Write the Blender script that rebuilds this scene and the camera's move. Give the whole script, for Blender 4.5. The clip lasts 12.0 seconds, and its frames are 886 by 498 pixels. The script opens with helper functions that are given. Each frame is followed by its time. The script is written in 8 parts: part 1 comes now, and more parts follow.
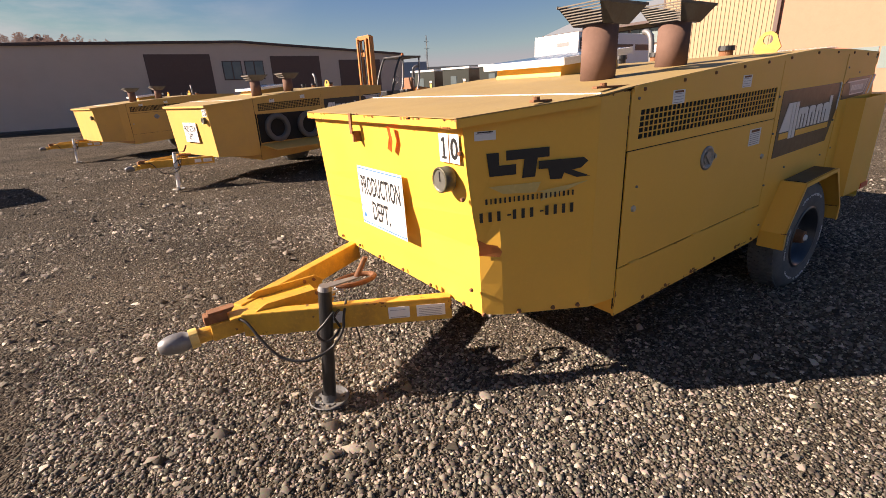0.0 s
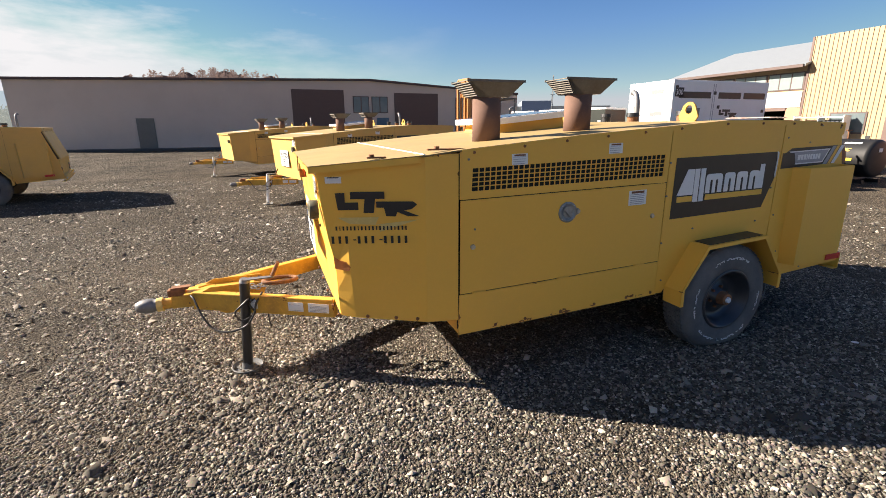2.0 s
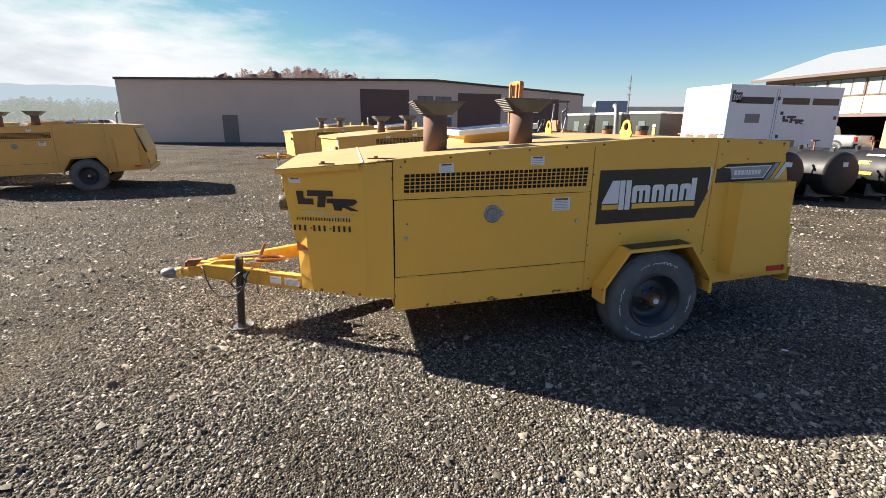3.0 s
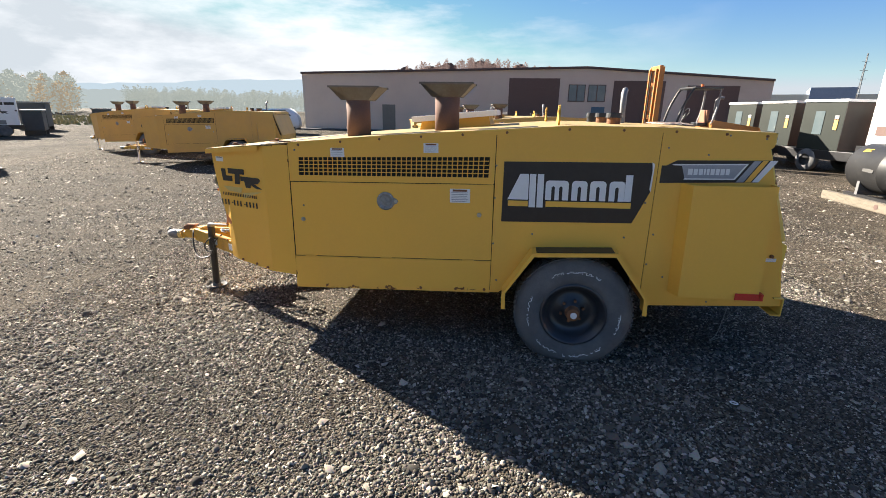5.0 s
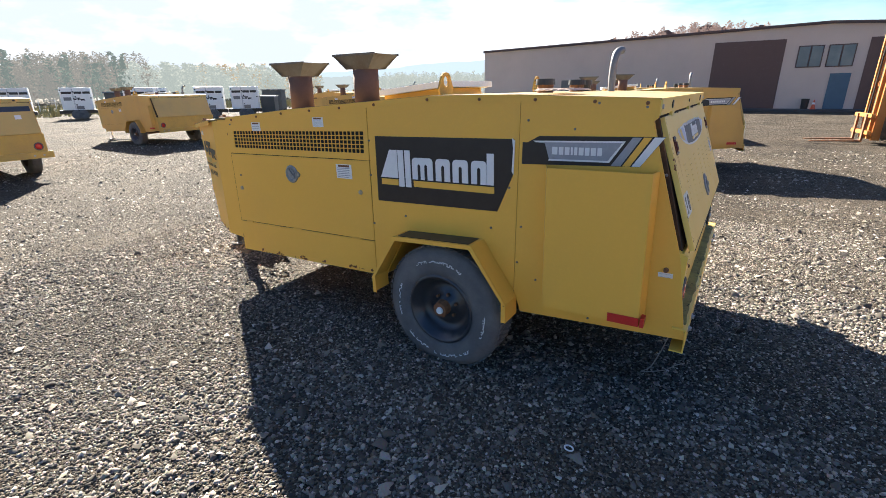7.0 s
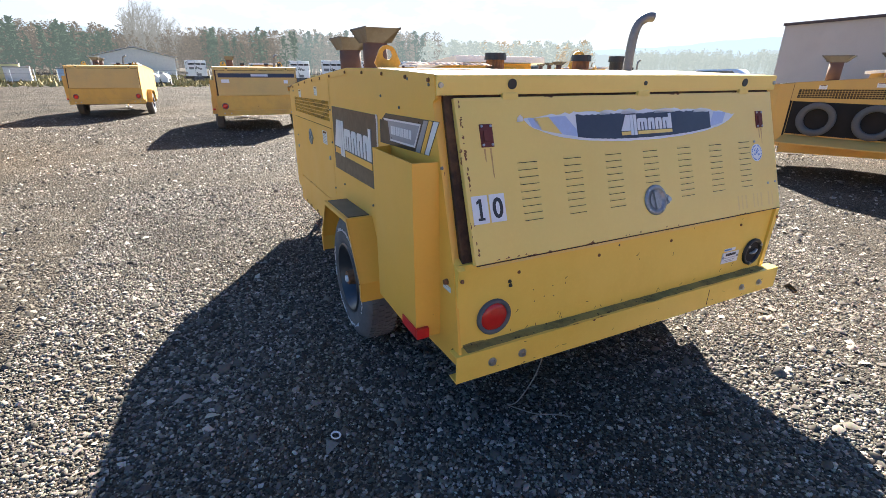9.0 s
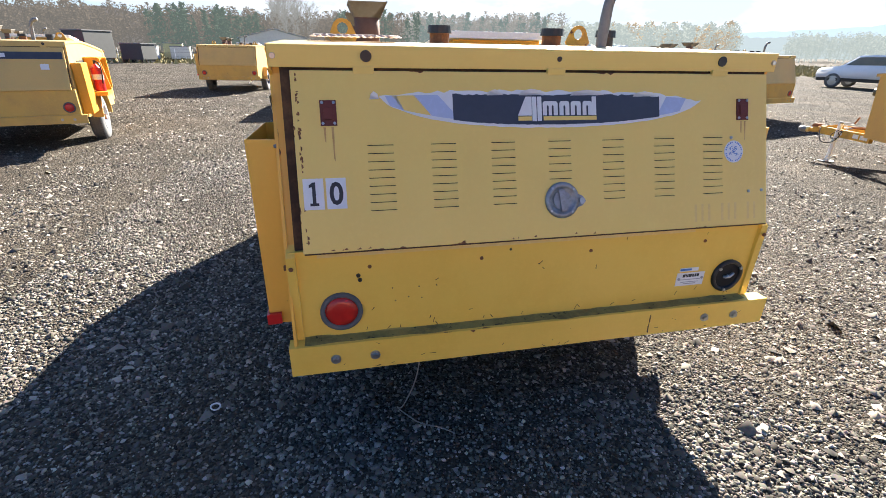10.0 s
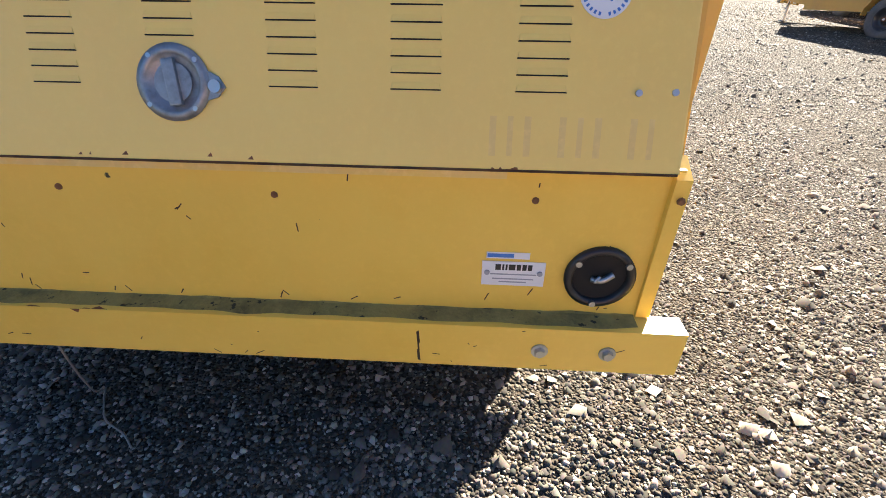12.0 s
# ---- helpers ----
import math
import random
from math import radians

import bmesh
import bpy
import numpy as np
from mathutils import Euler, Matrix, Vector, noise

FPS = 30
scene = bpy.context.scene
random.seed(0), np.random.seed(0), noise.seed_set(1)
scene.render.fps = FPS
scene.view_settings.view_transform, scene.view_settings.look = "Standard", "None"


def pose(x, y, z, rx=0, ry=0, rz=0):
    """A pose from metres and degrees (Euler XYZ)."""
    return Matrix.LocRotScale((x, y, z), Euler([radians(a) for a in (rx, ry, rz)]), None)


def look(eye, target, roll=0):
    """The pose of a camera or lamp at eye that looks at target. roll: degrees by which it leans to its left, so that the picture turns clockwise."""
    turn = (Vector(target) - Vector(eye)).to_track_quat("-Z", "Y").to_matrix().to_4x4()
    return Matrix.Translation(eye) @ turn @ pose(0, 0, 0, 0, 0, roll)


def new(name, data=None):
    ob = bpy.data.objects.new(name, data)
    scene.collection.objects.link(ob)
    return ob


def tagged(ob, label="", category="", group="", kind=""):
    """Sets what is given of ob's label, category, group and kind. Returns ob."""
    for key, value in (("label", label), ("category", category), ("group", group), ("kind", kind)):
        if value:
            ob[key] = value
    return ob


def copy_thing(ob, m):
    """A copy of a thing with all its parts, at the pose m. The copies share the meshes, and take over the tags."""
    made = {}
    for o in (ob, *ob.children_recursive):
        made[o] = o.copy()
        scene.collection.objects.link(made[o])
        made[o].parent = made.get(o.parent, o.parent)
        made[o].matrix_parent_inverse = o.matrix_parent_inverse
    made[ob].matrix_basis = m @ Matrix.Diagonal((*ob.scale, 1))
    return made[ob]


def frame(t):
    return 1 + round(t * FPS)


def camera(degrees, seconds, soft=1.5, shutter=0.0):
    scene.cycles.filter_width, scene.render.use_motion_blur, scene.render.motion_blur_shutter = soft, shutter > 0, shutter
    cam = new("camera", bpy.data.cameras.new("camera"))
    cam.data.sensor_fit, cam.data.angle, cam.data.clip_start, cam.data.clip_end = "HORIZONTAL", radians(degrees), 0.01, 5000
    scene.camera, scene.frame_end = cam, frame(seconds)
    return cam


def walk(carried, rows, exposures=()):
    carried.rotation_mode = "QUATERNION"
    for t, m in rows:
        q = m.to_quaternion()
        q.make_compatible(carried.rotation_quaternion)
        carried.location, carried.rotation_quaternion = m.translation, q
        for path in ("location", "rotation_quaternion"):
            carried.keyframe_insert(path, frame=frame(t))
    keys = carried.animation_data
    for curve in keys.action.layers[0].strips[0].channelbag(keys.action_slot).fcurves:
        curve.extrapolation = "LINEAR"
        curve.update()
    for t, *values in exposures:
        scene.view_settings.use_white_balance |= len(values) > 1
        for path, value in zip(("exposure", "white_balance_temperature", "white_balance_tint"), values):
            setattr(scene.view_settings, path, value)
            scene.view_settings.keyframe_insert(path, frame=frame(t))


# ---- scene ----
PATH = [
    (0.0, -3.754, -1.199, 1.443, 70.58, 2.62, -34.82),
    (0.5, -3.511, -1.316, 1.440, 72.00, 2.03, -28.74),
    (1.0, -3.262, -1.390, 1.480, 72.70, 1.32, -25.48),
    (1.5, -3.020, -1.690, 1.485, 73.80, 0.77, -22.60),
    (2.0, -2.895, -2.275, 1.530, 75.05, 0.28, -19.90),
    (2.5, -2.643, -2.773, 1.598, 75.38, -0.30, -15.91),
    (3.0, -2.255, -3.024, 1.631, 74.86, -0.65, -11.29),
    (3.2, -2.076, -3.034, 1.610, 74.37, -0.71, -9.30),
    (4.8, -0.631, -3.062, 1.616, 73.56, -1.04, 6.78),
    (5.0, -0.445, -3.011, 1.624, 73.43, -0.96, 8.79),
    (5.5, 0.050, -2.899, 1.608, 72.82, -0.52, 14.10),
    (6.0, 0.470, -2.661, 1.570, 72.13, -0.03, 19.68),
    (6.5, 0.912, -2.430, 1.570, 71.51, 0.49, 25.74),
    (7.0, 1.359, -2.178, 1.585, 70.92, 0.81, 32.38),
    (7.2, 1.511, -2.041, 1.559, 70.64, 0.87, 35.21),
    (8.8, 2.491, -0.874, 1.560, 68.66, -0.46, 61.04),
    (9.0, 2.585, -0.733, 1.559, 68.58, -0.52, 63.76),
    (9.5, 2.749, -0.290, 1.562, 67.77, -0.88, 71.24),
    (10.0, 2.742, 0.209, 1.532, 66.56, -1.00, 77.77),
    (10.5, 2.740, 0.654, 1.498, 64.75, -0.88, 83.21),
    (11.0, 2.547, 1.028, 1.399, 62.66, -0.76, 87.84),
    (11.5, 2.292, 1.310, 1.345, 60.32, -0.64, 91.29),
    (12.0, 2.058, 1.542, 1.209, 58.14, -0.44, 93.31),
]
cam = camera(87.8, 12.0, soft=0.8)
walk(cam, [(t, pose(x, y, z, rx, ry, rz)) for t, x, y, z, rx, ry, rz in PATH],
     [(0.0, 1.45, 7350, 22), (1.0, 1.6, 7250, 20), (2.0, 1.9, 6850, 13), (2.5, 2.0, 6650, 10), (5.0, 2.2, 6600, 10), (7.0, 2.58, 6450, 10),
      (9.0, 2.7, 6250, 10), (10.5, 2.62, 6300, 10), (12.0, 2.9, 6650, 10)])

# ---- sky, sun ----
SUN_DIR = Vector((-1.64, 0.95, 1.0)).normalized()
sun = new("sun", bpy.data.lights.new("sun", "SUN"))
sun.data.energy, sun.data.angle, sun.data.color = 5.0, radians(0.55), (1.0, 0.915, 0.79)
sun.matrix_world = look(SUN_DIR * 60, (0, 0, 0))

world = bpy.data.worlds.new("sky")
world.use_nodes = True
scene.world = world
wn, wl = world.node_tree.nodes, world.node_tree.links
wn.clear()
sky = wn.new("ShaderNodeTexSky")
sky.sky_type, sky.sun_disc = "NISHITA", False
sky.sun_elevation = math.asin(SUN_DIR.z)
sky.sun_rotation = math.atan2(SUN_DIR.x, SUN_DIR.y)
sky.air_density, sky.dust_density, sky.ozone_density = 1.0, 0.15, 3.0
coord = wn.new("ShaderNodeTexCoord")
stretch = wn.new("ShaderNodeMapping")
stretch.inputs["Scale"].default_value = (1.3, 2.2, 5.5)
stretch.inputs["Location"].default_value = (0.35, 0.1, 0.6)
cloud = wn.new("ShaderNodeTexNoise")
cloud.inputs["Scale"].default_value, cloud.inputs["Detail"].default_value, cloud.inputs["Roughness"].default_value = 1.5, 9, 0.58
cloud_ramp = wn.new("ShaderNodeValToRGB")
cloud_ramp.color_ramp.elements[0].position, cloud_ramp.color_ramp.elements[1].position = 0.46, 0.62
# thin cloud lies on the sunward half of the sky
toward = wn.new("ShaderNodeVectorMath")
toward.operation = "DOT_PRODUCT"
toward.inputs[1].default_value = (-0.80, 0.46, 0.38)
side = wn.new("ShaderNodeMapRange")
side.inputs["From Min"].default_value, side.inputs["From Max"].default_value = 0.20, 0.75
thin = wn.new("ShaderNodeMath")
thin.operation = "MULTIPLY"
mix_sky = wn.new("ShaderNodeMix")
mix_sky.data_type = "RGBA"
mix_sky.inputs["B"].default_value = (6.8, 7.0, 7.3, 1)
back = wn.new("ShaderNodeBackground")
back.inputs["Strength"].default_value = 0.035
wout = wn.new("ShaderNodeOutputWorld")
wl.new(coord.outputs["Generated"], stretch.inputs["Vector"])
wl.new(stretch.outputs["Vector"], cloud.inputs["Vector"])
wl.new(cloud.outputs["Fac"], cloud_ramp.inputs["Fac"])
wl.new(coord.outputs["Generated"], toward.inputs[0])
wl.new(toward.outputs["Value"], side.inputs["Value"])
wl.new(cloud_ramp.outputs["Color"], thin.inputs[0])
wl.new(side.outputs["Result"], thin.inputs[1])
wl.new(thin.outputs["Value"], mix_sky.inputs["Factor"])
richer = wn.new("ShaderNodeHueSaturation")
richer.inputs["Saturation"].default_value = 1.22
even = wn.new("ShaderNodeMix")
even.data_type, even.blend_type = "RGBA", "DARKEN"
even.inputs["Factor"].default_value = 1.0
even.inputs["B"].default_value = (4.3, 4.75, 5.2, 1)
cool = wn.new("ShaderNodeMix")
cool.data_type, cool.blend_type = "RGBA", "MULTIPLY"
cool.inputs["Factor"].default_value = 1.0
cool.inputs["B"].default_value = (0.98, 0.95, 1.06, 1)
wl.new(sky.outputs["Color"], cool.inputs["A"])
wl.new(cool.outputs["Result"], richer.inputs["Color"])
wl.new(richer.outputs["Color"], even.inputs["A"])
wl.new(even.outputs["Result"], mix_sky.inputs["A"])
wl.new(mix_sky.outputs["Result"], back.inputs["Color"])
wl.new(back.outputs["Background"], wout.inputs["Surface"])


# ---- materials ----
def mat(name, color, rough=0.6, metal=0.0, spots=None, spot_amount=0.35, spot_scale=3.0, grain=0.06, grain_scale=60.0,
        bump=0.0, bump_scale=80.0, stretch_z=1.0, spec=0.5, fine=None, fine_cut=0.66, fine_scale=22.0):
    """A worn surface: base colour, large soft stains, fine specks, grain and bump, in object space."""
    m = bpy.data.materials.new(name)
    m.use_nodes = True
    n, l = m.node_tree.nodes, m.node_tree.links
    b = n["Principled BSDF"]
    b.inputs["Roughness"].default_value, b.inputs["Metallic"].default_value = rough, metal
    b.inputs["Specular IOR Level"].default_value = spec
    tc = n.new("ShaderNodeTexCoord")
    mp = n.new("ShaderNodeMapping")
    mp.inputs["Scale"].default_value = (1, 1, stretch_z)
    l.new(tc.outputs["Object"], mp.inputs["Vector"])
    last = None

    def mixed(a, c, fac, kind="MIX"):
        x = n.new("ShaderNodeMix")
        x.data_type, x.blend_type = "RGBA", kind
        if isinstance(a, tuple):
            x.inputs["A"].default_value = (*a, 1)
        else:
            l.new(a, x.inputs["A"])
        if isinstance(c, tuple):
            x.inputs["B"].default_value = (*c, 1)
        else:
            l.new(c, x.inputs["B"])
        l.new(fac, x.inputs["Factor"])
        return x.outputs["Result"]

    def noise_fac(scale, lo, hi, out=1.0, detail=6.0):
        t = n.new("ShaderNodeTexNoise")
        t.inputs["Scale"].default_value, t.inputs["Detail"].default_value, t.inputs["Roughness"].default_value = scale, detail, 0.62
        l.new(mp.outputs["Vector"], t.inputs["Vector"])
        r = n.new("ShaderNodeMapRange")
        r.inputs["From Min"].default_value, r.inputs["From Max"].default_value, r.inputs["To Max"].default_value = lo, hi, out
        l.new(t.outputs["Fac"], r.inputs["Value"])
        return r.outputs["Result"]

    spots = spots or tuple(c * 0.72 for c in color)
    last = mixed(color, spots, noise_fac(spot_scale, 0.42, 0.68, spot_amount))
    g = tuple(min(1, c * (1 + 4 * grain)) for c in color)
    last = mixed(last, g, noise_fac(grain_scale, 0.5, 0.8, 0.6, 3))
    if fine:
        last = mixed(last, fine, noise_fac(fine_scale, fine_cut, fine_cut + 0.03, 1.0, 4))
    l.new(last, b.inputs["Base Color"])
    rr = n.new("ShaderNodeMapRange")
    rr.inputs["To Min"].default_value, rr.inputs["To Max"].default_value = max(0.03, rough - 0.1), min(1, rough + 0.12)
    t = n.new("ShaderNodeTexNoise")
    t.inputs["Scale"].default_value, t.inputs["Detail"].default_value = spot_scale * 2.3, 5
    l.new(mp.outputs["Vector"], t.inputs["Vector"])
    l.new(t.outputs["Fac"], rr.inputs["Value"])
    l.new(rr.outputs["Result"], b.inputs["Roughness"])
    if bump:
        bt = n.new("ShaderNodeTexNoise")
        bt.inputs["Scale"].default_value, bt.inputs["Detail"].default_value = bump_scale, 6
        l.new(mp.outputs["Vector"], bt.inputs["Vector"])
        bp = n.new("ShaderNodeBump")
        bp.inputs["Strength"].default_value, bp.inputs["Distance"].default_value = bump, 0.01
        l.new(bt.outputs["Fac"], bp.inputs["Height"])
        l.new(bp.outputs["Normal"], b.inputs["Normal"])
    return m


YELLOW = mat("yellow_paint", (0.83, 0.455, 0.064), 0.42, spots=(0.76, 0.415, 0.075), spot_amount=0.5, spot_scale=1.6,
             grain=0.012, bump=0.05, bump_scale=6, fine=(0.16, 0.06, 0.02), fine_cut=0.755, fine_scale=9)
YELLOW_REAR = mat("faded_yellow_paint", (0.84, 0.60, 0.155), 0.38, spots=(0.78, 0.53, 0.125), spot_amount=0.6, spot_scale=1.4,
                  grain=0.010, bump=0.05, bump_scale=5, fine=(0.20, 0.09, 0.03), fine_cut=0.76, fine_scale=12)
YELLOW_LOW = mat("dirty_yellow_paint", (0.84, 0.56, 0.10), 0.38, spots=(0.76, 0.47, 0.060), spot_amount=0.7, spot_scale=2.2,
                 grain=0.012, bump=0.06, bump_scale=8, fine=(0.05, 0.04, 0.02), fine_cut=0.74, fine_scale=14)
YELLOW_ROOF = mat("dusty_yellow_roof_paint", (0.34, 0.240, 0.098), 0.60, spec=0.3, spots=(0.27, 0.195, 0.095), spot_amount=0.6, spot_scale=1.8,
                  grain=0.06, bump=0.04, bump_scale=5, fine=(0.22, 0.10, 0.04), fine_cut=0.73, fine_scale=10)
YELLOW_FRAME = mat("tongue_yellow_paint", (0.60, 0.33, 0.04), 0.5, spots=(0.24, 0.13, 0.03), spot_amount=0.6, spot_scale=6,
                   bump=0.15, bump_scale=40, fine=(0.12, 0.05, 0.02), fine_cut=0.66, fine_scale=18)
RUST = mat("rusty_steel", (0.17, 0.075, 0.035), 0.85, spots=(0.28, 0.12, 0.05), spot_amount=0.8, spot_scale=25, bump=0.4, bump_scale=120)
STACK = mat("brown_heat_stained_steel", (0.135, 0.078, 0.060), 0.85, 0.0, spec=0.2, spots=(0.18, 0.11, 0.085), spot_amount=0.7, spot_scale=5,
            bump=0.08, bump_scale=60)
HAT = mat("weathered_hood_steel", (0.150, 0.138, 0.120), 0.8, 0.0, spec=0.25, spots=(0.12, 0.095, 0.075), spot_amount=0.8, spot_scale=7, bump=0.1)
RUBBER = mat("worn_tyre_rubber", (0.088, 0.091, 0.096), 0.8, spots=(0.17, 0.168, 0.162), spot_amount=0.7, spot_scale=5, bump=0.3, bump_scale=90)
RIM_BLACK = mat("black_rim_steel", (0.034, 0.038, 0.046), 0.32, 0.2, spots=(0.075, 0.072, 0.070), spot_scale=9)
WHITE_PAINT = mat("white_paint", (0.80, 0.80, 0.79), 0.4, spots=(0.70, 0.70, 0.68), spot_amount=0.4)
WHITE_STICKER = mat("white_sticker", (0.74, 0.74, 0.74), 0.4, spots=(0.66, 0.66, 0.64), spot_amount=0.4, spot_scale=20, grain=0.01)
BLACK = mat("black_paint", (0.014, 0.014, 0.016), 0.4, spots=(0.03, 0.03, 0.03))
DECAL_BLACK = mat("black_vinyl", (0.012, 0.012, 0.015), 0.32, spots=(0.028, 0.028, 0.03), spot_scale=12)
DECAL_GREY = mat("grey_vinyl", (0.30, 0.31, 0.34), 0.3, spots=(0.26, 0.27, 0.30))
# near-black fill that puts the shade of openings, slots and gaps into colour
DARK = mat("interior_shade_black", (0.012, 0.010, 0.008), 0.9)
STEEL = mat("zinc_steel", (0.42, 0.43, 0.44), 0.35, 0.9, spots=(0.3, 0.3, 0.3), spot_scale=30)
GREY_STEEL = mat("grey_cast_steel", (0.20, 0.20, 0.205), 0.5, 0.5, spots=(0.12, 0.12, 0.12), spot_scale=40)
RED_LENS = mat("red_lens", (0.50, 0.022, 0.016), 0.2, spots=(0.22, 0.012, 0.012), spot_scale=30)
RED_TAPE = mat("red_reflective_tape", (0.55, 0.02, 0.02), 0.3, spots=(0.45, 0.02, 0.02))
LATCH_STEEL = mat("dull_latch_steel", (0.27, 0.285, 0.30), 0.40, 0.55, spots=(0.15, 0.15, 0.15), spot_amount=0.7, spot_scale=35)
BLUE_GLASS = mat("solar_cells", (0.03, 0.06, 0.16), 0.1, spots=(0.05, 0.09, 0.22), spot_scale=8)
ORANGE = mat("orange_machine_paint", (0.43, 0.155, 0.026), 0.5, spots=(0.34, 0.12, 0.03), spot_scale=3, bump=0.05)
# ---- mesh helpers ----
def link(name, bm, material, parent=None, label="", smooth=False):
    me = bpy.data.meshes.new(name)
    bm.normal_update()
    bm.to_mesh(me)
    bm.free()
    if material:
        for mm in material if isinstance(material, (list, tuple)) else [material]:
            me.materials.append(mm)
    if smooth:
        for p in me.polygons:
            p.use_smooth = True
    ob = new(name, me)
    if parent is not None:
        ob.parent = parent
    if label:
        ob["label"] = label
    return ob


def part(name, bm, material, parent, label="", smooth=False):
    return link(name, bm, material, parent, label, smooth)


def thing(name, label, category, group="", kind="", at=(0, 0, 0), turn=0.0):
    ob = new(name)
    ob.matrix_basis = pose(*at, 0, 0, turn)
    return tagged(ob, label, category, group, kind)


def add_box(bm, x0, x1, y0, y1, z0, z1, bevel=0.0):
    r = bmesh.ops.create_cube(bm, size=1, matrix=Matrix.Translation(((x0 + x1) / 2, (y0 + y1) / 2, (z0 + z1) / 2))
                              @ Matrix.Diagonal((abs(x1 - x0), abs(y1 - y0), abs(z1 - z0), 1)))
    if bevel:
        edges = list({e for v in r["verts"] for e in v.link_edges})
        bmesh.ops.bevel(bm, geom=edges, offset=bevel, segments=2, affect="EDGES", profile=0.7)
    return bm


def box(x0, x1, y0, y1, z0, z1, bevel=0.0):
    return add_box(bmesh.new(), x0, x1, y0, y1, z0, z1, bevel)


def add_cyl(bm, p, q, r, r2=None, seg=20, caps=True):
    p, q = Vector(p), Vector(q)
    d = q - p
    m = Matrix.Translation((p + q) / 2) @ d.to_track_quat("Z", "Y").to_matrix().to_4x4()
    bmesh.ops.create_cone(bm, cap_ends=caps, segments=seg, radius1=r, radius2=r if r2 is None else r2, depth=d.length, matrix=m)
    return bm


def cyl(p, q, r, r2=None, seg=20):
    return add_cyl(bmesh.new(), p, q, r, r2, seg)


def add_prism(bm, pts, axis, a, b):
    """A flat outline pushed along an axis from a to b. pts: the two other coordinates in xyz order."""
    def full(u, v, w):
        return {"x": (w, u, v), "y": (u, w, v), "z": (u, v, w)}[axis]
    lo = [bm.verts.new(full(u, v, a)) for u, v in pts]
    hi = [bm.verts.new(full(u, v, b)) for u, v in pts]
    bm.faces.new(lo)
    bm.faces.new(hi[::-1])
    for i in range(len(pts)):
        j = (i + 1) % len(pts)
        bm.faces.new((lo[j], lo[i], hi[i], hi[j]))
    bmesh.ops.recalc_face_normals(bm, faces=bm.faces[:])
    return bm


def prism(pts, axis, a, b):
    return add_prism(bmesh.new(), pts, axis, a, b)


def add_lathe(bm, profile, origin, axis=(0, -1, 0), seg=40):
    """Turns a profile of (radius, along axis) round the axis through origin."""
    rot = Vector(axis).to_track_quat("Z", "Y").to_matrix()
    rings = []
    for r, h in profile:
        rings.append([bm.verts.new(Vector(origin) + rot @ Vector((r * math.cos(2 * math.pi * k / seg), r * math.sin(2 * math.pi * k / seg), h)))
                      for k in range(seg)])
    for a, b in zip(rings, rings[1:]):
        for k in range(seg):
            bm.faces.new((a[k], a[(k + 1) % seg], b[(k + 1) % seg], b[k]))
    return bm


def tube(name, points, r, material, parent=None, label="", res=6):
    """A round bar, hose or cable along smooth points, as a mesh."""
    bm = bmesh.new()
    pts = [Vector(p) for p in points]
    fine = []
    for i in range(len(pts) - 1):
        p0, p1, p2, p3 = pts[max(i - 1, 0)], pts[i], pts[i + 1], pts[min(i + 2, len(pts) - 1)]
        for k in range(res):
            t = k / res
            fine.append(0.5 * ((2 * p1) + (p2 - p0) * t + (2 * p0 - 5 * p1 + 4 * p2 - p3) * t * t + (3 * p1 - p0 - 3 * p2 + p3) * t ** 3))
    fine.append(pts[-1])
    rings = []
    for i, p in enumerate(fine):
        d = (fine[min(i + 1, len(fine) - 1)] - fine[max(i - 1, 0)]).normalized()
        q = d.to_track_quat("Z", "Y").to_matrix()
        rings.append([bm.verts.new(p + q @ Vector((r * math.cos(a * math.pi / 4), r * math.sin(a * math.pi / 4), 0))) for a in range(8)])
    for a, b in zip(rings, rings[1:]):
        for k in range(8):
            bm.faces.new((a[k], a[(k + 1) % 8], b[(k + 1) % 8], b[k]))
    bm.faces.new(rings[0][::-1])
    bm.faces.new(rings[-1])
    return link(name, bm, material, parent, label, smooth=True)


def text_mesh(name, body, size, m, material, parent, label="", squeeze=1.0, shear=0.0, depth=0.0012, bold=0.0, fit=None):
    """Lettering in the built-in font, laid in the plane of the pose m (x to the right, y up)."""
    cu = bpy.data.curves.new("letters", "FONT")
    cu.body, cu.size, cu.align_x, cu.align_y, cu.extrude, cu.shear, cu.offset = body, size, "CENTER", "CENTER", depth, shear, bold
    cu.resolution_u = 3
    ob = bpy.data.objects.new("letters", cu)
    scene.collection.objects.link(ob)
    dg = bpy.context.evaluated_depsgraph_get()
    dg.update()
    me = bpy.data.meshes.new_from_object(ob.evaluated_get(dg))
    bpy.data.objects.remove(ob)
    bpy.data.curves.remove(cu)
    if fit:
        xs, ys = [v.co.x for v in me.vertices], [v.co.y for v in me.vertices]
        me.transform(Matrix.Translation((-(min(xs) + max(xs)) / 2, -(min(ys) + max(ys)) / 2, 0)))
        me.transform(Matrix.Diagonal((fit[0] / (max(xs) - min(xs)), fit[1] / (max(ys) - min(ys)), 1, 1)))
    me.transform(m @ Matrix.Diagonal((squeeze, 1, 1, 1)))
    me.name = name
    me.materials.clear()
    me.materials.append(material)
    out = new(name, me)
    out.parent = parent
    if label:
        out["label"] = label
    return out


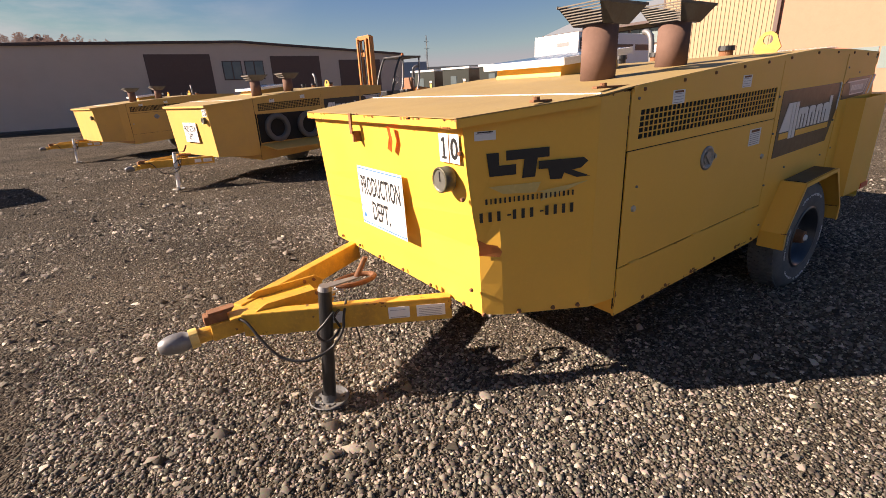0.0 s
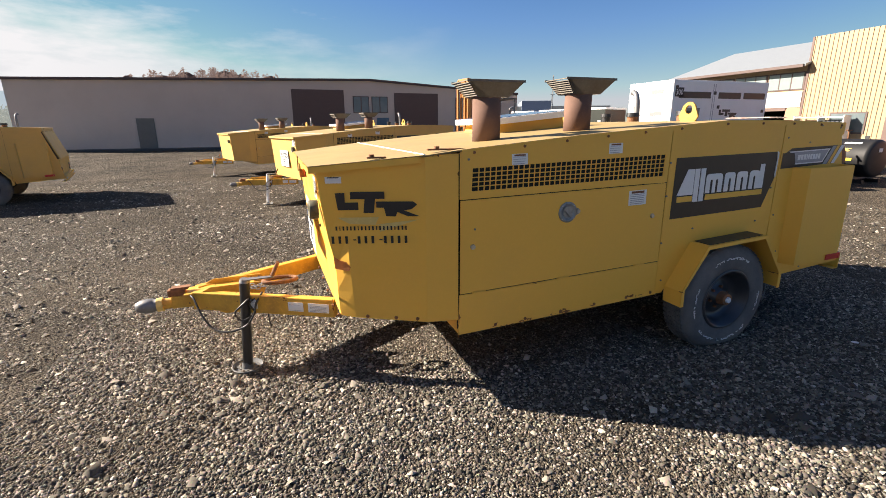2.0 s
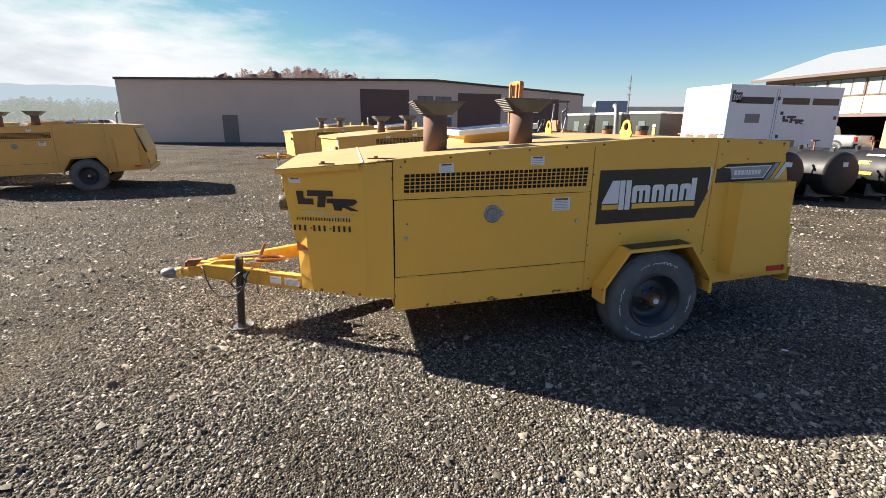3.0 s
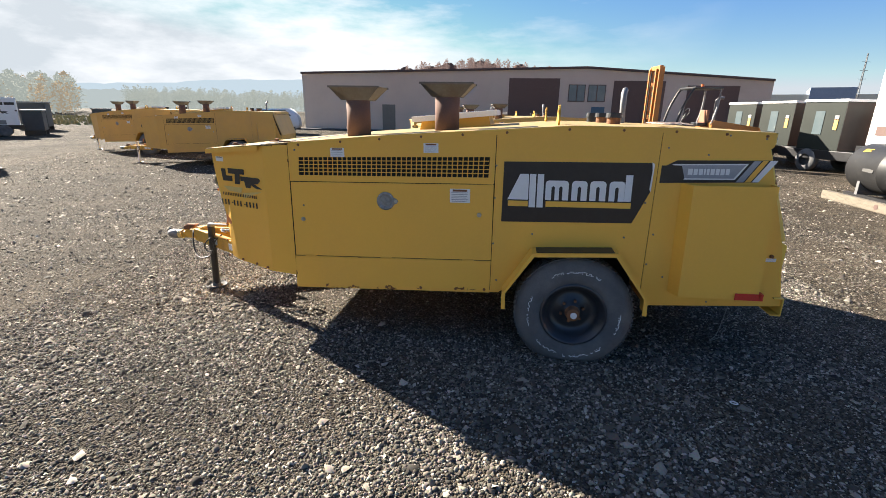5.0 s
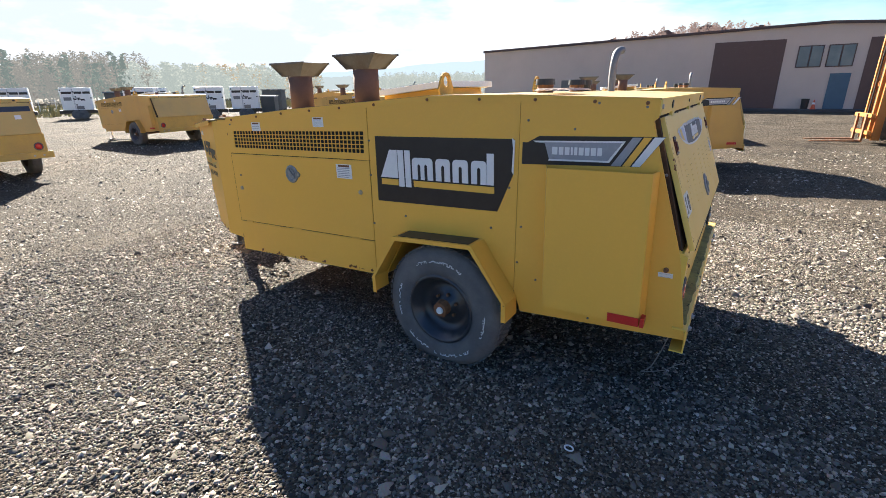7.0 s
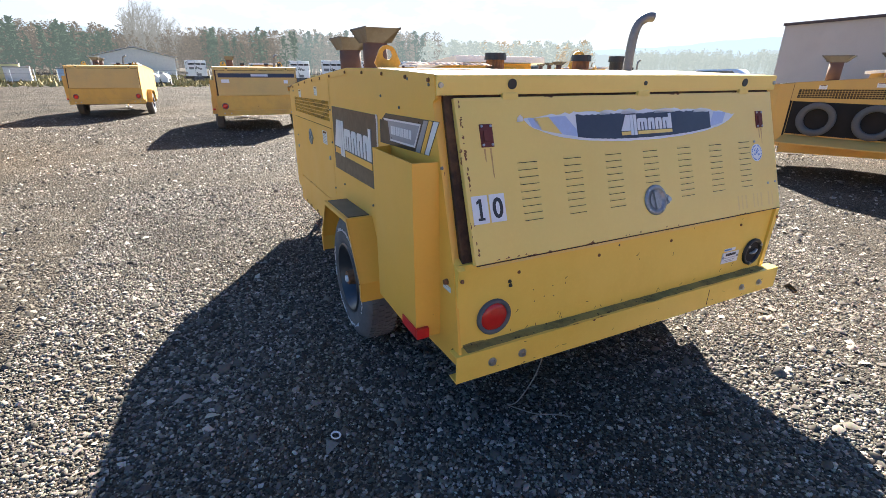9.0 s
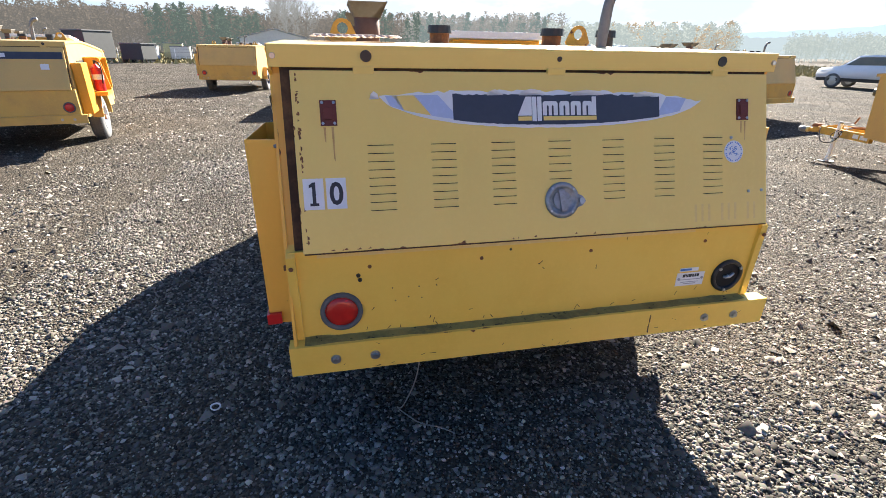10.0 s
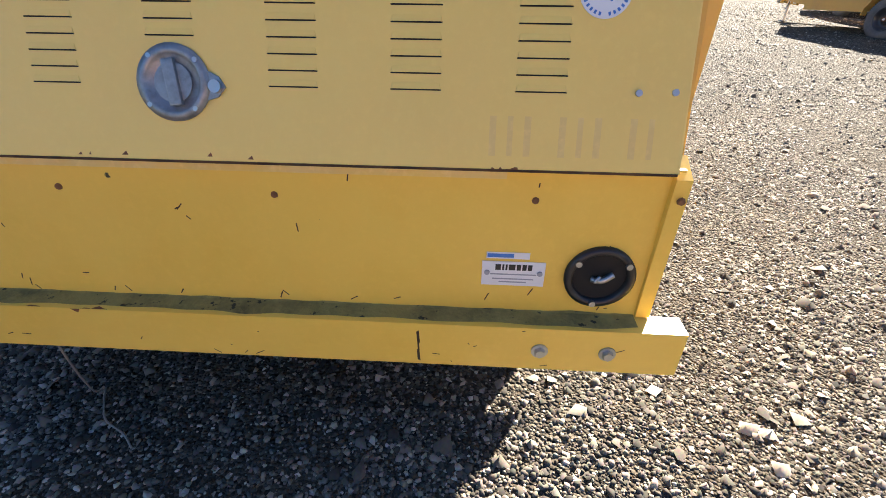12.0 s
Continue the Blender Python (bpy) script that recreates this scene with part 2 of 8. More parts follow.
def plane_pose(origin, right, up):
    r, u = Vector(right).normalized(), Vector(up).normalized()
    nrm = r.cross(u).normalized()
    u = nrm.cross(r)
    return Matrix(((r.x, u.x, nrm.x, origin[0]), (r.y, u.y, nrm.y, origin[1]), (r.z, u.z, nrm.z, origin[2]), (0, 0, 0, 1)))
# ---- heater trailers ----
W = 1.96          # body width
NOSE_A, NOSE_B = Vector((-2.685, 0.205, 0)), Vector((-2.17, 0.0, 0))
TOP = [(-2.70, 1.325), (-2.20, 1.378), (-1.97, 1.405), (-1.23, 1.472), (-0.10, 1.552), (0.42, 1.553), (1.045, 1.535)]


def top_z(x):
    for (x0, z0), (x1, z1) in zip(TOP, TOP[1:]):
        if x <= x1:
            return z0 + (z1 - z0) * (x - x0) / (x1 - x0)
    return TOP[-1][1]


def bolt_parts(name, places, r, axis, material, parent, label="", h=0.006):
    me = None
    for p in places:
        if me is None:
            ob = part(name, cyl(Vector(axis) * -0.002, Vector(axis) * h, r, r * 0.75, 8), material, parent, label)
            me = ob.data
        else:
            ob = new(name, me)
            ob.parent = parent
        ob.location = p


def bolts(bm, places, r=0.009, axis=(0, -1, 0), h=0.006):
    for p in places:
        p = Vector(p)
        add_cyl(bm, p - Vector(axis) * 0.002, p + Vector(axis) * h, r, r * 0.75, 8)
    return bm


def wheel(parent, y_out, facing, rim_mat, z=0.345, flat=True, lettering=True):
    """A tyre, rim and hub whose outer face lies at y_out; facing is -1 or +1 along y."""
    R, w, rr = 0.386, 0.215, 0.205
    ax = (0, facing, 0)
    base = Vector((0, y_out - facing * w, z))
    bm = bmesh.new()
    prof = [(rr, 0.01), (rr + 0.03, 0.0), (R - 0.06, 0.004), (R - 0.018, 0.02), (R, 0.045), (R, w - 0.045), (R - 0.018, w - 0.02),
            (R - 0.06, w - 0.004), (rr + 0.05, w), (rr + 0.012, w - 0.008), (rr, w - 0.02), (rr, 0.01)]
    add_lathe(bm, prof, base, ax, 56)
    if flat:
        for v in bm.verts:
            low = 0.004 - v.co.z
            if low > 0:
                v.co.z += low
                v.co.y += 0.35 * low * (1 if v.co.y > base.y + facing * w / 2 else -1)
    bmesh.ops.recalc_face_normals(bm, faces=bm.faces[:])
    wh = part("wheel", bm, RUBBER, parent, "worn black rubber tyre on the axle", smooth=True)
    # tread blocks
    bm = bmesh.new()
    for k in range(64):
        a = 2 * math.pi * k / 64
        if flat and math.sin(a) < -0.93:
            continue
        for row, off in ((0.045, 0.0), (0.085, 0.5), (0.125, 0.0), (0.165, 0.5)):
            aa = a + off * 2 * math.pi / 64
            m = Matrix.Translation(base + Vector((0, facing * (row + 0.002), 0))) @ Matrix.Rotation(-aa, 4, "Y") @ Matrix.Translation((R + 0.001, 0, 0))
            bmesh.ops.create_cube(bm, size=1, matrix=m @ Matrix.Diagonal((0.008, 0.030, 0.024, 1)))
    part("tread", bm, RUBBER, wh)
    bm = bmesh.new()
    add_lathe(bm, [(rr + 0.014, w - 0.006), (rr + 0.006, w + 0.003), (rr - 0.006, w - 0.002), (rr - 0.012, w - 0.022), (rr - 0.026, w - 0.030), (rr - 0.034, w - 0.070),
                   (rr - 0.064, w - 0.098), (0.118, w - 0.100), (0.104, w - 0.084), (0.060, w - 0.084), (0.055, w - 0.05), (0.0001, w - 0.05)], base, ax, 40)
    bmesh.ops.recalc_face_normals(bm, faces=bm.faces[:])
    part("rim", bm, rim_mat, wh, smooth=True)
    hub_c = base + Vector((0, facing * (w - 0.05), 0))
    hb = part("hub", cyl(hub_c, hub_c + Vector((0, facing * 0.05, 0)), 0.05, 0.042, 18), RUST, wh, "rusty wheel hub")
    part("hub_cap", cyl(hub_c + Vector((0.004, facing * 0.045, -0.003)), hub_c + Vector((0.004, facing * 0.062, -0.003)), 0.024, 0.019, 14), WHITE_STICKER, hb, "pale hub cap")
    for k in range(6):
        a = k * math.pi / 3 + 0.3
        p = base + Vector((0.075 * math.cos(a), facing * (w - 0.085), 0.075 * math.sin(a)))
        part("lug_nut", cyl(p, p + Vector((0, facing * 0.02, 0)), 0.010, None, 6), RUST, wh)
    if lettering:
        # worn raised white marks on the sidewall
        rnd = random.Random(5)
        for a0, a1, rad in ((48, 122, 0.300), (158, 196, 0.296), (-22, 4, 0.296), (222, 252, 0.298), (262, 312, 0.300)):
            bm = bmesh.new()
            a = a0
            while a < a1:
                step = rnd.uniform(2.2, 5.0)
                if rnd.random() < 0.72:
                    hgt, wid = rnd.uniform(0.006, 0.017), rnd.uniform(0.002, 0.004)
                    for da, hh, dr in ((0, hgt, 0), (step * 0.5, 0.004, rnd.choice((-1, 1)) * hgt * 0.45)):
                        ang = math.radians(a + da)
                        m = Matrix.Translation(base + Vector((0, facing * (w + 0.0005), 0))) @ Matrix.Rotation(-ang, 4, "Y") @ Matrix.Translation((rad + dr, 0, 0))
                        bmesh.ops.create_cube(bm, size=1, matrix=m @ Matrix.Diagonal((hh, 0.004, wid if hh > 0.005 else step * 0.0035, 1)))
                a += step
            part("sidewall_lettering", bm, WHITE_STICKER, wh, "worn white raised sidewall marks")["kind"] = "stuff"
    return wh


def fender(parent, near):
    """Folded steel mudguard with a flat top, two sloping legs, a rolled lip and a dark step pad."""
    s = -1 if near else 1
    y0 = 0.0 if near else W
    out = y0 + s * 0.148
    line = [(-0.475, 0.37), (-0.478, 0.475), (-0.297, 0.768), (0.232, 0.798), (0.442, 0.50), (0.446, 0.395)]
    th = 0.006
    bm = bmesh.new()
    inner = []
    for i, (x, z) in enumerate(line):
        inner.append((x + (0.006 if x < 0 else -0.006), z - (th if 0 < i < 5 else 0)))
    add_prism(bm, line + inner[::-1], "y", min(y0, out), max(y0, out))
    fe = part("fender", bm, YELLOW, parent, "folded yellow steel mudguard")
    bm = bmesh.new()
    low = [(-0.475 + 0.026, 0.37), (-0.478 + 0.024, 0.482), (-0.297 + 0.014, 0.768 - 0.024), (0.232 - 0.014, 0.798 - 0.024), (0.442 - 0.024, 0.506), (0.446 - 0.026, 0.395)]
    add_prism(bm, line + low[::-1], "y", out - s * 0.004, out + s * 0.001)
    part("lip", bm, YELLOW, fe)
    bm = bmesh.new()
    add_prism(bm, [(-0.27, 0.7695), (0.21, 0.7967), (0.21, 0.8007), (-0.27, 0.7735)], "y", min(y0 + s * 0.012, out - s * 0.016), max(y0 + s * 0.012, out - s * 0.016))
    part("step_pad", bm, BLACK, fe, "dark grip pad on the mudguard")
    return fe


def wordmark(parent, m, h, material, bar_mat):
    """The maker's mark as plain raised blocks with an underline, on a plane."""
    def block(pts, nm="mark_block"):
        bm = prism([(h * u, h * v) for u, v in pts], "z", 0, 0.0025)
        bm.transform(m)
        part(nm, bm, material, parent)
    def arch(u0, u1, slots, top):
        """A block with rounded shoulders and open slots from below."""
        pts = [(u0, -0.60), (u0, top - 0.14), (u0 + 0.05, top - 0.04), (u0 + 0.15, top), (u1 - 0.15, top), (u1 - 0.05, top - 0.04), (u1, top - 0.14), (u1, -0.60)]
        w = 0.15
        step = (u1 - u0) / (slots + 1)
        for k in range(slots, 0, -1):
            c = u0 + step * k
            pts += [(c + w / 2, -0.60), (c + w / 2, top - 0.32), (c, top - 0.25), (c - w / 2, top - 0.32), (c - w / 2, -0.60)]
        block(pts)
    block([(-2.98, -0.60), (-2.02, -0.60), (-2.02, 0.60), (-2.42, 0.60)])
    for u in (-1.98, -1.62):
        block([(u, -0.96), (u + 0.29, -0.96), (u + 0.29, 0.60), (u, 0.60)])
    for u0, u1, n in ((-1.24, -0.20, 2), (-0.06, 0.63, 1), (0.75, 1.46, 1), (1.60, 2.27, 1)):
        arch(u0, u1, n, 0.31)
    block([(2.28, -0.60), (2.58, -0.60), (2.58, 0.60), (2.28, 0.60)])
    for a, b in ((-2.95, -2.02), (-1.2, 2.6)):
        bm = prism([(h * a, -h * 0.92), (h * b, -h * 0.92), (h * b, -h * 0.66), (h * a, -h * 0.66)], "z", 0, 0.002)
        bm.transform(m)
        part("underline", bm, bar_mat, parent)


def print_bars(parent, m, widths, h, gap, material):
    """A line of print that is not spelled out: plain bars, one for each character."""
    x = -(sum(widths) + gap * (len(widths) - 1)) / 2
    for w in widths:
        bm = prism([(x, -h / 2), (x + w, -h / 2), (x + w, h / 2), (x, h / 2)], "z", 0, 0.0012)
        bm.transform(m)
        part("bar", bm, material, parent)
        x += w + gap


def sticker(parent, m, w, h, lines=5, head=None, name="sticker", label="white warning sticker with fine print"):
    bm = prism([(-w / 2, -h / 2), (w / 2, -h / 2), (w / 2, h / 2), (-w / 2, h / 2)], "z", 0, 0.0015)
    bm.transform(m)
    st = part(name, bm, WHITE_STICKER, parent, label)
    bm = bmesh.new()
    rnd = random.Random(int(w * 1000))
    for k in range(lines):
        y = h * 0.22 - k * h * 0.62 / max(lines - 1, 1)
        add_prism(bm, [(-w * 0.42, y - h * 0.022), (w * rnd.uniform(0.2, 0.42), y - h * 0.022), (w * 0.4, y + h * 0.022), (-w * 0.42, y + h * 0.022)], "z", 0.0015, 0.0022)
    bm.transform(m)
    part("print", bm, DECAL_GREY, st)
    if head:
        bm = prism([(-w * 0.36, h * 0.30), (w * 0.36, h * 0.30), (w * 0.36, h * 0.45), (-w * 0.36, h * 0.45)], "z", 0.0015, 0.0022)
        bm.transform(m)
        part("print", bm, head, st)
    return st


def disc_latch(parent, m, r, tongue=True, turn=12):
    """A recessed paddle latch: round flange, dish, T-handle, lock barrel and screws."""
    bm = bmesh.new()
    add_lathe(bm, [(r, 0), (r, 0.005), (r * 0.80, 0.009), (r * 0.74, 0.006), (r * 0.66, 0.0015), (r * 0.0001, 0.0015)], (0, 0, 0), (0, 0, 1), 32)
    bmesh.ops.recalc_face_normals(bm, faces=bm.faces[:])
    bm.transform(m)
    la = part("latch", bm, LATCH_STEEL, parent, "round recessed steel paddle latch", smooth=True)
    bm = bmesh.new()
    add_box(bm, -r * 0.17, r * 0.17, -r * 0.60, r * 0.60, 0, 0.012, 0.003)
    add_cyl(bm, (0, 0, 0.0005), (0, 0, 0.005), r * 0.52, None, 20)
    bm.transform(m @ pose(0, 0, 0, 0, 0, turn))
    part("handle", bm, LATCH_STEEL, la)
    if tongue:
        bm = bmesh.new()
        add_prism(bm, [(r * 0.72, -r * 0.46), (r * 1.22, -r * 0.26), (r * 1.42, 0), (r * 1.22, r * 0.26), (r * 0.72, r * 0.46)], "z", 0, 0.004)
        bm.transform(m)
        part("lock_plate", bm, LATCH_STEEL, la)
        bm = add_cyl(bmesh.new(), (r * 1.16, 0, 0.003), (r * 1.16, 0, 0.011), r * 0.17, None, 14)
        bm.transform(m)
        part("lock", bm, STEEL, la)
    for k in range(4):
        a = math.pi / 4 + k * math.pi / 2
        part("screw", cyl(m @ Vector((r * 0.88 * math.cos(a), r * 0.88 * math.sin(a), 0.004)), m @ Vector((r * 0.88 * math.cos(a), r * 0.88 * math.sin(a), 0.009)), r * 0.07, None, 8), STEEL, la)
    return la




def side_pose(x, z, y=-0.004):
    return plane_pose((x, y, z), (1, 0, 0.022), (0, 0, 1))


def chamfer_pose(s, z, off=0.003):
    d = (NOSE_B - NOSE_A).normalized()
    p = NOSE_A + d * s
    nrm = Vector((d.y, -d.x, 0))
    if nrm.y > 0:
        nrm = -nrm
    p = p + nrm * off
    return plane_pose((p.x, p.y, z), d + Vector((0, 0, 0.015)), (0, 0, 1))


REAR_TOP, REAR_LOW = Vector((1.062, 0, 1.462)), Vector((1.262, 0, 0.888))


def rear_pose(y, z, off=0.003):
    """On the sloping engine door at the back; x of the plane runs along +y."""
    t = (z - REAR_LOW.z) / (REAR_TOP.z - REAR_LOW.z)
    p = REAR_LOW.lerp(REAR_TOP, t)
    up = (REAR_TOP - REAR_LOW).normalized()
    m = plane_pose((p.x, y, z), (0, 1, 0), up)
    return m @ Matrix.Translation((0, 0, off))


def number_card(parent, m, h, text, gap=0.56):
    for k, ch in enumerate(text):
        x = (k - (len(text) - 1) / 2) * h * gap * 1.12
        mm = m @ Matrix.Translation((x, 0, 0))
        bm = prism([(-h * gap / 2, -h / 2), (h * gap / 2, -h / 2), (h * gap / 2, h / 2), (-h * gap / 2, h / 2)], "z", 0, 0.0012)
        bm.transform(mm)
        card = part("number_card", bm, WHITE_STICKER, parent, "white unit-number card with a black digit")
        if ch == "1":
            one = [(-0.13, -0.38), (0.15, -0.38), (0.15, -0.29), (0.065, -0.29), (0.065, 0.38), (-0.03, 0.38), (-0.14, 0.29), (-0.14, 0.20), (-0.045, 0.24), (-0.045, -0.29), (-0.13, -0.29)]
            bm = prism([(u * h, v * h) for u, v in one], "z", 0.0012, 0.0022)
            bm.transform(mm)
            part("digit", bm, BLACK, card)
        else:
            text_mesh("digit", ch, h * 0.95, mm @ Matrix.Translation((0, 0, 0.0012)), BLACK, card, bold=h * 0.022, fit=(h * (0.24 if ch == "1" else 0.44), h * 0.76))


def heater_trailer(main, label, number="", sign=False, hoses=False, logo=True, tall=True, rim=None, side_box=True):
    root = thing("heater_trailer", label, "trailer heater", "heater trailers in the yard")
    # body shell: side profile with wheel arches, nose tapering in plan
    prof = [(-1.985, 0.37), (-0.50, 0.43), (-0.475, 0.45), (-0.30, 0.755), (0.235, 0.785), (0.445, 0.50), (0.46, 0.415), (1.20, 0.478), (1.20, 0.86), (1.03, 1.45), (1.035, 1.528)]
    prof += [(x, z - 0.006) for x, z in TOP[::-1] if -1.99 < x < 1.0] + [(-1.985, 1.395)]
    bm = prism(prof, "y", 0.004, W - 0.004)
    body = part("body", bm, YELLOW, root, "yellow sheet steel body")
    # near-black block: the shade inside the wheel wells, as colour
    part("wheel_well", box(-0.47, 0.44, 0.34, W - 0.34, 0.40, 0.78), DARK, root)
    part("axle", cyl((0, 0.05, 0.345), (0, W - 0.05, 0.345), 0.03), RUST, root)
    # nose: tapered box
    bm = bmesh.new()
    low = [(-2.64, 0.205, 0.497), (-2.538, 0.160, 0.491), (-2.17, 0, 0.47), (-1.985, 0, 0.455), (-1.985, W, 0.455), (-2.17, W, 0.47), (-2.64, W - 0.205, 0.497)]
    high = [(-2.70, 0.205, 1.322), (-2.585, 0.160, 1.334), (-2.17, 0, 1.378), (-1.985, 0, 1.398), (-1.985, W, 1.398), (-2.17, W, 1.378), (-2.70, W - 0.205, 1.322)]
    def level(u, corner=0.0, bulge=0.0):
        ring = [Vector(a).lerp(Vector(b), u) for a, b in zip(low, high)]
        if main:
            ring[0] += Vector((corner, corner * 0.1, 0))
            ring[1] += Vector((-0.37, -0.93, 0)) * bulge
        return ring
    # the near corner is knocked in, with a crease across the tapered side
    rings = [[bm.verts.new(p) for p in ring] for ring in (level(0, 0.022, 0.004), level(0.18, 0.026, 0.006), level(0.37, 0.034, 0.012), level(0.55, 0.014, 0.004), level(0.78, 0.002), level(1))]
    for a, b in zip(rings, rings[1:]):
        for i in range(7):
            bm.faces.new((a[i], a[(i + 1) % 7], b[(i + 1) % 7], b[i]))
    bm.faces.new(rings[0][::-1])
    bm.faces.new(rings[-1])
    bmesh.ops.recalc_face_normals(bm, faces=bm.faces[:])
    nose = part("nose_compartment", bm, YELLOW, root, "tapered yellow storage nose with a dented corner")
    # roof skin
    bm = bmesh.new()
    line = [(-2.17, 1.381)] + [(x, z) for x, z in TOP if x > -2.1] + [(1.052, 1.533)]
    add_prism(bm, line + [(x, z + 0.006) for x, z in line[::-1]], "y", -0.006, W + 0.006)
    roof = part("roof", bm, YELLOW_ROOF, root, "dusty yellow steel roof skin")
    for y, s in ((-0.008, 1), (W + 0.008, -1)):
        skirt = [(x, z + 0.004) for x, z in TOP if x > -2.0] + [(1.046, 1.535)]
        part("roof_skirt", prism(skirt + [(x, z - 0.032) for x, z in skirt[::-1]], "y", y, y + s * 0.004), YELLOW, roof)
    if main:
        bolt_parts("roof_bolt", [(x, -0.009, top_z(x) - 0.016) for x in (-1.90, -1.60, -1.33, -1.05, -0.78, -0.5, -0.12, 0.2, 0.5, 0.78, 1.0)], 0.009, (0, -1, 0), RUST, roof, "rusty roof-edge bolt")
    # storage lid on the nose
    bm = bmesh.new()
    lid = [(-2.738, 0.188), (-2.20, -0.012), (-2.175, -0.012), (-2.175, W + 0.012), (-2.20, W + 0.012), (-2.738, W - 0.188)]
    a = [bm.verts.new((x, y, 1.383 + (x + 2.175) * 0.098)) for x, y in lid]
    b = [bm.verts.new((x, y, 1.389 + (x + 2.175) * 0.098)) for x, y in lid]
    bm.faces.new(a[::-1])
    bm.faces.new(b)
    for i in range(6):
        bm.faces.new((a[i], a[(i + 1) % 6], b[(i + 1) % 6], b[i]))
    bmesh.ops.recalc_face_normals(bm, faces=bm.faces[:])
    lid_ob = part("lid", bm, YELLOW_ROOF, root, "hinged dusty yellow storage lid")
    bm = bmesh.new()
    for (x0, y0), (x1, y1) in ((lid[5], lid[0]), (lid[0], lid[1]), (lid[4], lid[5])):
        za, zb = 1.386 + (x0 + 2.175) * 0.098, 1.386 + (x1 + 2.175) * 0.098
        d = Vector((x1 - x0, y1 - y0, 0)).normalized() * 0.004
        nrm = Vector((-d.y, d.x, 0))
        q = [(x0, y0, za), (x1, y1, zb), (x1, y1, zb - 0.034), (x0, y0, za - 0.034)]
        f = [bm.verts.new(p) for p in q] + [bm.verts.new(Vector(p) + nrm) for p in q]
        for idx in ((0, 1, 2, 3), (7, 6, 5, 4), (0, 4, 5, 1), (1, 5, 6, 2), (2, 6, 7, 3), (3, 7, 4, 0)):
            bm.faces.new([f[i] for i in idx])
    bmesh.ops.recalc_face_normals(bm, faces=bm.faces[:])
    part("lid_lip", bm, YELLOW, lid_ob)
    part("hinge_strip", box(-2.178, -2.168, 0.0, W, 1.386, 1.393), WHITE_PAINT, lid_ob, "thin pale hinge seam")
    # side panels, near side
    th = -0.0045
    gr0, gr1, gz0, gz1, gs = -1.905, -0.605, 1.19, 1.312, 0.03
    if not hoses:
        part("access_door", prism([(-1.975, 0.609), (-0.564, 0.659), (-0.568, 1.175), (-1.975, 1.141)], "y", th, 0.004), YELLOW, root, "yellow side access door")
    bm = bmesh.new()
    g = [(gr0 - 0.006, gz0), (gr1, gz0 + gs), (gr1 + 0.005, gz1 + 0.04), (gr0, gz1)]
    for quad in ([(-1.979, 1.1465), (-0.566, 1.180), g[1], g[0]], [g[3], g[2], (-0.566, 1.512), (-1.979, 1.398)],
                 [(-1.979, 1.1465), g[0], g[3], (-1.979, 1.398)], [g[1], (-0.566, 1.180), (-0.566, 1.512), g[2]]):
        add_prism(bm, quad, "y", th, 0.0035)
    up = part("upper_panel", bm, YELLOW, root, "yellow side panel round the grille")
    # near-black sheet for the shade behind the grille holes
    bm = prism([(gr0 - 0.01, gz0 - 0.004), (gr1 + 0.008, gz0 + gs - 0.004), (gr1 + 0.01, gz1 + 0.044), (gr0 - 0.004, gz1 + 0.004)], "y", 0.0005, 0.0032)
    part("grille_backing", bm, DARK, up)
    bm = bmesh.new()
    nx, nz = 38, 5
    for i in range(1, nx):
        u = i / nx
        x = gr0 + (gr1 - gr0) * u
        add_prism(bm, [(x - 0.0029, gz0 + gs * u), (x + 0.0029, gz0 + gs * u), (x + 0.0058, gz1 + 0.04 * u), (x + 0.0000, gz1 + 0.04 * u)], "y", -0.003, 0.002)
    for k in range(1, nz):
        v = k / nz
        za, zb = gz0 + (gz1 - gz0) * v, gz0 + gs + (gz1 + 0.04 - gz0 - gs) * v
        add_prism(bm, [(gr0, za - 0.0027), (gr1, zb - 0.0027), (gr1, zb + 0.0027), (gr0, za + 0.0027)], "y", -0.0036, 0.0015)
    part("grille", bm, YELLOW, up, "punched square-hole air grille")
    part("lower_panel", prism([(-1.985, 0.362), (-0.5635, 0.424), (-0.564, 0.6535), (-1.979, 0.6035)], "y", th - 0.002, 0.004), YELLOW, root, "yellow lower side panel with rusted bolts")
    part("middle_panel", prism([(-0.5600, 0.428), (-0.50, 0.43), (-0.302, 0.762), (0.236, 0.795), (0.4245, 0.53), (0.4245, 1.55), (-0.10, 1.549), (-0.561, 1.515)], "y", th, 0.004), YELLOW, root)
    part("rear_side_panel", prism([(0.428, 0.53), (0.47, 0.415), (1.283, 0.474), (1.214, 0.865), (1.032, 1.445), (1.05, 1.462), (1.05, 1.532), (0.428, 1.55)], "y", th - 0.002, 0.004), YELLOW, root)
    if main:
        bolt_parts("panel_bolt", [(x, th - 0.002, z) for x, z in ((-1.75, 0.392), (-1.55, 0.40), (-1.30, 0.412), (-1.05, 0.424), (-0.80, 0.434), (-0.6, 0.444))], 0.011, (0, -1, 0), RUST, root, "rusted lower panel bolt")
        bolt_parts("side_screw", [(x, th - 0.001, z) for x, z in ((-0.558, 1.09), (-0.556, 1.30), (-0.554, 0.78), (-0.52, 0.52), (-0.30, 0.86), (0.28, 0.87), (0.38, 1.1), (0.44, 0.7), (0.47, 1.44), (0.455, 0.9),
                                  (0.55, 0.62), (0.84, 0.47), (0.8, 1.52), (1.0, 1.505), (0.7, 1.405), (1.11, 1.225), (-1.93, 1.36), (-1.89, 0.98))], 0.007, (0, -1, 0), GREY_STEEL, root)
        rnd = random.Random(17)
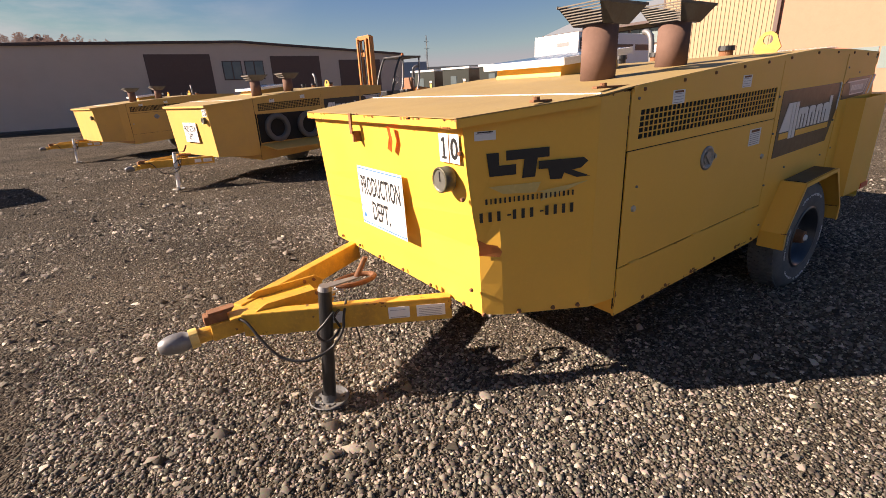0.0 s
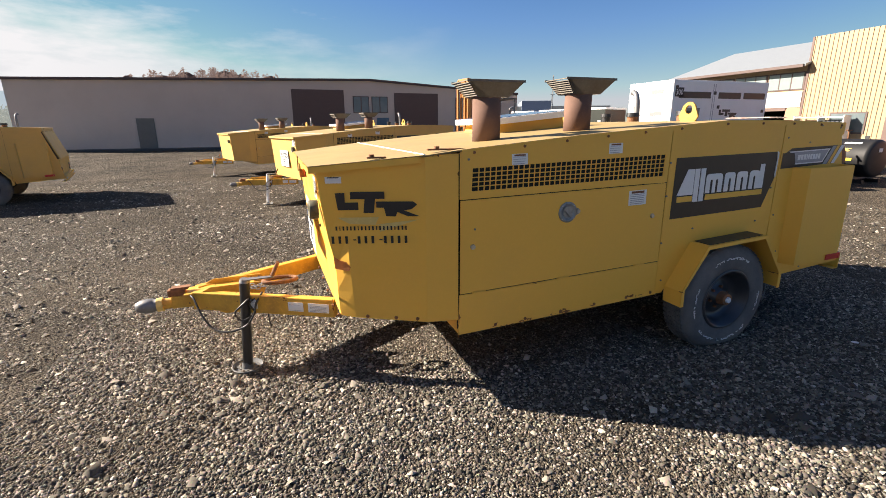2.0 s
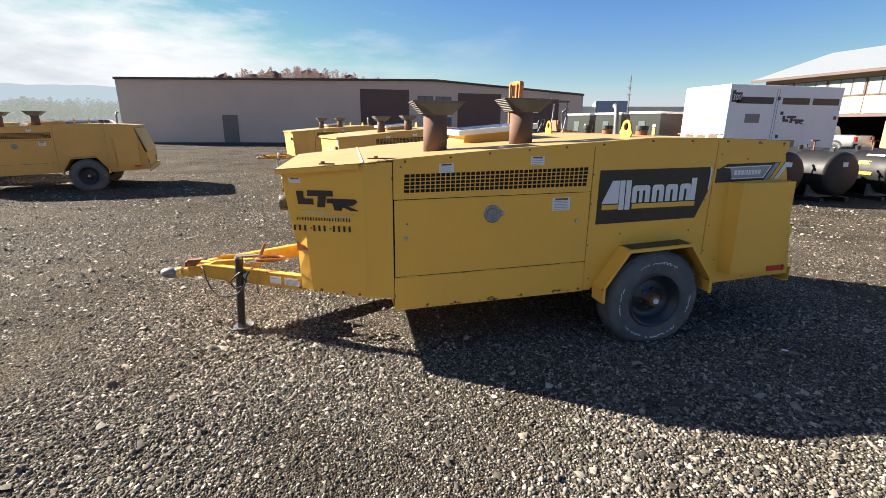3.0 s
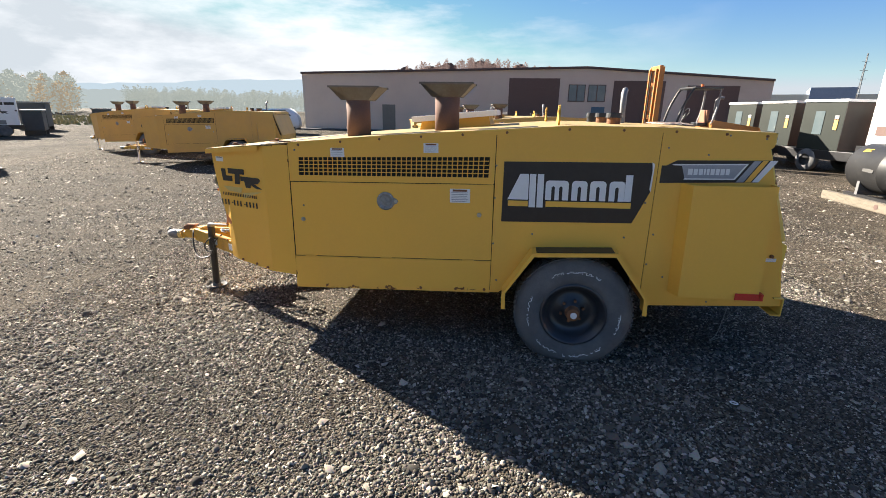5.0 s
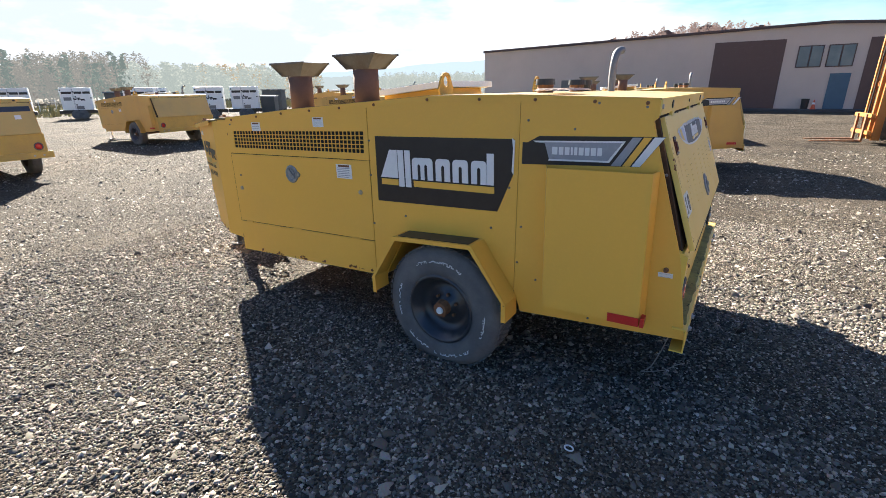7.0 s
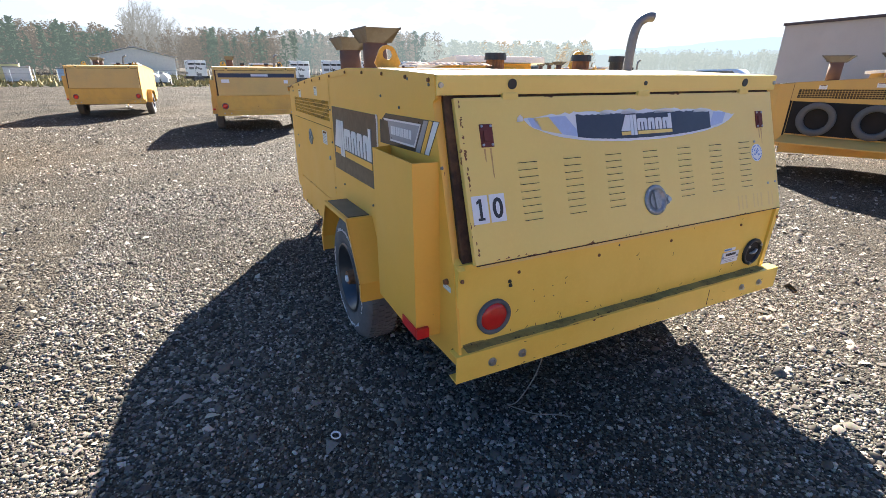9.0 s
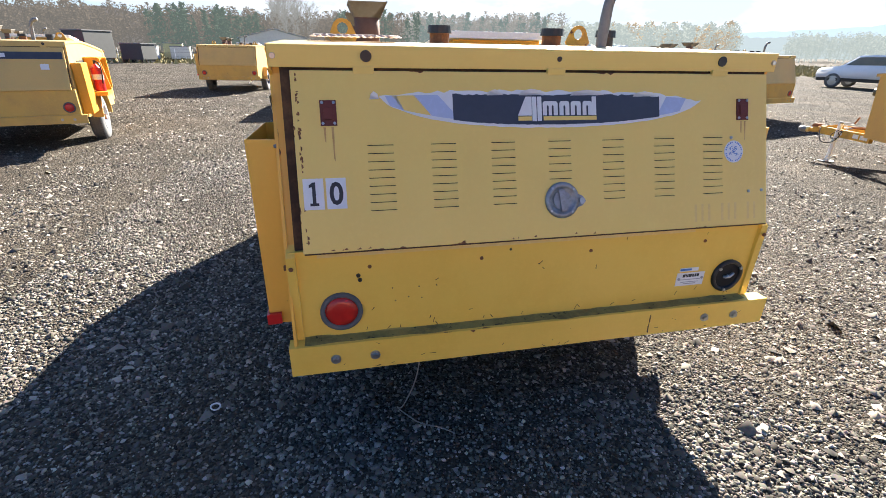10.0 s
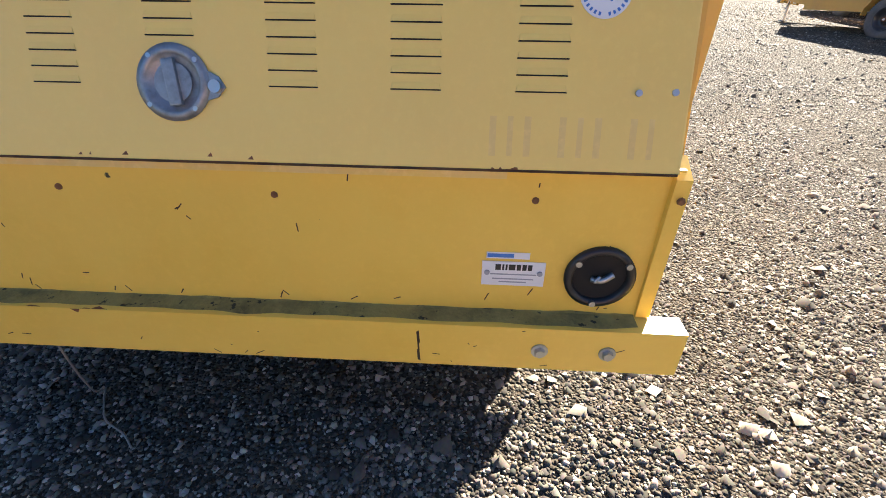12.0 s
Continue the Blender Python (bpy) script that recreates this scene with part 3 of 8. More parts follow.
        bm = bmesh.new()
        for k in range(26):
            x = rnd.choice((-1.55, -1.31, -1.28, -1.05, -0.7, -1.75)) + rnd.gauss(0, 0.02)
            z = 0.368 + (x + 1.985) * 0.043 + abs(rnd.gauss(0, 0.012))
            q = [bm.verts.new((x + rnd.gauss(0, 0.014), th - 0.0026, z + rnd.gauss(0, 0.007))) for _ in range(4)]
            bm.faces.new(q)
        part("rust_patch", bm, mat_edge, root, "rust patches along the lower edge")["kind"] = "stuff"
    # near-black plates behind the panel edges, painting the shade of the gaps
    part("door_gap", box(-1.982, -0.548, 0.0006, 0.0038, 0.59, 1.175) if not hoses else box(-1.982, -1.965, 0.0006, 0.0038, 0.6, 1.2), DARK, root)
    part("panel_gap", box(0.414, 0.436, 0.0006, 0.0038, 0.53, 1.545), DARK, root)
    part("panel_gap", box(-1.99, -1.96, 0.0006, 0.0038, 0.40, 1.39), DARK, root)
    part("panel_gap", box(-0.575, -0.54, 0.0006, 0.0038, 0.44, 1.50), DARK, root)
    if not hoses:
        for x, z in ((-1.90, 0.88), (-0.655, 0.97)):
            part("door_fastener", cyl((x, th, z), (x, th - 0.008, z), 0.016, 0.013, 14), STEEL, root)
        disc_latch(root, side_pose(-1.295, 1.036, -0.005), 0.062, turn=42)
        for x in (-1.86, -1.3, -0.72):
            part("door_hinge", cyl((x - 0.04, th - 0.002, 0.606 + (x + 1.96) * 0.0355), (x + 0.04, th - 0.002, 0.6085 + (x + 1.96) * 0.0355), 0.007, None, 8), YELLOW, root)
        sticker(root, side_pose(-0.787, 1.094), 0.135, 0.092, 6, RUST)
    sticker(root, side_pose(-1.625, 1.352), 0.098, 0.06, 4, RUST)
    sticker(root, side_pose(-0.985, 1.398), 0.098, 0.06, 4, RUST)
    # maker's panel
    if logo:
        dec = part("maker_decal", prism([(-0.508, 0.935), (0.315, 0.965), (0.398, 1.165), (0.398, 1.348), (-0.508, 1.328)], "y", th - 0.0018, th), DECAL_BLACK, root, "black vinyl maker's panel with white lettering")
        wordmark(dec, side_pose(-0.066, 1.178, th - 0.0018), 0.138, WHITE_STICKER, YELLOW)
        if main:
            part("curled_edge", prism([(0.392, 1.185), (0.402, 1.17), (0.404, 1.34), (0.388, 1.352), (0.396, 1.3)], "y", th - 0.006, th - 0.001), WHITE_STICKER, dec, "curled white vinyl edge")
        mh = part("model_decal", prism([(0.445, 1.228), (1.0, 1.252), (1.088, 1.384), (0.53, 1.368), (0.47, 1.335), (0.445, 1.335)], "y", th - 0.004, th - 0.002), DECAL_BLACK, root, "black and grey model decal")
        yy = th - 0.005
        part("badge", prism([(0.585, 1.262), (0.86, 1.270), (0.915, 1.352), (0.515, 1.338), (0.56, 1.335)], "y", yy, yy + 0.001), DECAL_GREY, mh)
        bm = bmesh.new()
        add_prism(bm, [(0.50, 1.345), (0.93, 1.360), (0.925, 1.352), (0.515, 1.338)], "y", yy, yy + 0.001)
        add_prism(bm, [(0.93, 1.360), (0.868, 1.262), (0.86, 1.270), (0.916, 1.352)], "y", yy, yy + 0.001)
        add_prism(bm, [(0.585, 1.262), (0.58, 1.254), (0.868, 1.262), (0.86, 1.270)], "y", yy, yy + 0.001)
        add_prism(bm, [(0.965, 1.252), (1.0, 1.253), (1.086, 1.382), (1.045, 1.381)], "y", yy, yy + 0.001)
        part("white_stripe", bm, WHITE_STICKER, mh)
        part("yellow_stripe", prism([(0.925, 1.250), (0.957, 1.251), (1.035, 1.380), (1.003, 1.379)], "y", yy, yy + 0.001), YELLOW, mh)
        part("grey_stripe", prism([(0.875, 1.248), (0.917, 1.250), (0.995, 1.378), (0.957, 1.377)], "y", yy, yy + 0.001), DECAL_GREY, mh)
        print_bars(mh, side_pose(0.715, 1.305, yy), [0.026, 0.022, 0.022, 0.009, 0.014, 0.022, 0.020, 0.022, 0.020], 0.036, 0.007, WHITE_STICKER)
    # wheels and mudguards
    rim = rim or RIM_BLACK
    wheel(root, -0.108, -1, rim, lettering=main)
    wheel(root, W + 0.108, 1, rim, lettering=False)
    fender(root, True)
    fender(root, False)
    # document box on the side
    if side_box:
        for near in (True, False):
            s, y0 = (-1, -0.006) if near else (1, W + 0.006)
            if not near:
                if main:
                    bm = bmesh.new()
                    pts = [(0.60, W, 1.25), (1.08, W, 1.25), (1.14, W, 0.78), (0.62, W, 0.78), (0.62, W + 0.045, 1.25), (1.07, W + 0.045, 1.25), (1.12, W + 0.01, 0.78), (0.63, W + 0.01, 0.78)]
                    v = [bm.verts.new(p) for p in pts]
                    for idx in ((0, 1, 5, 4), (4, 5, 6, 7), (1, 2, 6, 5), (0, 4, 7, 3), (3, 7, 6, 2), (0, 3, 2, 1)):
                        bm.faces.new([v[i] for i in idx])
                    bmesh.ops.recalc_face_normals(bm, faces=bm.faces[:])
                    part("side_chute", bm, YELLOW, root, "tapered yellow side chute")
                continue
            bm = bmesh.new()
            plan = [(0.572, 0), (0.612, s * 0.098), (1.072, s * 0.102), (1.084, 0)]
            lowp = [(0.592, 0), (0.628, s * 0.098), (1.092, s * 0.102), (1.104, 0)]
            A = [bm.verts.new((x, y0 + y, 0.525 + (x - 0.57) * 0.02)) for x, y in lowp]
            B = [bm.verts.new((x, y0 + y, 1.232 + (x - 0.57) * 0.02)) for x, y in plan]
            for i in range(3):
                bm.faces.new((A[i], A[i + 1], B[i + 1], B[i]))
            bm.faces.new(A)
            bmesh.ops.recalc_face_normals(bm, faces=bm.faces[:])
            bmesh.ops.solidify(bm, geom=bm.faces[:], thickness=0.004)
            bx = part("document_box", bm, YELLOW, root, "open-topped yellow sheet steel box on the side")
            part("reflector", prism([(0.955, 0.535), (1.094, 0.539), (1.092, 0.582), (0.954, 0.578)], "y", y0 + s * 0.104, y0 + s * 0.108), RED_TAPE, bx, "red reflective tape")
            part("reflector", prism([(y0 + s * 0.108, 0.539), (y0 + s * 0.055, 0.541), (y0 + s * 0.055, 0.584), (y0 + s * 0.108, 0.582)], "x", 1.098, 1.116), RED_TAPE, bx, "red reflective tape")
    if main:
        sticker(root, side_pose(1.165, 0.775, -0.0075), 0.062, 0.022, 2)
        part("screw_hook", cyl((1.165, -0.006, 0.80), (1.165, -0.022, 0.80), 0.012, 0.01, 10), RUST, root)
    # back: top lip, engine door, lower panel, bumper
    lip = part("rear_lip", box(1.036, 1.056, -0.004, W + 0.004, 1.470, 1.540, 0.003), YELLOW_REAR, root, "faded yellow top lip at the back")
    # black discs put the dark of three lip holes into colour
    for y, r in ((0.31, 0.019), (1.01, 0.009), (1.705, 0.019)):
        part("rubber_plug", cyl((1.052, y, 1.507), (1.060, y, 1.507), r, None, 16), BLACK, lip, "black disc standing for a hole in the lip")
    for y in (0.012, W - 0.012):
        part("corner_bolt", cyl((1.054, y, 1.505), (1.062, y, 1.505), 0.011, 0.009, 10), STEEL, lip)
    up_v = (REAR_TOP - REAR_LOW)
    bm = bmesh.new()
    add_box(bm, 0.060 - 1.0, 1.925 - 1.0, 0, up_v.length, -0.024, 0.0, 0.004)
    bm.transform(plane_pose((REAR_LOW.x, 1.0, REAR_LOW.z), (0, 1, 0), up_v))
    door = part("engine_door", bm, YELLOW_REAR, root, "faded yellow louvred engine door at the back")
    part("door_gap", prism([(1.00, 1.475), (1.040, 1.475), (1.215, 0.885), (1.18, 0.875)], "y", 0.028, W - 0.028), mat_gap, root)
    for y in (0.30, 1.0, 1.70):
        part("door_hinge", box(1.050, 1.066, y - 0.035, y + 0.035, 1.452, 1.476, 0.003), YELLOW_REAR, door)
    if tall:
        me = None
        for c in range(7):
            for k in range(9):
                if c == 3 and k > 5:
                    continue
                if me is None:
                    bm = bmesh.new()
                    q = [(-0.045, 0, 0.0004), (0.045, 0, 0.0004), (0.042, 0.012, 0.0004), (-0.042, 0.012, 0.0004), (-0.043, 0.001, 0.0022), (0.043, 0.001, 0.0022)]
                    v = [bm.verts.new(p) for p in q]
                    for idx in ((4, 5, 2, 3), (0, 4, 3), (1, 2, 5)):
                        bm.faces.new([v[i] for i in idx])
                    s4 = [bm.verts.new(p) for p in ((-0.045, -0.0014, 0.0005), (0.045, -0.0014, 0.0005), (0.045, 0.0012, 0.0010), (-0.045, 0.0012, 0.0010))]
                    bm.faces.new(s4).material_index = 1
                    ob = part("louvre", bm, [YELLOW_REAR, DARK], door, "pressed louvre with a dark slot")
                    me = ob.data
                else:
                    ob = new("louvre", me)
                    ob.parent = door
                ob.matrix_basis = rear_pose(0.341 + c * 0.2210, 1.227 - k * 0.0262, 0.0)
        disc_latch(door, rear_pose(1.006, 1.020, 0.001) @ pose(0, 0, 0, 0, 0, -4), 0.068)
        for y in (0.175, 1.805):
            m = rear_pose(y, 1.33, 0.0)
            bm = bmesh.new()
            add_box(bm, -0.027, 0.027, -0.042, 0.042, 0, 0.004, 0.001)
            add_box(bm, -0.015, 0.017, -0.022, 0.018, 0.004, 0.010, 0.002)
            bm.transform(m)
            pl = part("hasp_plate", bm, mat_hasp, door, "dark red hasp plate")
            for a in (-0.019, 0.019):
                for b in (-0.034, 0.034):
                    part("rivet", cyl(m @ Vector((a, b, 0.003)), m @ Vector((a, b, 0.008)), 0.005, None, 8), STEEL, pl)
    if main:
        rear_decal(door, main)
        # thin dark strip along the door's lower edge
        part("door_edge", box(REAR_LOW.x - 0.020, REAR_LOW.x + 0.0012, 0.064, 1.921, 0.8850, 0.8895), mat_gap, door, "thin dark line along the lower edge of the door")
    low = part("rear_panel", box(1.19, 1.2265, 0.006, W - 0.006, 0.468, 0.884, 0.003), YELLOW_LOW, root, "dirty yellow lower rear panel")
    for y in (0.006, W - 0.006):
        s = 1 if y < 1 else -1
        part("corner_post", prism([(1.19, 0.536), (1.236, 0.536), (1.243, 0.87), (1.19, 0.90)], "y", y - s * 0.008, y + s * 0.022), YELLOW_LOW, low)
    bp = part("bumper", prism([(1.2275, 0.533), (1.287, 0.533), (1.287, 0.412), (1.2275, 0.412), (1.2275, 0.418), (1.281, 0.418), (1.281, 0.527), (1.2275, 0.527)], "y", -0.024, W + 0.072), YELLOW_LOW, root, "dirty yellow steel channel bumper")
    for y in (0.137, 0.282, 1.720, 1.870):
        bm = bmesh.new()
        add_cyl(bm, (1.286, y, 0.470), (1.291, y, 0.470), 0.019, None, 16)
        add_cyl(bm, (1.291, y, 0.470), (1.301, y, 0.470), 0.013, 0.011, 6)
        part("bumper_bolt", bm, STEEL, bp, "zinc bolt with a washer")
    # tail lamps
    for y, kind in ((0.170, "red"), (1.835, "open" if main else "red")):
        bm = bmesh.new()
        r = 0.077 if kind == "red" else 0.075
        add_lathe(bm, [(r, 0.0), (r, 0.012), (r * 0.86, 0.016), (r * 0.78, 0.010), (r * 0.76, 0.001)], (1.2265, y, 0.638), (1, 0, 0), 32)
        bmesh.ops.recalc_face_normals(bm, faces=bm.faces[:])
        lamp = part("tail_lamp", bm, RUBBER if kind == "red" else BLACK, low, "red tail lamp in a black rubber ring" if kind == "red" else "black lamp ring with its lens missing", smooth=True)
        bm = bmesh.new()
        if kind == "red":
            add_lathe(bm, [(r * 0.79, 0.004), (r * 0.72, 0.012), (r * 0.45, 0.017), (0.0001, 0.019)], (1.2265, y, 0.638), (1, 0, 0), 28)
            bmesh.ops.recalc_face_normals(bm, faces=bm.faces[:])
            part("lens", bm, RED_LENS, lamp, "red plastic lens", smooth=True)
        else:
            add_cyl(bm, (1.2268, y, 0.638), (1.2295, y, 0.638), r * 0.79, None, 24)
            part("socket", bm, DARK, lamp)
            tube("plug", [(1.231, y - 0.016, 0.632), (1.242, y + 0.002, 0.636), (1.238, y + 0.026, 0.650)], 0.007, STEEL, lamp, "loose metal lamp plug")
            tube("plug", [(1.231, y - 0.006, 0.628), (1.244, y - 0.012, 0.634), (1.240, y - 0.002, 0.645)], 0.004, STEEL, lamp)
            for a in (0.6, 2.5, 4.6):
                part("stud", cyl((1.238, y + math.cos(a) * r * 0.86, 0.638 + math.sin(a) * r * 0.86), (1.246, y + math.cos(a) * r * 0.86, 0.638 + math.sin(a) * r * 0.86), 0.007, None, 10), STEEL, lamp)
    # exhaust stacks
    for x, y, z0, z1 in ((-1.62, 0.45, 1.42, 1.700), (-0.948, 0.45, 1.47, 1.730)):
        st = part("flue_pipe", cyl((x, y, z0), (x, y, z1), 0.088, None, 36), STACK, root, "brown heat-stained exhaust stack", smooth=False)
        for p in st.data.polygons:
            p.use_smooth = abs(p.normal.z) < 0.5
        bm = bmesh.new()
        b0 = [(x - 0.10, y - 0.09, z1 - 0.004), (x + 0.105, y - 0.09, z1 - 0.004), (x + 0.105, y + 0.09, z1 - 0.004), (x - 0.10, y + 0.09, z1 - 0.004)]
        t0 = [(x - 0.182, y - 0.128, z1 + 0.088), (x + 0.195, y - 0.128, z1 + 0.088), (x + 0.195, y + 0.128, z1 + 0.088), (x - 0.182, y + 0.128, z1 + 0.088)]
        vb, vt = [bm.verts.new(p) for p in b0], [bm.verts.new(p) for p in t0]
        for i in (0, 1, 2):
            bm.faces.new((vb[i], vb[i + 1], vt[i + 1], vt[i]))
        bmesh.ops.solidify(bm, geom=bm.faces[:], thickness=0.004)
        bmesh.ops.recalc_face_normals(bm, faces=bm.faces[:])
        hood = part("rain_hood", bm, HAT, st, "flared weathered steel rain hood")
        for k in range(8 if main else 3):
            f = (k + 0.5) / (8 if main else 3)
            hh = 0.0028 if main else 0.010
            xx, yy2, zz = x - 0.10 - 0.082 * f, 0.09 + 0.038 * f, z1 + 0.092 * f
            part("hood_slat", box(xx - 0.004, xx + 0.004, y - yy2, y + yy2, zz - hh, zz + hh), HAT, hood)
        for yy3 in (y - 0.129, y + 0.125):
            part("hood_rim", box(x - 0.185, x + 0.198, yy3, yy3 + 0.004, z1 + 0.080, z1 + 0.094), HAT, hood)
    # lifting eyes
    for y in (0.262, W - 0.262):
        x = -0.17
        zt = top_z(x)
        pts = [(y - 0.10, zt - 0.005), (y + 0.10, zt - 0.005), (y + 0.046, zt + 0.115), (y + 0.02, zt + 0.135), (y - 0.02, zt + 0.135), (y - 0.046, zt + 0.115)]
        bm = bmesh.new()
        hole = [(y + 0.030 * math.cos(a * math.pi / 6), zt + 0.085 + 0.030 * math.sin(a * math.pi / 6)) for a in range(12)]
        outer = []
        for a in range(12):
            d = Vector((math.cos(a * math.pi / 6), math.sin(a * math.pi / 6)))
            best = None
            c = Vector((y, zt + 0.085))
            for (p, q) in zip(pts, pts[1:] + pts[:1]):
                p2, q2 = Vector(p), Vector(q)
                e = q2 - p2
                den = d.x * e.y - d.y * e.x
                if abs(den) > 1e-9:
                    t = ((p2.x - c.x) * e.y - (p2.y - c.y) * e.x) / den
                    u = ((p2.x - c.x) * d.y - (p2.y - c.y) * d.x) / den
                    if t > 0 and -1e-6 <= u <= 1 + 1e-6:
                        best = c + d * t
            outer.append((best.x, best.y))
        ring = [[bm.verts.new((xx, a, b)) for a, b in loop] for xx in (x - 0.006, x + 0.006) for loop in (hole, outer)]
        h0, o0, h1, o1 = ring
        for i in range(12):
            j = (i + 1) % 12
            for quad in ((h0[i], h0[j], o0[j], o0[i]), (h1[j], h1[i], o1[i], o1[j]), (h0[j], h0[i], h1[i], h1[j]), (o0[i], o0[j], o1[j], o1[i])):
                bm.faces.new(quad)
        bmesh.ops.recalc_face_normals(bm, faces=bm.faces[:])
        part("lifting_eye", bm, YELLOW_FRAME, root, "yellow lifting plate with a round hole")
    # solar panel on a raised hatch
    bm = bmesh.new()
    add_prism(bm, [(-1.27, 1.455), (-0.66, 1.52), (-0.68, 1.60), (-1.25, 1.545)], "y", 1.02, 1.66)
    hat = part("roof_hatch", bm, YELLOW, root, "yellow raised roof hatch")
    m = pose(-0.965, 1.34, 1.592, 0, -5.5, 0)
    bm = add_box(bmesh.new(), -0.36, 0.36, -0.40, 0.40, -0.022, 0.024, 0.004)
    bm.transform(m)
    sp = part("solar_panel", bm, WHITE_PAINT, hat, "solar panel in a white frame")
    bm = add_box(bmesh.new(), -0.335, 0.335, -0.375, 0.375, 0.022, 0.027)
    bm.transform(m)
    part("solar_cells", bm, BLUE_GLASS, sp, "blue solar cells under glass")
    # filler caps, vent elbow
    for x, y, r in ((0.272, 0.725, 0.056), (0.286, 1.318, 0.056), (0.25, 1.645, 0.05)):
        c = part("vent_cap", cyl((x, y, 1.545), (x, y, 1.615), r * 0.88, None, 20), RUST if y < 1.6 else BLACK, root, "short capped vent pipe on the roof")
        part("cap_top", cyl((x, y, 1.605), (x, y, 1.640), r * 1.08, r * 1.02, 20), BLACK, c)
    tube("exhaust_elbow", [(0.49, 1.49, 1.545), (0.487, 1.495, 1.65), (0.487, 1.505, 1.75), (0.492, 1.53, 1.81), (0.505, 1.575, 1.838), (0.515, 1.605, 1.838)], 0.026, GREY_STEEL, root, "grey bent engine exhaust pipe")
    tongue(root, main)
    # writing on the nose
    if sign:
        m = plane_pose((-2.694, 0.938, 0.893), (0, -1, 0), (-0.028, 0, 1))
        bm = prism([(-0.247, -0.165), (0.247, -0.165), (0.247, 0.165), (-0.247, 0.165)], "z", 0, 0.002)
        bm.transform(m)
        sg = part("sign", bm, WHITE_STICKER, nose, "white department sign with a thin blue border")
        bm = bmesh.new()
        for q in ((-0.238, 0.238, 0.150, 0.156), (-0.238, 0.238, -0.156, -0.150), (-0.241, -0.236, -0.156, 0.156), (0.236, 0.241, -0.156, 0.156)):
            add_box(bm, q[0], q[1], q[2], q[3], 0.002, 0.0026)
        bm.transform(m)
        part("border", bm, mat_blue, sg, "thin blue border")
        text_mesh("lettering", "PRODUCTION", 0.118, m @ Matrix.Translation((0, 0.062, 0.002)), BLACK, sg, "black condensed capitals", bold=0.0012, fit=(0.43, 0.105))
        text_mesh("lettering", "DEPT.", 0.118, m @ Matrix.Translation((-0.01, -0.07, 0.002)), BLACK, sg, "black condensed capitals", bold=0.0012, fit=(0.19, 0.105))
        bm = box(-0.225, -0.195, -0.125, -0.10, 0.002, 0.0026)
        bm.transform(m)
        part("small_mark", bm, mat_blue, sg)
    if number:
        number_card(nose, plane_pose((-2.7005, 0.292, 1.215), (0, -1, 0), (-0.028, 0, 1)), 0.112, number)
        if main:
            number_card(door, rear_pose(0.146, 1.078, 0.001), 0.104, number, 0.64)
    bm = bmesh.new()
    g = Vector((-2.692, 0.315, 1.092))
    add_lathe(bm, [(0.052, 0), (0.052, 0.045), (0.046, 0.05), (0.044, 0.042), (0.0001, 0.042)], g, (-1, 0, 0), 28)
    bmesh.ops.recalc_face_normals(bm, faces=bm.faces[:])
    ga = part("gauge", bm, mat_gauge, nose, "round tarnished dial gauge", smooth=True)
    part("dial", cyl(g + Vector((-0.041, 0, 0)), g + Vector((-0.0435, 0, 0)), 0.043, None, 24), mat_dial, ga)
    part("needle", box(g.x - 0.046, g.x - 0.0445, g.y - 0.003, g.y + 0.003, g.z - 0.005, g.z + 0.034), BLACK, ga)
    if main:
        main_marks(root, nose, lid_ob, low, bp, door)
    return root


mat_gauge = mat("tarnished_gauge_rim", (0.075, 0.070, 0.042), 0.45, 0.3, spots=(0.20, 0.18, 0.12), spot_scale=30)
mat_dial = mat("dark_dial_face", (0.10, 0.10, 0.09), 0.3, spots=(0.2, 0.19, 0.16), spot_scale=40)
mat_gap = mat("rusty_door_edge", (0.042, 0.022, 0.013), 0.9, spots=(0.14, 0.07, 0.03), spot_scale=16, spot_amount=0.9)
mat_hasp = mat("dark_red_primer", (0.12, 0.022, 0.018), 0.7, spots=(0.2, 0.06, 0.03), spot_scale=20)
mat_blue = mat("blue_print", (0.05, 0.18, 0.5), 0.4)
PALE_BLUE = mat("pale_blue_vinyl", (0.42, 0.48, 0.66), 0.35, spots=(0.42, 0.5, 0.64))
NAVY = mat("faded_navy_vinyl", (0.035, 0.042, 0.06), 0.4, spots=(0.07, 0.075, 0.09), spot_scale=9)


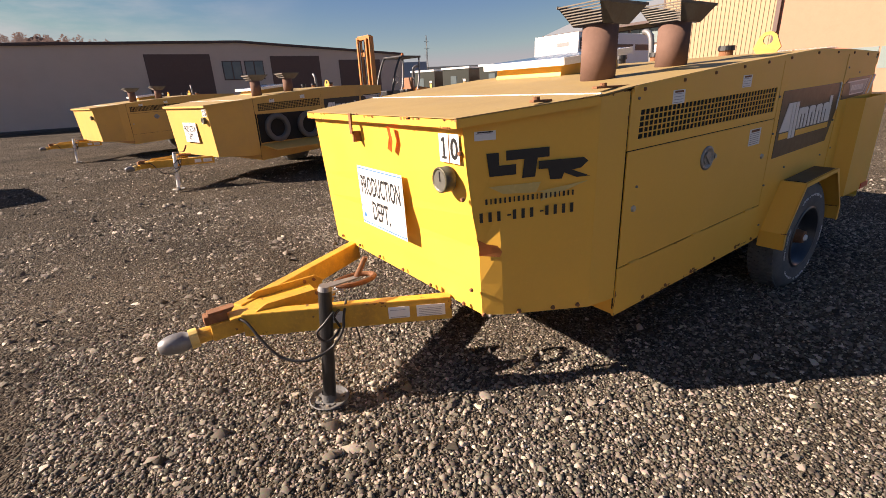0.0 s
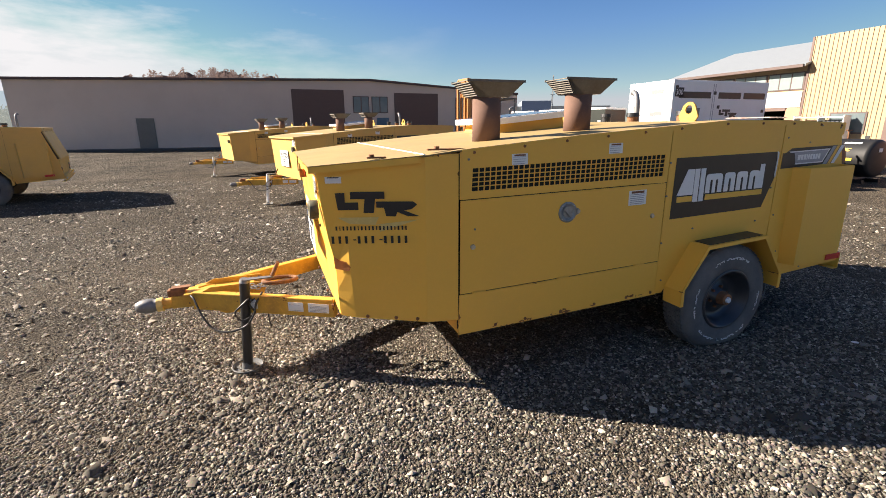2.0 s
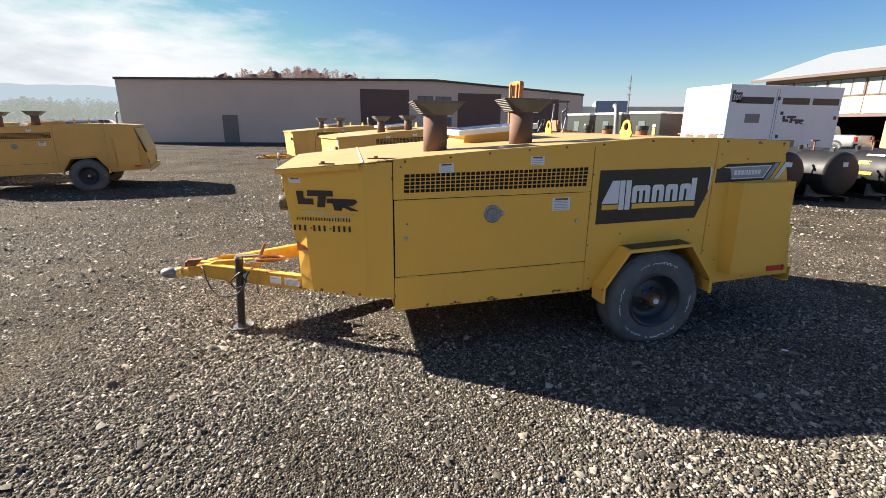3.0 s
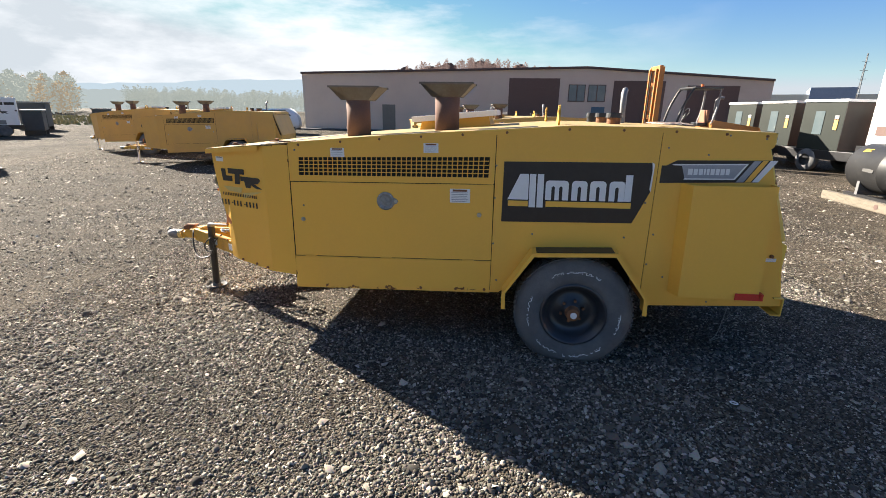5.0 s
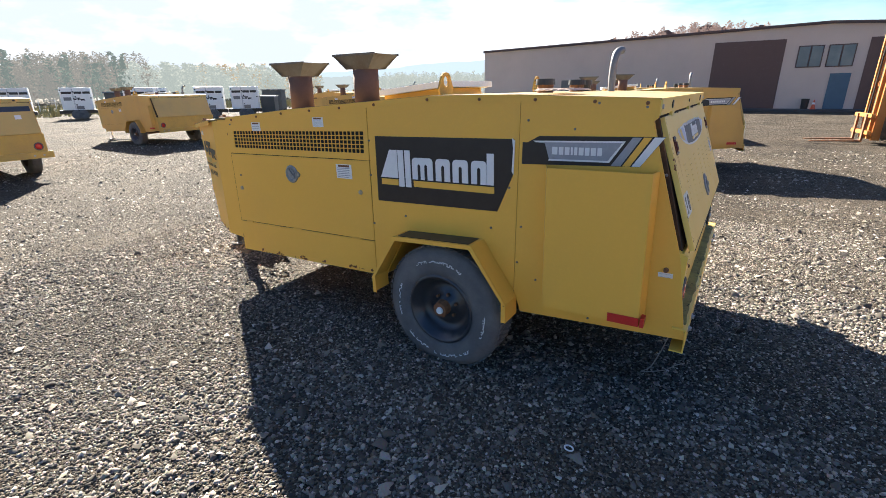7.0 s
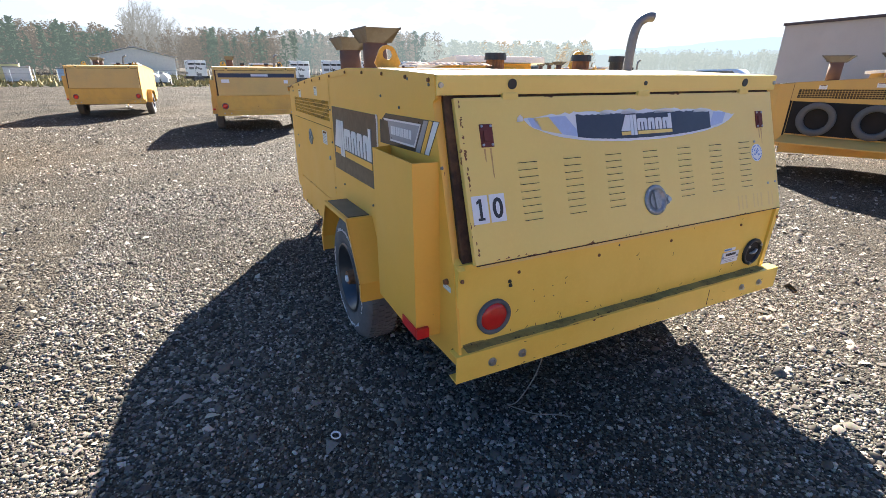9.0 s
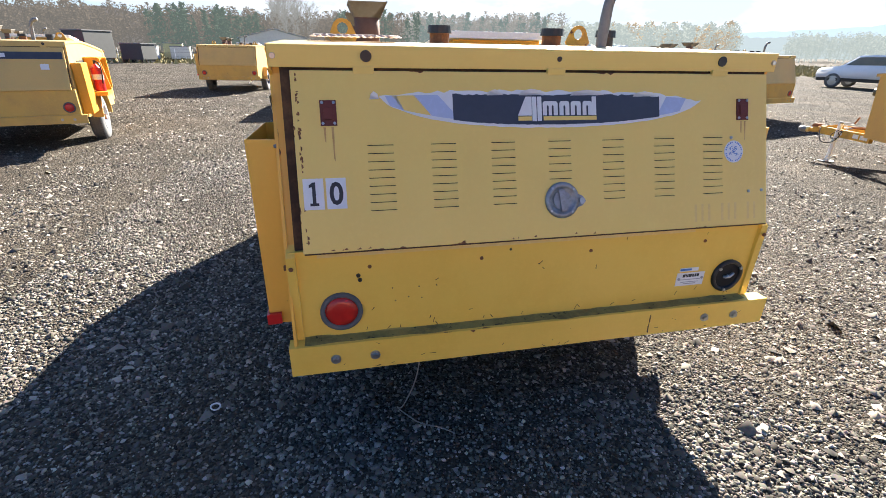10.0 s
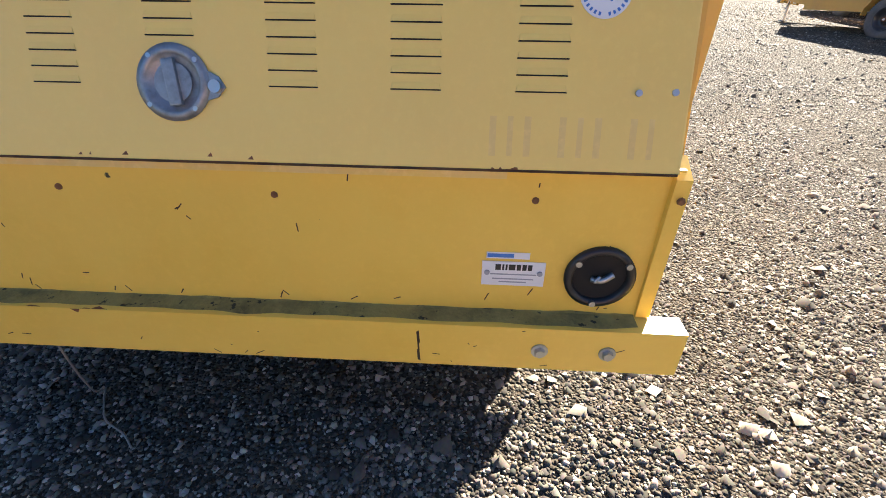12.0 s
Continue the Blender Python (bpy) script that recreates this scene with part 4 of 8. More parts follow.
def rear_decal(door, main):
    """A lens-shaped maker's decal on the engine door, torn along its edges."""
    y0, y1, zc = 0.352, 1.600, 1.362
    rnd = random.Random(8)
    def edge(y, e):
        u = min(1.0, max(0.0, (y - y0) / (y1 - y0)))
        low_side = 0.086 * max(0.0, 1 - abs(2 * u - 1) ** 2.2) ** 0.55
        top_side = 0.030 * max(0.0, 1 - abs(2 * u - 1) ** 3.0) ** 0.7
        tip = 0.018 * (1 - u) ** 6
        return tip + (top_side if e > 0 else -low_side) * abs(e)
    def strip(a, b, lo, hi, off, jag=0.0, slant=0.0):
        bm = bmesh.new()
        steps = 56
        prev = None
        for k in range(steps + 1):
            y = a + (b - a) * k / steps
            row = []
            for e in (lo, hi):
                h = edge(y, e)
                j = rnd.uniform(-jag, jag * 0.8) * (1.5 if e > 0 else 0.4)
                row.append(bm.verts.new(rear_pose(y - slant * (h + 0.03), zc, off) @ Vector((0, h + j, 0))))
            if prev:
                bm.faces.new((prev[0], row[0], row[1], prev[1]))
            prev = row
        return bm
    rd = part("rear_decal", strip(y0 - 0.004, y1 + 0.012, -1.08, 1.30, 0.0012, 0.004), WHITE_STICKER, door, "torn lens-shaped maker's decal, peeling at its edges")
    part("pale_tip", strip(0.392, 0.432, -0.93, 0.75, 0.0020, 0.0, 0.5), PALE_BLUE, rd)
    part("yellow_stripe", strip(0.432, 0.512, -0.93, 0.75, 0.0020, 0.0, 0.8), YELLOW_REAR, rd)
    part("blue_stripe", strip(0.512, 0.600, -0.95, 0.80, 0.0020, 0.0, 0.9), PALE_BLUE, rd, "periwinkle stripe")
    part("dark_field", strip(0.603, 1.425, -0.96, 0.85, 0.0022, 0.003, 0.0), NAVY, rd)
    part("blue_stripe", strip(1.428, 1.520, -0.93, 0.75, 0.0020, 0.0, -0.6), PALE_BLUE, rd)
    # torn flaps curling off the upper edge
    for y, w, h in ((0.33, 0.016, 0.030), (0.76, 0.03, 0.016), (0.90, 0.05, 0.022), (1.12, 0.07, 0.016), (1.36, 0.05, 0.014)):
        p = rear_pose(y, zc, 0.0024)
        e = edge(y, 1) + 0.004
        bm = bmesh.new()
        v = [bm.verts.new(p @ Vector(q)) for q in ((-w, e - 0.012, 0), (w, e - 0.010, 0), (w * 0.7, e + h * 0.2, 0.004), (-w * 0.1, e + h * 0.45, 0.008), (-w * 0.8, e + h * 0.1, 0.003))]
        bm.faces.new(v)
        bmesh.ops.solidify(bm, geom=bm.faces[:], thickness=0.0006)
        part("torn_flap", bm, WHITE_STICKER, rd, "torn white vinyl flap")
    wordmark(rd, rear_pose(1.010, 1.347, 0.0026), 0.0560, WHITE_STICKER, YELLOW_REAR)
    return rd


def tongue(root, main):
    """A-frame drawbar, coupler, jack, chain and cable."""
    A = part("drawbar", bmesh_channel((-2.62, 0.44, 0.455), (-3.46, 0.925, 0.445), 0.055, 0.115), YELLOW_FRAME, root, "yellow steel A-frame drawbar with chipped paint")
    part("drawbar_rail", bmesh_channel((-2.62, W - 0.44, 0.455), (-3.46, W - 0.925, 0.445), 0.055, 0.115), YELLOW_FRAME, A)
    part("drawbar_gusset", bmesh_channel((-3.10, 0.98, 0.497), (-3.52, 0.98, 0.487), 0.16, 0.012), YELLOW_FRAME, A)
    for y in (0.885, 1.065):
        part("side_plate", prism([(-3.02, 0.50), (-3.06, 0.535), (-3.36, 0.53), (-3.42, 0.50), (-3.46, 0.40), (-3.05, 0.42)], "y", y - 0.004, y + 0.004), YELLOW_FRAME, A, "yellow drawbar side plate")
        for x in (-3.12, -3.07, -3.38):
            zz = 0.515 if x > -3.3 else 0.49
            part("drawbar_bolt", cyl((x, y - 0.013, zz), (x, y + 0.013, zz), 0.009, None, 8), RUST, A)
    bm = bmesh.new()
    add_box(bm, -3.60, -3.42, 0.935, 1.025, 0.395, 0.475, 0.008)
    add_cyl(bm, (-3.56, 0.98, 0.425), (-3.69, 0.98, 0.418), 0.036, 0.034, 18)
    c = part("coupler_tube", bm, YELLOW_FRAME, A)
    part("coupler", nose_cone((-3.66, 0.98, 0.418)), GREY_STEEL, c, "grey cast coupler head", smooth=True)
    part("tape_band", cyl((-3.655, 0.98, 0.420), (-3.690, 0.98, 0.418), 0.0455, None, 18), mat_flash, c, "torn pale tape round the coupler")
    bm = bmesh.new()
    add_box(bm, -3.62, -3.52, 0.95, 1.01, 0.47, 0.515, 0.01)
    add_prism(bm, [(-3.60, 0.50), (-3.50, 0.512), (-3.485, 0.53), (-3.60, 0.525)], "y", 0.955, 1.005)
    part("coupler_latch", bm, RUST, c, "rusty coupler latch")
    # jack
    jx, jy = -3.165, 0.715
    j = part("jack", cyl((jx - 0.012, jy + 0.012, 0.02), (jx + 0.028, jy - 0.02, 0.605), 0.031, None, 22), BLACK if main else WHITE_PAINT, root, "tubular trailer jack")
    part("jack_foot", dish((jx - 0.014, jy + 0.014, 0.0)), RUBBER if main else STEEL, j, "round dark jack foot")
    part("jack_cap", cyl((jx + 0.028, jy - 0.02, 0.600), (jx + 0.030, jy - 0.022, 0.622), 0.033, 0.026, 20), GREY_STEEL, j)
    bm = bmesh.new()
    add_prism(bm, [(jx + 0.03, jy - 0.045), (jx + 0.20, jy - 0.03), (jx + 0.205, jy + 0.0), (jx + 0.03, jy + 0.005)], "z", 0.612, 0.619)
    cr = part("crank", bm, GREY_STEEL, j, "flat jack crank")
    part("crank_grip", cyl((jx + 0.19, jy - 0.012, 0.617), (jx + 0.235, jy - 0.035, 0.712), 0.013, 0.012, 12), RUST, cr)
    part("jack_bracket", box(jx + 0.0, jx + 0.05, jy, jy + 0.07, 0.40, 0.50, 0.004), YELLOW_FRAME, j)
    # safety chain loop, hook ring, cables
    bm = bmesh.new()
    add_lathe(bm, [(0.09 + 0.014 * math.cos(k * math.pi / 4), 0.014 * math.sin(k * math.pi / 4)) for k in range(9)], (0, 0, 0), (0, 0, 1), 30)
    bm.transform(Matrix.Translation((-2.93, 0.84, 0.545)) @ Matrix.Diagonal((1.15, 0.65, 1, 1)))
    part("tow_ring", bm, RUST, A, "rusty orange tow ring")
    bm = bmesh.new()
    for k in range(9):
        m = Matrix.Translation((-3.02 - 0.012 * k, 0.80 + 0.018 * math.sin(k), 0.525 + 0.012 * (k % 2))) @ Matrix.Rotation(k * 1.1, 4, "X")
        add_lathe_local(bm, 0.016, 0.004, m)
    part("safety_chain", bm, STEEL, A, "loose safety chain links")
    tube("brake_cable", [(-3.50, 0.93, 0.485), (-3.46, 0.87, 0.47), (-3.42, 0.80, 0.39), (-3.36, 0.74, 0.31), (-3.27, 0.68, 0.29), (-3.16, 0.66, 0.32), (-3.10, 0.64, 0.40), (-3.08, 0.65, 0.47), (-3.04, 0.70, 0.52)],
         0.0065, BLACK, A, "black cable sagging under the drawbar")
    tube("brake_cable", [(-3.12, 0.66, 0.50), (-3.17, 0.655, 0.46), (-3.21, 0.67, 0.41), (-3.17, 0.66, 0.36), (-3.10, 0.67, 0.40), (-3.12, 0.665, 0.47), (-3.05, 0.70, 0.50)], 0.006, BLACK, A)
    if main:
        tube("towing_hook", [(-3.34, 0.96, 0.40), (-3.32, 0.94, 0.35), (-3.26, 0.93, 0.335), (-3.19, 0.94, 0.35), (-3.16, 0.95, 0.40)], 0.013, YELLOW_FRAME, A, "yellow safety hook")
        tube("brake_cable", [(-3.02, 0.68, 0.40), (-3.015, 0.66, 0.34), (-3.005, 0.67, 0.29)], 0.004, BLACK, A)
    d = (Vector((-3.46, 0.925, 0)) - Vector((-2.62, 0.44, 0))).normalized()
    for s, w, ln in ((0.10, 0.135, 5), (0.25, 0.10, 2), (0.56, 0.10, 1)):
        p = Vector((-2.62, 0.44, 0.455)) + d * s + Vector((0, 0, -0.002))
        nrm = Vector((d.y, -d.x, 0))
        if nrm.y > 0:
            nrm = -nrm
        m = plane_pose(p + nrm * 0.029, -d, (0, 0, 1))
        sticker(A, m, w, 0.058, ln, name="data_label", label="worn white data label on the drawbar")


def bmesh_channel(p, q, w, h):
    p, q = Vector(p), Vector(q)
    d = q - p
    bm = box(-d.length / 2, d.length / 2, -w / 2, w / 2, -h / 2, h / 2, 0.006)
    bm.transform(Matrix.Translation((p + q) / 2) @ d.to_track_quat("X", "Z").to_matrix().to_4x4())
    return bm


def nose_cone(p):
    bm = bmesh.new()
    add_lathe(bm, [(0.034, 0.0), (0.042, 0.01), (0.043, 0.03), (0.038, 0.034), (0.046, 0.055), (0.047, 0.09), (0.040, 0.125), (0.026, 0.152), (0.0001, 0.158)], p, (-1, 0, 0), 20)
    bmesh.ops.recalc_face_normals(bm, faces=bm.faces[:])
    return bm


def dish(p):
    bm = bmesh.new()
    add_lathe(bm, [(0.0001, 0.0), (0.085, 0.0), (0.098, 0.016), (0.094, 0.020), (0.075, 0.007), (0.036, 0.007), (0.034, 0.05)], p, (0, 0, 1), 28)
    bmesh.ops.recalc_face_normals(bm, faces=bm.faces[:])
    return bm


def add_lathe_local(bm, R, r, m):
    rings = []
    for k in range(10):
        a = 2 * math.pi * k / 10
        rings.append([bm.verts.new(m @ Vector(((R + r * math.cos(b * math.pi / 3)) * math.cos(a), (R * 0.7 + r * math.cos(b * math.pi / 3)) * math.sin(a), r * math.sin(b * math.pi / 3)))) for b in range(6)])
    for i in range(10):
        for k in range(6):
            bm.faces.new((rings[i][k], rings[(i + 1) % 10][k], rings[(i + 1) % 10][(k + 1) % 6], rings[i][(k + 1) % 6]))


def edge_rust(ob, count, size, seed):
    """Small ragged flakes of rust where the paint has gone along the sharp edges of a panel."""
    rnd = random.Random(seed)
    src = bmesh.new()
    src.from_mesh(ob.data)
    edges = [e for e in src.edges if len(e.link_faces) == 2 and e.calc_face_angle(0.0) > 0.35 and e.calc_length() > 0.10]
    lengths = [e.calc_length() for e in edges]
    bm = bmesh.new()
    spots = [(rnd.choices(edges, lengths)[0], rnd.random()) for _ in range(max(4, count // 5))]
    for _ in range(count):
        e, u = rnd.choice(spots)
        a, b = e.verts[0].co, e.verts[1].co
        u = min(0.995, max(0.005, u + rnd.gauss(0, 0.03) / max(0.2, e.calc_length())))
        f = rnd.choice(e.link_faces)
        t = (b - a).normalized()
        inward = f.normal.cross(t)
        if inward.dot(f.calc_center_median() - a) < 0:
            inward = -inward
        p = a.lerp(b, u) + f.normal * 0.0009
        ln, wd = size * rnd.uniform(0.3, 1.8), size * rnd.uniform(0.15, 0.7)
        v = [bm.verts.new(p + t * x + inward * y) for x, y in ((-ln, 0), (ln, 0), (ln * rnd.uniform(0.3, 0.9), wd), (-ln * rnd.uniform(-0.2, 0.5), wd * rnd.uniform(0.8, 1.6)), (-ln * 0.8, wd * 0.5))]
        bm.faces.new(v)
    src.free()
    part("edge_rust", bm, mat_edge, ob, "rust flakes along the panel edges")["kind"] = "stuff"


def main_marks(root, nose, lid_ob, low, bp, door):
    """Lettering, labels, hardware and damage that only the near trailer shows."""
    for ob in root.children:
        n = {"nose_compartment": 90, "lid": 80, "body": 80, "bumper": 30, "drawbar": 30, "drawbar_rail": 30, "fender": 20, "lower_panel": 30, "rear_panel": 16, "engine_door": 70}.get(ob.name.split(".")[0])
        if n:
            edge_rust(ob, n, 0.010, n)
    # hire-company mark on the tapered side
    m = chamfer_pose(0.285, 1.152, 0.004)
    def blk(pts, mm, material, nm, off=0.0):
        bm = prism(pts, "z", off, off + 0.0015)
        bm.transform(mm)
        return part(nm, bm, material, nose)
    lg = blk([(-0.205, 0.045), (-0.155, 0.045), (-0.155, -0.005), (-0.085, -0.005), (-0.085, -0.045), (-0.195, -0.045)], m, BLACK, "company_logo")
    lg["label"] = "black block company logo over a pale lightning flash"
    for pts in ([(-0.125, 0.05), (0.055, 0.05), (0.055, 0.012), (0.005, 0.012), (-0.005, -0.062), (-0.06, -0.062), (-0.05, 0.012), (-0.125, 0.012)],
                [(0.01, -0.002), (0.205, -0.004), (0.225, -0.02), (0.195, -0.045), (0.155, -0.05), (0.235, -0.082), (0.175, -0.082), (0.12, -0.058), (0.11, -0.082), (0.06, -0.08), (0.05, -0.035), (0.01, -0.034)]):
        bm = prism(pts, "z", 0.0002, 0.0017)
        bm.transform(m)
        part("logo_stroke", bm, BLACK, lg)
    bm = prism([(-0.20, -0.085), (0.02, -0.085), (0.0, -0.125), (0.23, -0.10), (0.02, -0.165), (0.03, -0.128), (-0.14, -0.118)], "z", 0, 0.001)
    bm.transform(m)
    part("lightning_flash", bm, mat_flash, lg, "pale worn lightning flash")
    print_bars(nose, chamfer_pose(0.262, 1.008, 0.004), [0.009, 0.005, 0.009, 0.008, 0.007] * 4, 0.022, 0.0120, BLACK)
    # telephone number, as plain bars
    mm = chamfer_pose(0.262, 0.945, 0.004)
    x = -0.215
    for k, n in enumerate((3, 3, 4)):
        for i in range(n):
            bm = prism([(x, -0.02), (x + 0.014, -0.02), (x + 0.014, 0.02), (x, 0.02)], "z", 0, 0.0012)
            bm.transform(mm)
            part("bar", bm, BLACK, nose, "plain black bar")
            x += 0.037
        if k < 2:
            bm = prism([(x + 0.006, -0.003), (x + 0.022, -0.003), (x + 0.022, 0.003), (x + 0.006, 0.003)], "z", 0, 0.0012)
            bm.transform(mm)
            part("bar", bm, BLACK, nose, "plain black bar")
            x += 0.030
    # rust along the lip of the lid
    rnd = random.Random(44)
    bm = bmesh.new()
    for c, n, sp in ((0.24, 14, 0.03), (0.50, 12, 0.05), (0.86, 8, 0.04), (1.12, 6, 0.02), (1.52, 10, 0.05), (1.70, 8, 0.03)):
        for _ in range(n):
            y, z = min(1.765, max(0.192, c + rnd.gauss(0, sp))), 1.326 - rnd.choice((0.0, 0.0, 0.027)) - rnd.uniform(0, 0.004)
            w, h = rnd.uniform(0.003, 0.012), rnd.uniform(0.002, 0.007)
            v = [bm.verts.new((-2.7392, y + a * w, z + b * h)) for a, b in ((-1, -0.6), (0.3, -1), (1, 0.2), (0.4, 1), (-0.8, 0.7))]
            bm.faces.new(v)
    part("lip_rust", bm, mat_scar, lid_ob, "rust where the paint has gone from the lid's lip")["kind"] = "stuff"
    # small label at the lip, orange ribbon, hasp, dent, drips
    sticker(nose, chamfer_pose(0.075, 1.262, 0.004), 0.085, 0.034, 1, BLACK)
    part("lid_hasp", box(-2.746, -2.739, 1.098, 1.126, 1.232, 1.335, 0.002), RUST, nose, "rusty lid hasp")
    part("staple", box(-2.736, -2.69, 1.104, 1.120, 1.190, 1.245, 0.003), RUST, nose, "rusty lid staple")
    bm = bmesh.new()
    pts = [(-2.724, 0.755, 1.285), (-2.730, 0.715, 1.283), (-2.722, 0.742, 1.235), (-2.716, 0.775, 1.18), (-2.712, 0.740, 1.16), (-2.722, 0.708, 1.22)]
    vs = [bm.verts.new(p) for p in pts]
    bm.faces.new((vs[0], vs[1], vs[5], vs[2]))
    bm.faces.new((vs[2], vs[5], vs[4], vs[3]))
    bmesh.ops.solidify(bm, geom=bm.faces[:], thickness=0.0015)
    part("ribbon", bm, mat_ribbon, nose, "torn orange plastic ribbon")
    # dented, rusted corner of the nose
    bm = bmesh.new()
    v = [bm.verts.new(p) for p in ((-2.637, 0.203, 0.845), (-2.634, 0.202, 0.775), (-2.566, 0.150, 0.768), (-2.556, 0.146, 0.790), (-2.575, 0.156, 0.818), (-2.61, 0.184, 0.826))]
    bm.faces.new(v)
    bmesh.ops.solidify(bm, geom=bm.faces[:], thickness=0.004)
    part("rust_scar", bm, mat_scar, nose, "rusted dent at the nose corner")
    bolt_parts("nose_bolt", [(-2.648, 0.30 + 0.27 * k, 0.525) for k in range(6)] + [(-2.698, 0.225, 1.20), (-2.692, 0.225, 1.02), (-2.660, 0.225, 0.62)], 0.010, (-1, 0, 0), RUST, nose, "rusty bolt on the nose", 0.008)
    for s in (0.06, 0.22, 0.38, 0.5):
        p = chamfer_pose(s, 0.512 - s * 0.045, 0.004)
        part("nose_bolt", cyl(p @ Vector((0, 0, -0.004)), p @ Vector((0, 0, 0.005)), 0.011, 0.008, 8), RUST, nose)
    # rusty hardware on the lid hinge line
    for y, ln in ((0.10, 0.05), (0.06, 0.11)):
        x = -2.40 if ln < 0.1 else -2.03
        bm = bmesh.new()
        add_box(bm, x - ln, x + ln, y - 0.012, y + 0.012, 1.365 + (0.006 if x < -2.2 else 0.042), 1.374 + (0.006 if x < -2.2 else 0.042), 0.003)
        add_cyl(bm, (x - ln * 0.5, y, 1.38 + (0 if x < -2.2 else 0.036)), (x - ln * 0.5, y, 1.392 + (0 if x < -2.2 else 0.036)), 0.014, None, 10)
        part("rusty_hinge", bm, RUST, lid_ob, "rusty lid hinge strap")
    # lower rear panel: maker's plate, tag, screws, scratches
    m = plane_pose((1.2275, 1.651, 0.637), (0, 1, 0), (0, 0, 1))
    bm = prism([(-0.068, -0.032), (0.068, -0.032), (0.068, 0.030), (-0.068, 0.030)], "z", 0, 0.0015)
    bm.transform(m)
    pl = part("maker_plate", bm, WHITE_STICKER, low, "small riveted white maker's plate")
    print_bars(pl, m @ Matrix.Translation((0, 0.016, 0.0015)), [0.012, 0.004, 0.004, 0.014, 0.009, 0.009, 0.009], 0.014, 0.003, BLACK)
    bm = bmesh.new()
    for z0, w in ((-0.004, 0.05), (-0.016, 0.045), (-0.024, 0.03)):
        add_prism(bm, [(-w, z0), (w, z0), (w, z0 + 0.003), (-w, z0 + 0.003)], "z", 0.0015, 0.002)
    for xx in (-0.057, 0.057):
        add_cyl(bm, (xx, 0.002, 0.001), (xx, 0.002, 0.005), 0.006, None, 10)
    bm.transform(m)
    part("print", bm, DECAL_GREY, pl)
    m = plane_pose((1.2275, 1.637, 0.682), (0, 1, 0), (0, 0, 1))
    bm = prism([(-0.046, -0.008), (0.046, -0.008), (0.046, 0.008), (-0.046, 0.008)], "z", 0, 0.001)
    bm.transform(m)
    tg = part("asset_tag", bm, WHITE_STICKER, low, "narrow white asset tag")
    bm = prism([(-0.044, -0.0045), (0.012, -0.0045), (0.012, 0.0045), (-0.044, 0.0045)], "z", 0.001, 0.0016)
    bm.transform(m)
    part("print", bm, mat_blue, tg)
    # paler strip along the top of the lower panel
    part("worn_strip", box(1.2255, 1.2270, 0.10, 1.62, 0.856, 0.880), mat("pale_strip_paint", (0.74, 0.56, 0.24), 0.5, spots=(0.82, 0.55, 0.12), spot_amount=0.8, spot_scale=5), low, "paler strip of paint below the door edge")
    bolt_parts("panel_screw", [(1.2265, y, z) for y, z in ((0.28, 0.81), (0.70, 0.81), (1.154, 0.807), (1.68, 0.812))] + [(1.250, y, 0.83) for y in (0.012, W - 0.012)], 0.0085, (1, 0, 0), RUST, low, "rusty panel screw", 0.004)
    bolt_parts("small_fitting", [(1.2265, 0.238, 0.778), (1.2265, 0.243, 0.760)], 0.009, (1, 0, 0), BLACK, low)
    bolt_parts("drilled_hole", [(1.2262, y, z) for y, z in ((0.36, 0.715), (0.46, 0.713), (0.37, 0.66), (0.42, 0.672), (0.47, 0.664))], 0.0035, (1, 0, 0), BLACK, low, "", 0.001)
    # black-green dirt lodged where the panel meets the bumper, and rust runs under the hasps
    bm = bmesh.new()
    prev = None
    for k in range(97):
        y = 0.03 + 1.90 * k / 96
        up = 0.0015 + 0.011 * max(0.0, noise.noise((y * 7, 1.0, 0))) + 0.004 * abs(noise.noise((y * 40, 2.0, 0)))
        out = 0.044 + 0.010 * noise.noise((y * 9, 5.0, 0))
        row = [bm.verts.new((1.2272, y, 0.534 + up)), bm.verts.new((1.2300, y, 0.5345)), bm.verts.new((1.2300 + out, y, 0.5336))]
        if prev:
            for i in (0, 1):
                bm.faces.new((prev[i], row[i], row[i + 1], prev[i + 1]))
        prev = row
    part("dirt_line", bm, mat("black_green_dirt", (0.30, 0.245, 0.075), 0.95, spots=(0.10, 0.085, 0.03), spot_amount=0.9, spot_scale=9, bump=0.4, fine=(0.03, 0.028, 0.012), fine_cut=0.62, fine_scale=40), low, "black-green dirt along the joint")
    run = mat("rust_run", (0.50, 0.27, 0.09), 0.7, spots=(0.66, 0.43, 0.15), spot_amount=0.9, spot_scale=30)
    for y, ln in ((0.160, 0.05), (0.186, 0.115), (1.800, 0.05), (1.818, 0.08)):
        p = rear_pose(y, 1.286, 0.0008)
        bm = bmesh.new()
        v = [bm.verts.new(p @ Vector(q)) for q in ((-0.004, 0, 0), (0.004, 0, 0), (0.002, -ln, 0), (-0.002, -ln * 0.9, 0))]
        bm.faces.new(v)
        part("rust_run", bm, run, door, "rust run below a hasp")
    rnd = random.Random(3)
    bm = bmesh.new()
    for k in range(30):
        y, z, ln, a = rnd.uniform(0.1, 1.9), rnd.choice((rnd.uniform(0.54, 0.56), rnd.uniform(0.545, 0.56), rnd.uniform(0.55, 0.86))), rnd.uniform(0.003, 0.012), rnd.gauss(1.5, 0.5)
        mm = plane_pose((1.2268, y, z), (0, math.cos(a), math.sin(a)), (0, -math.sin(a), math.cos(a)))
        v = [bm.verts.new(mm @ Vector(p)) for p in ((-ln, -0.0012, 0), (ln, -0.0016, 0), (ln * 0.9, 0.0012, 0), (-ln * 0.8, 0.0014, 0))]
        bm.faces.new(v)
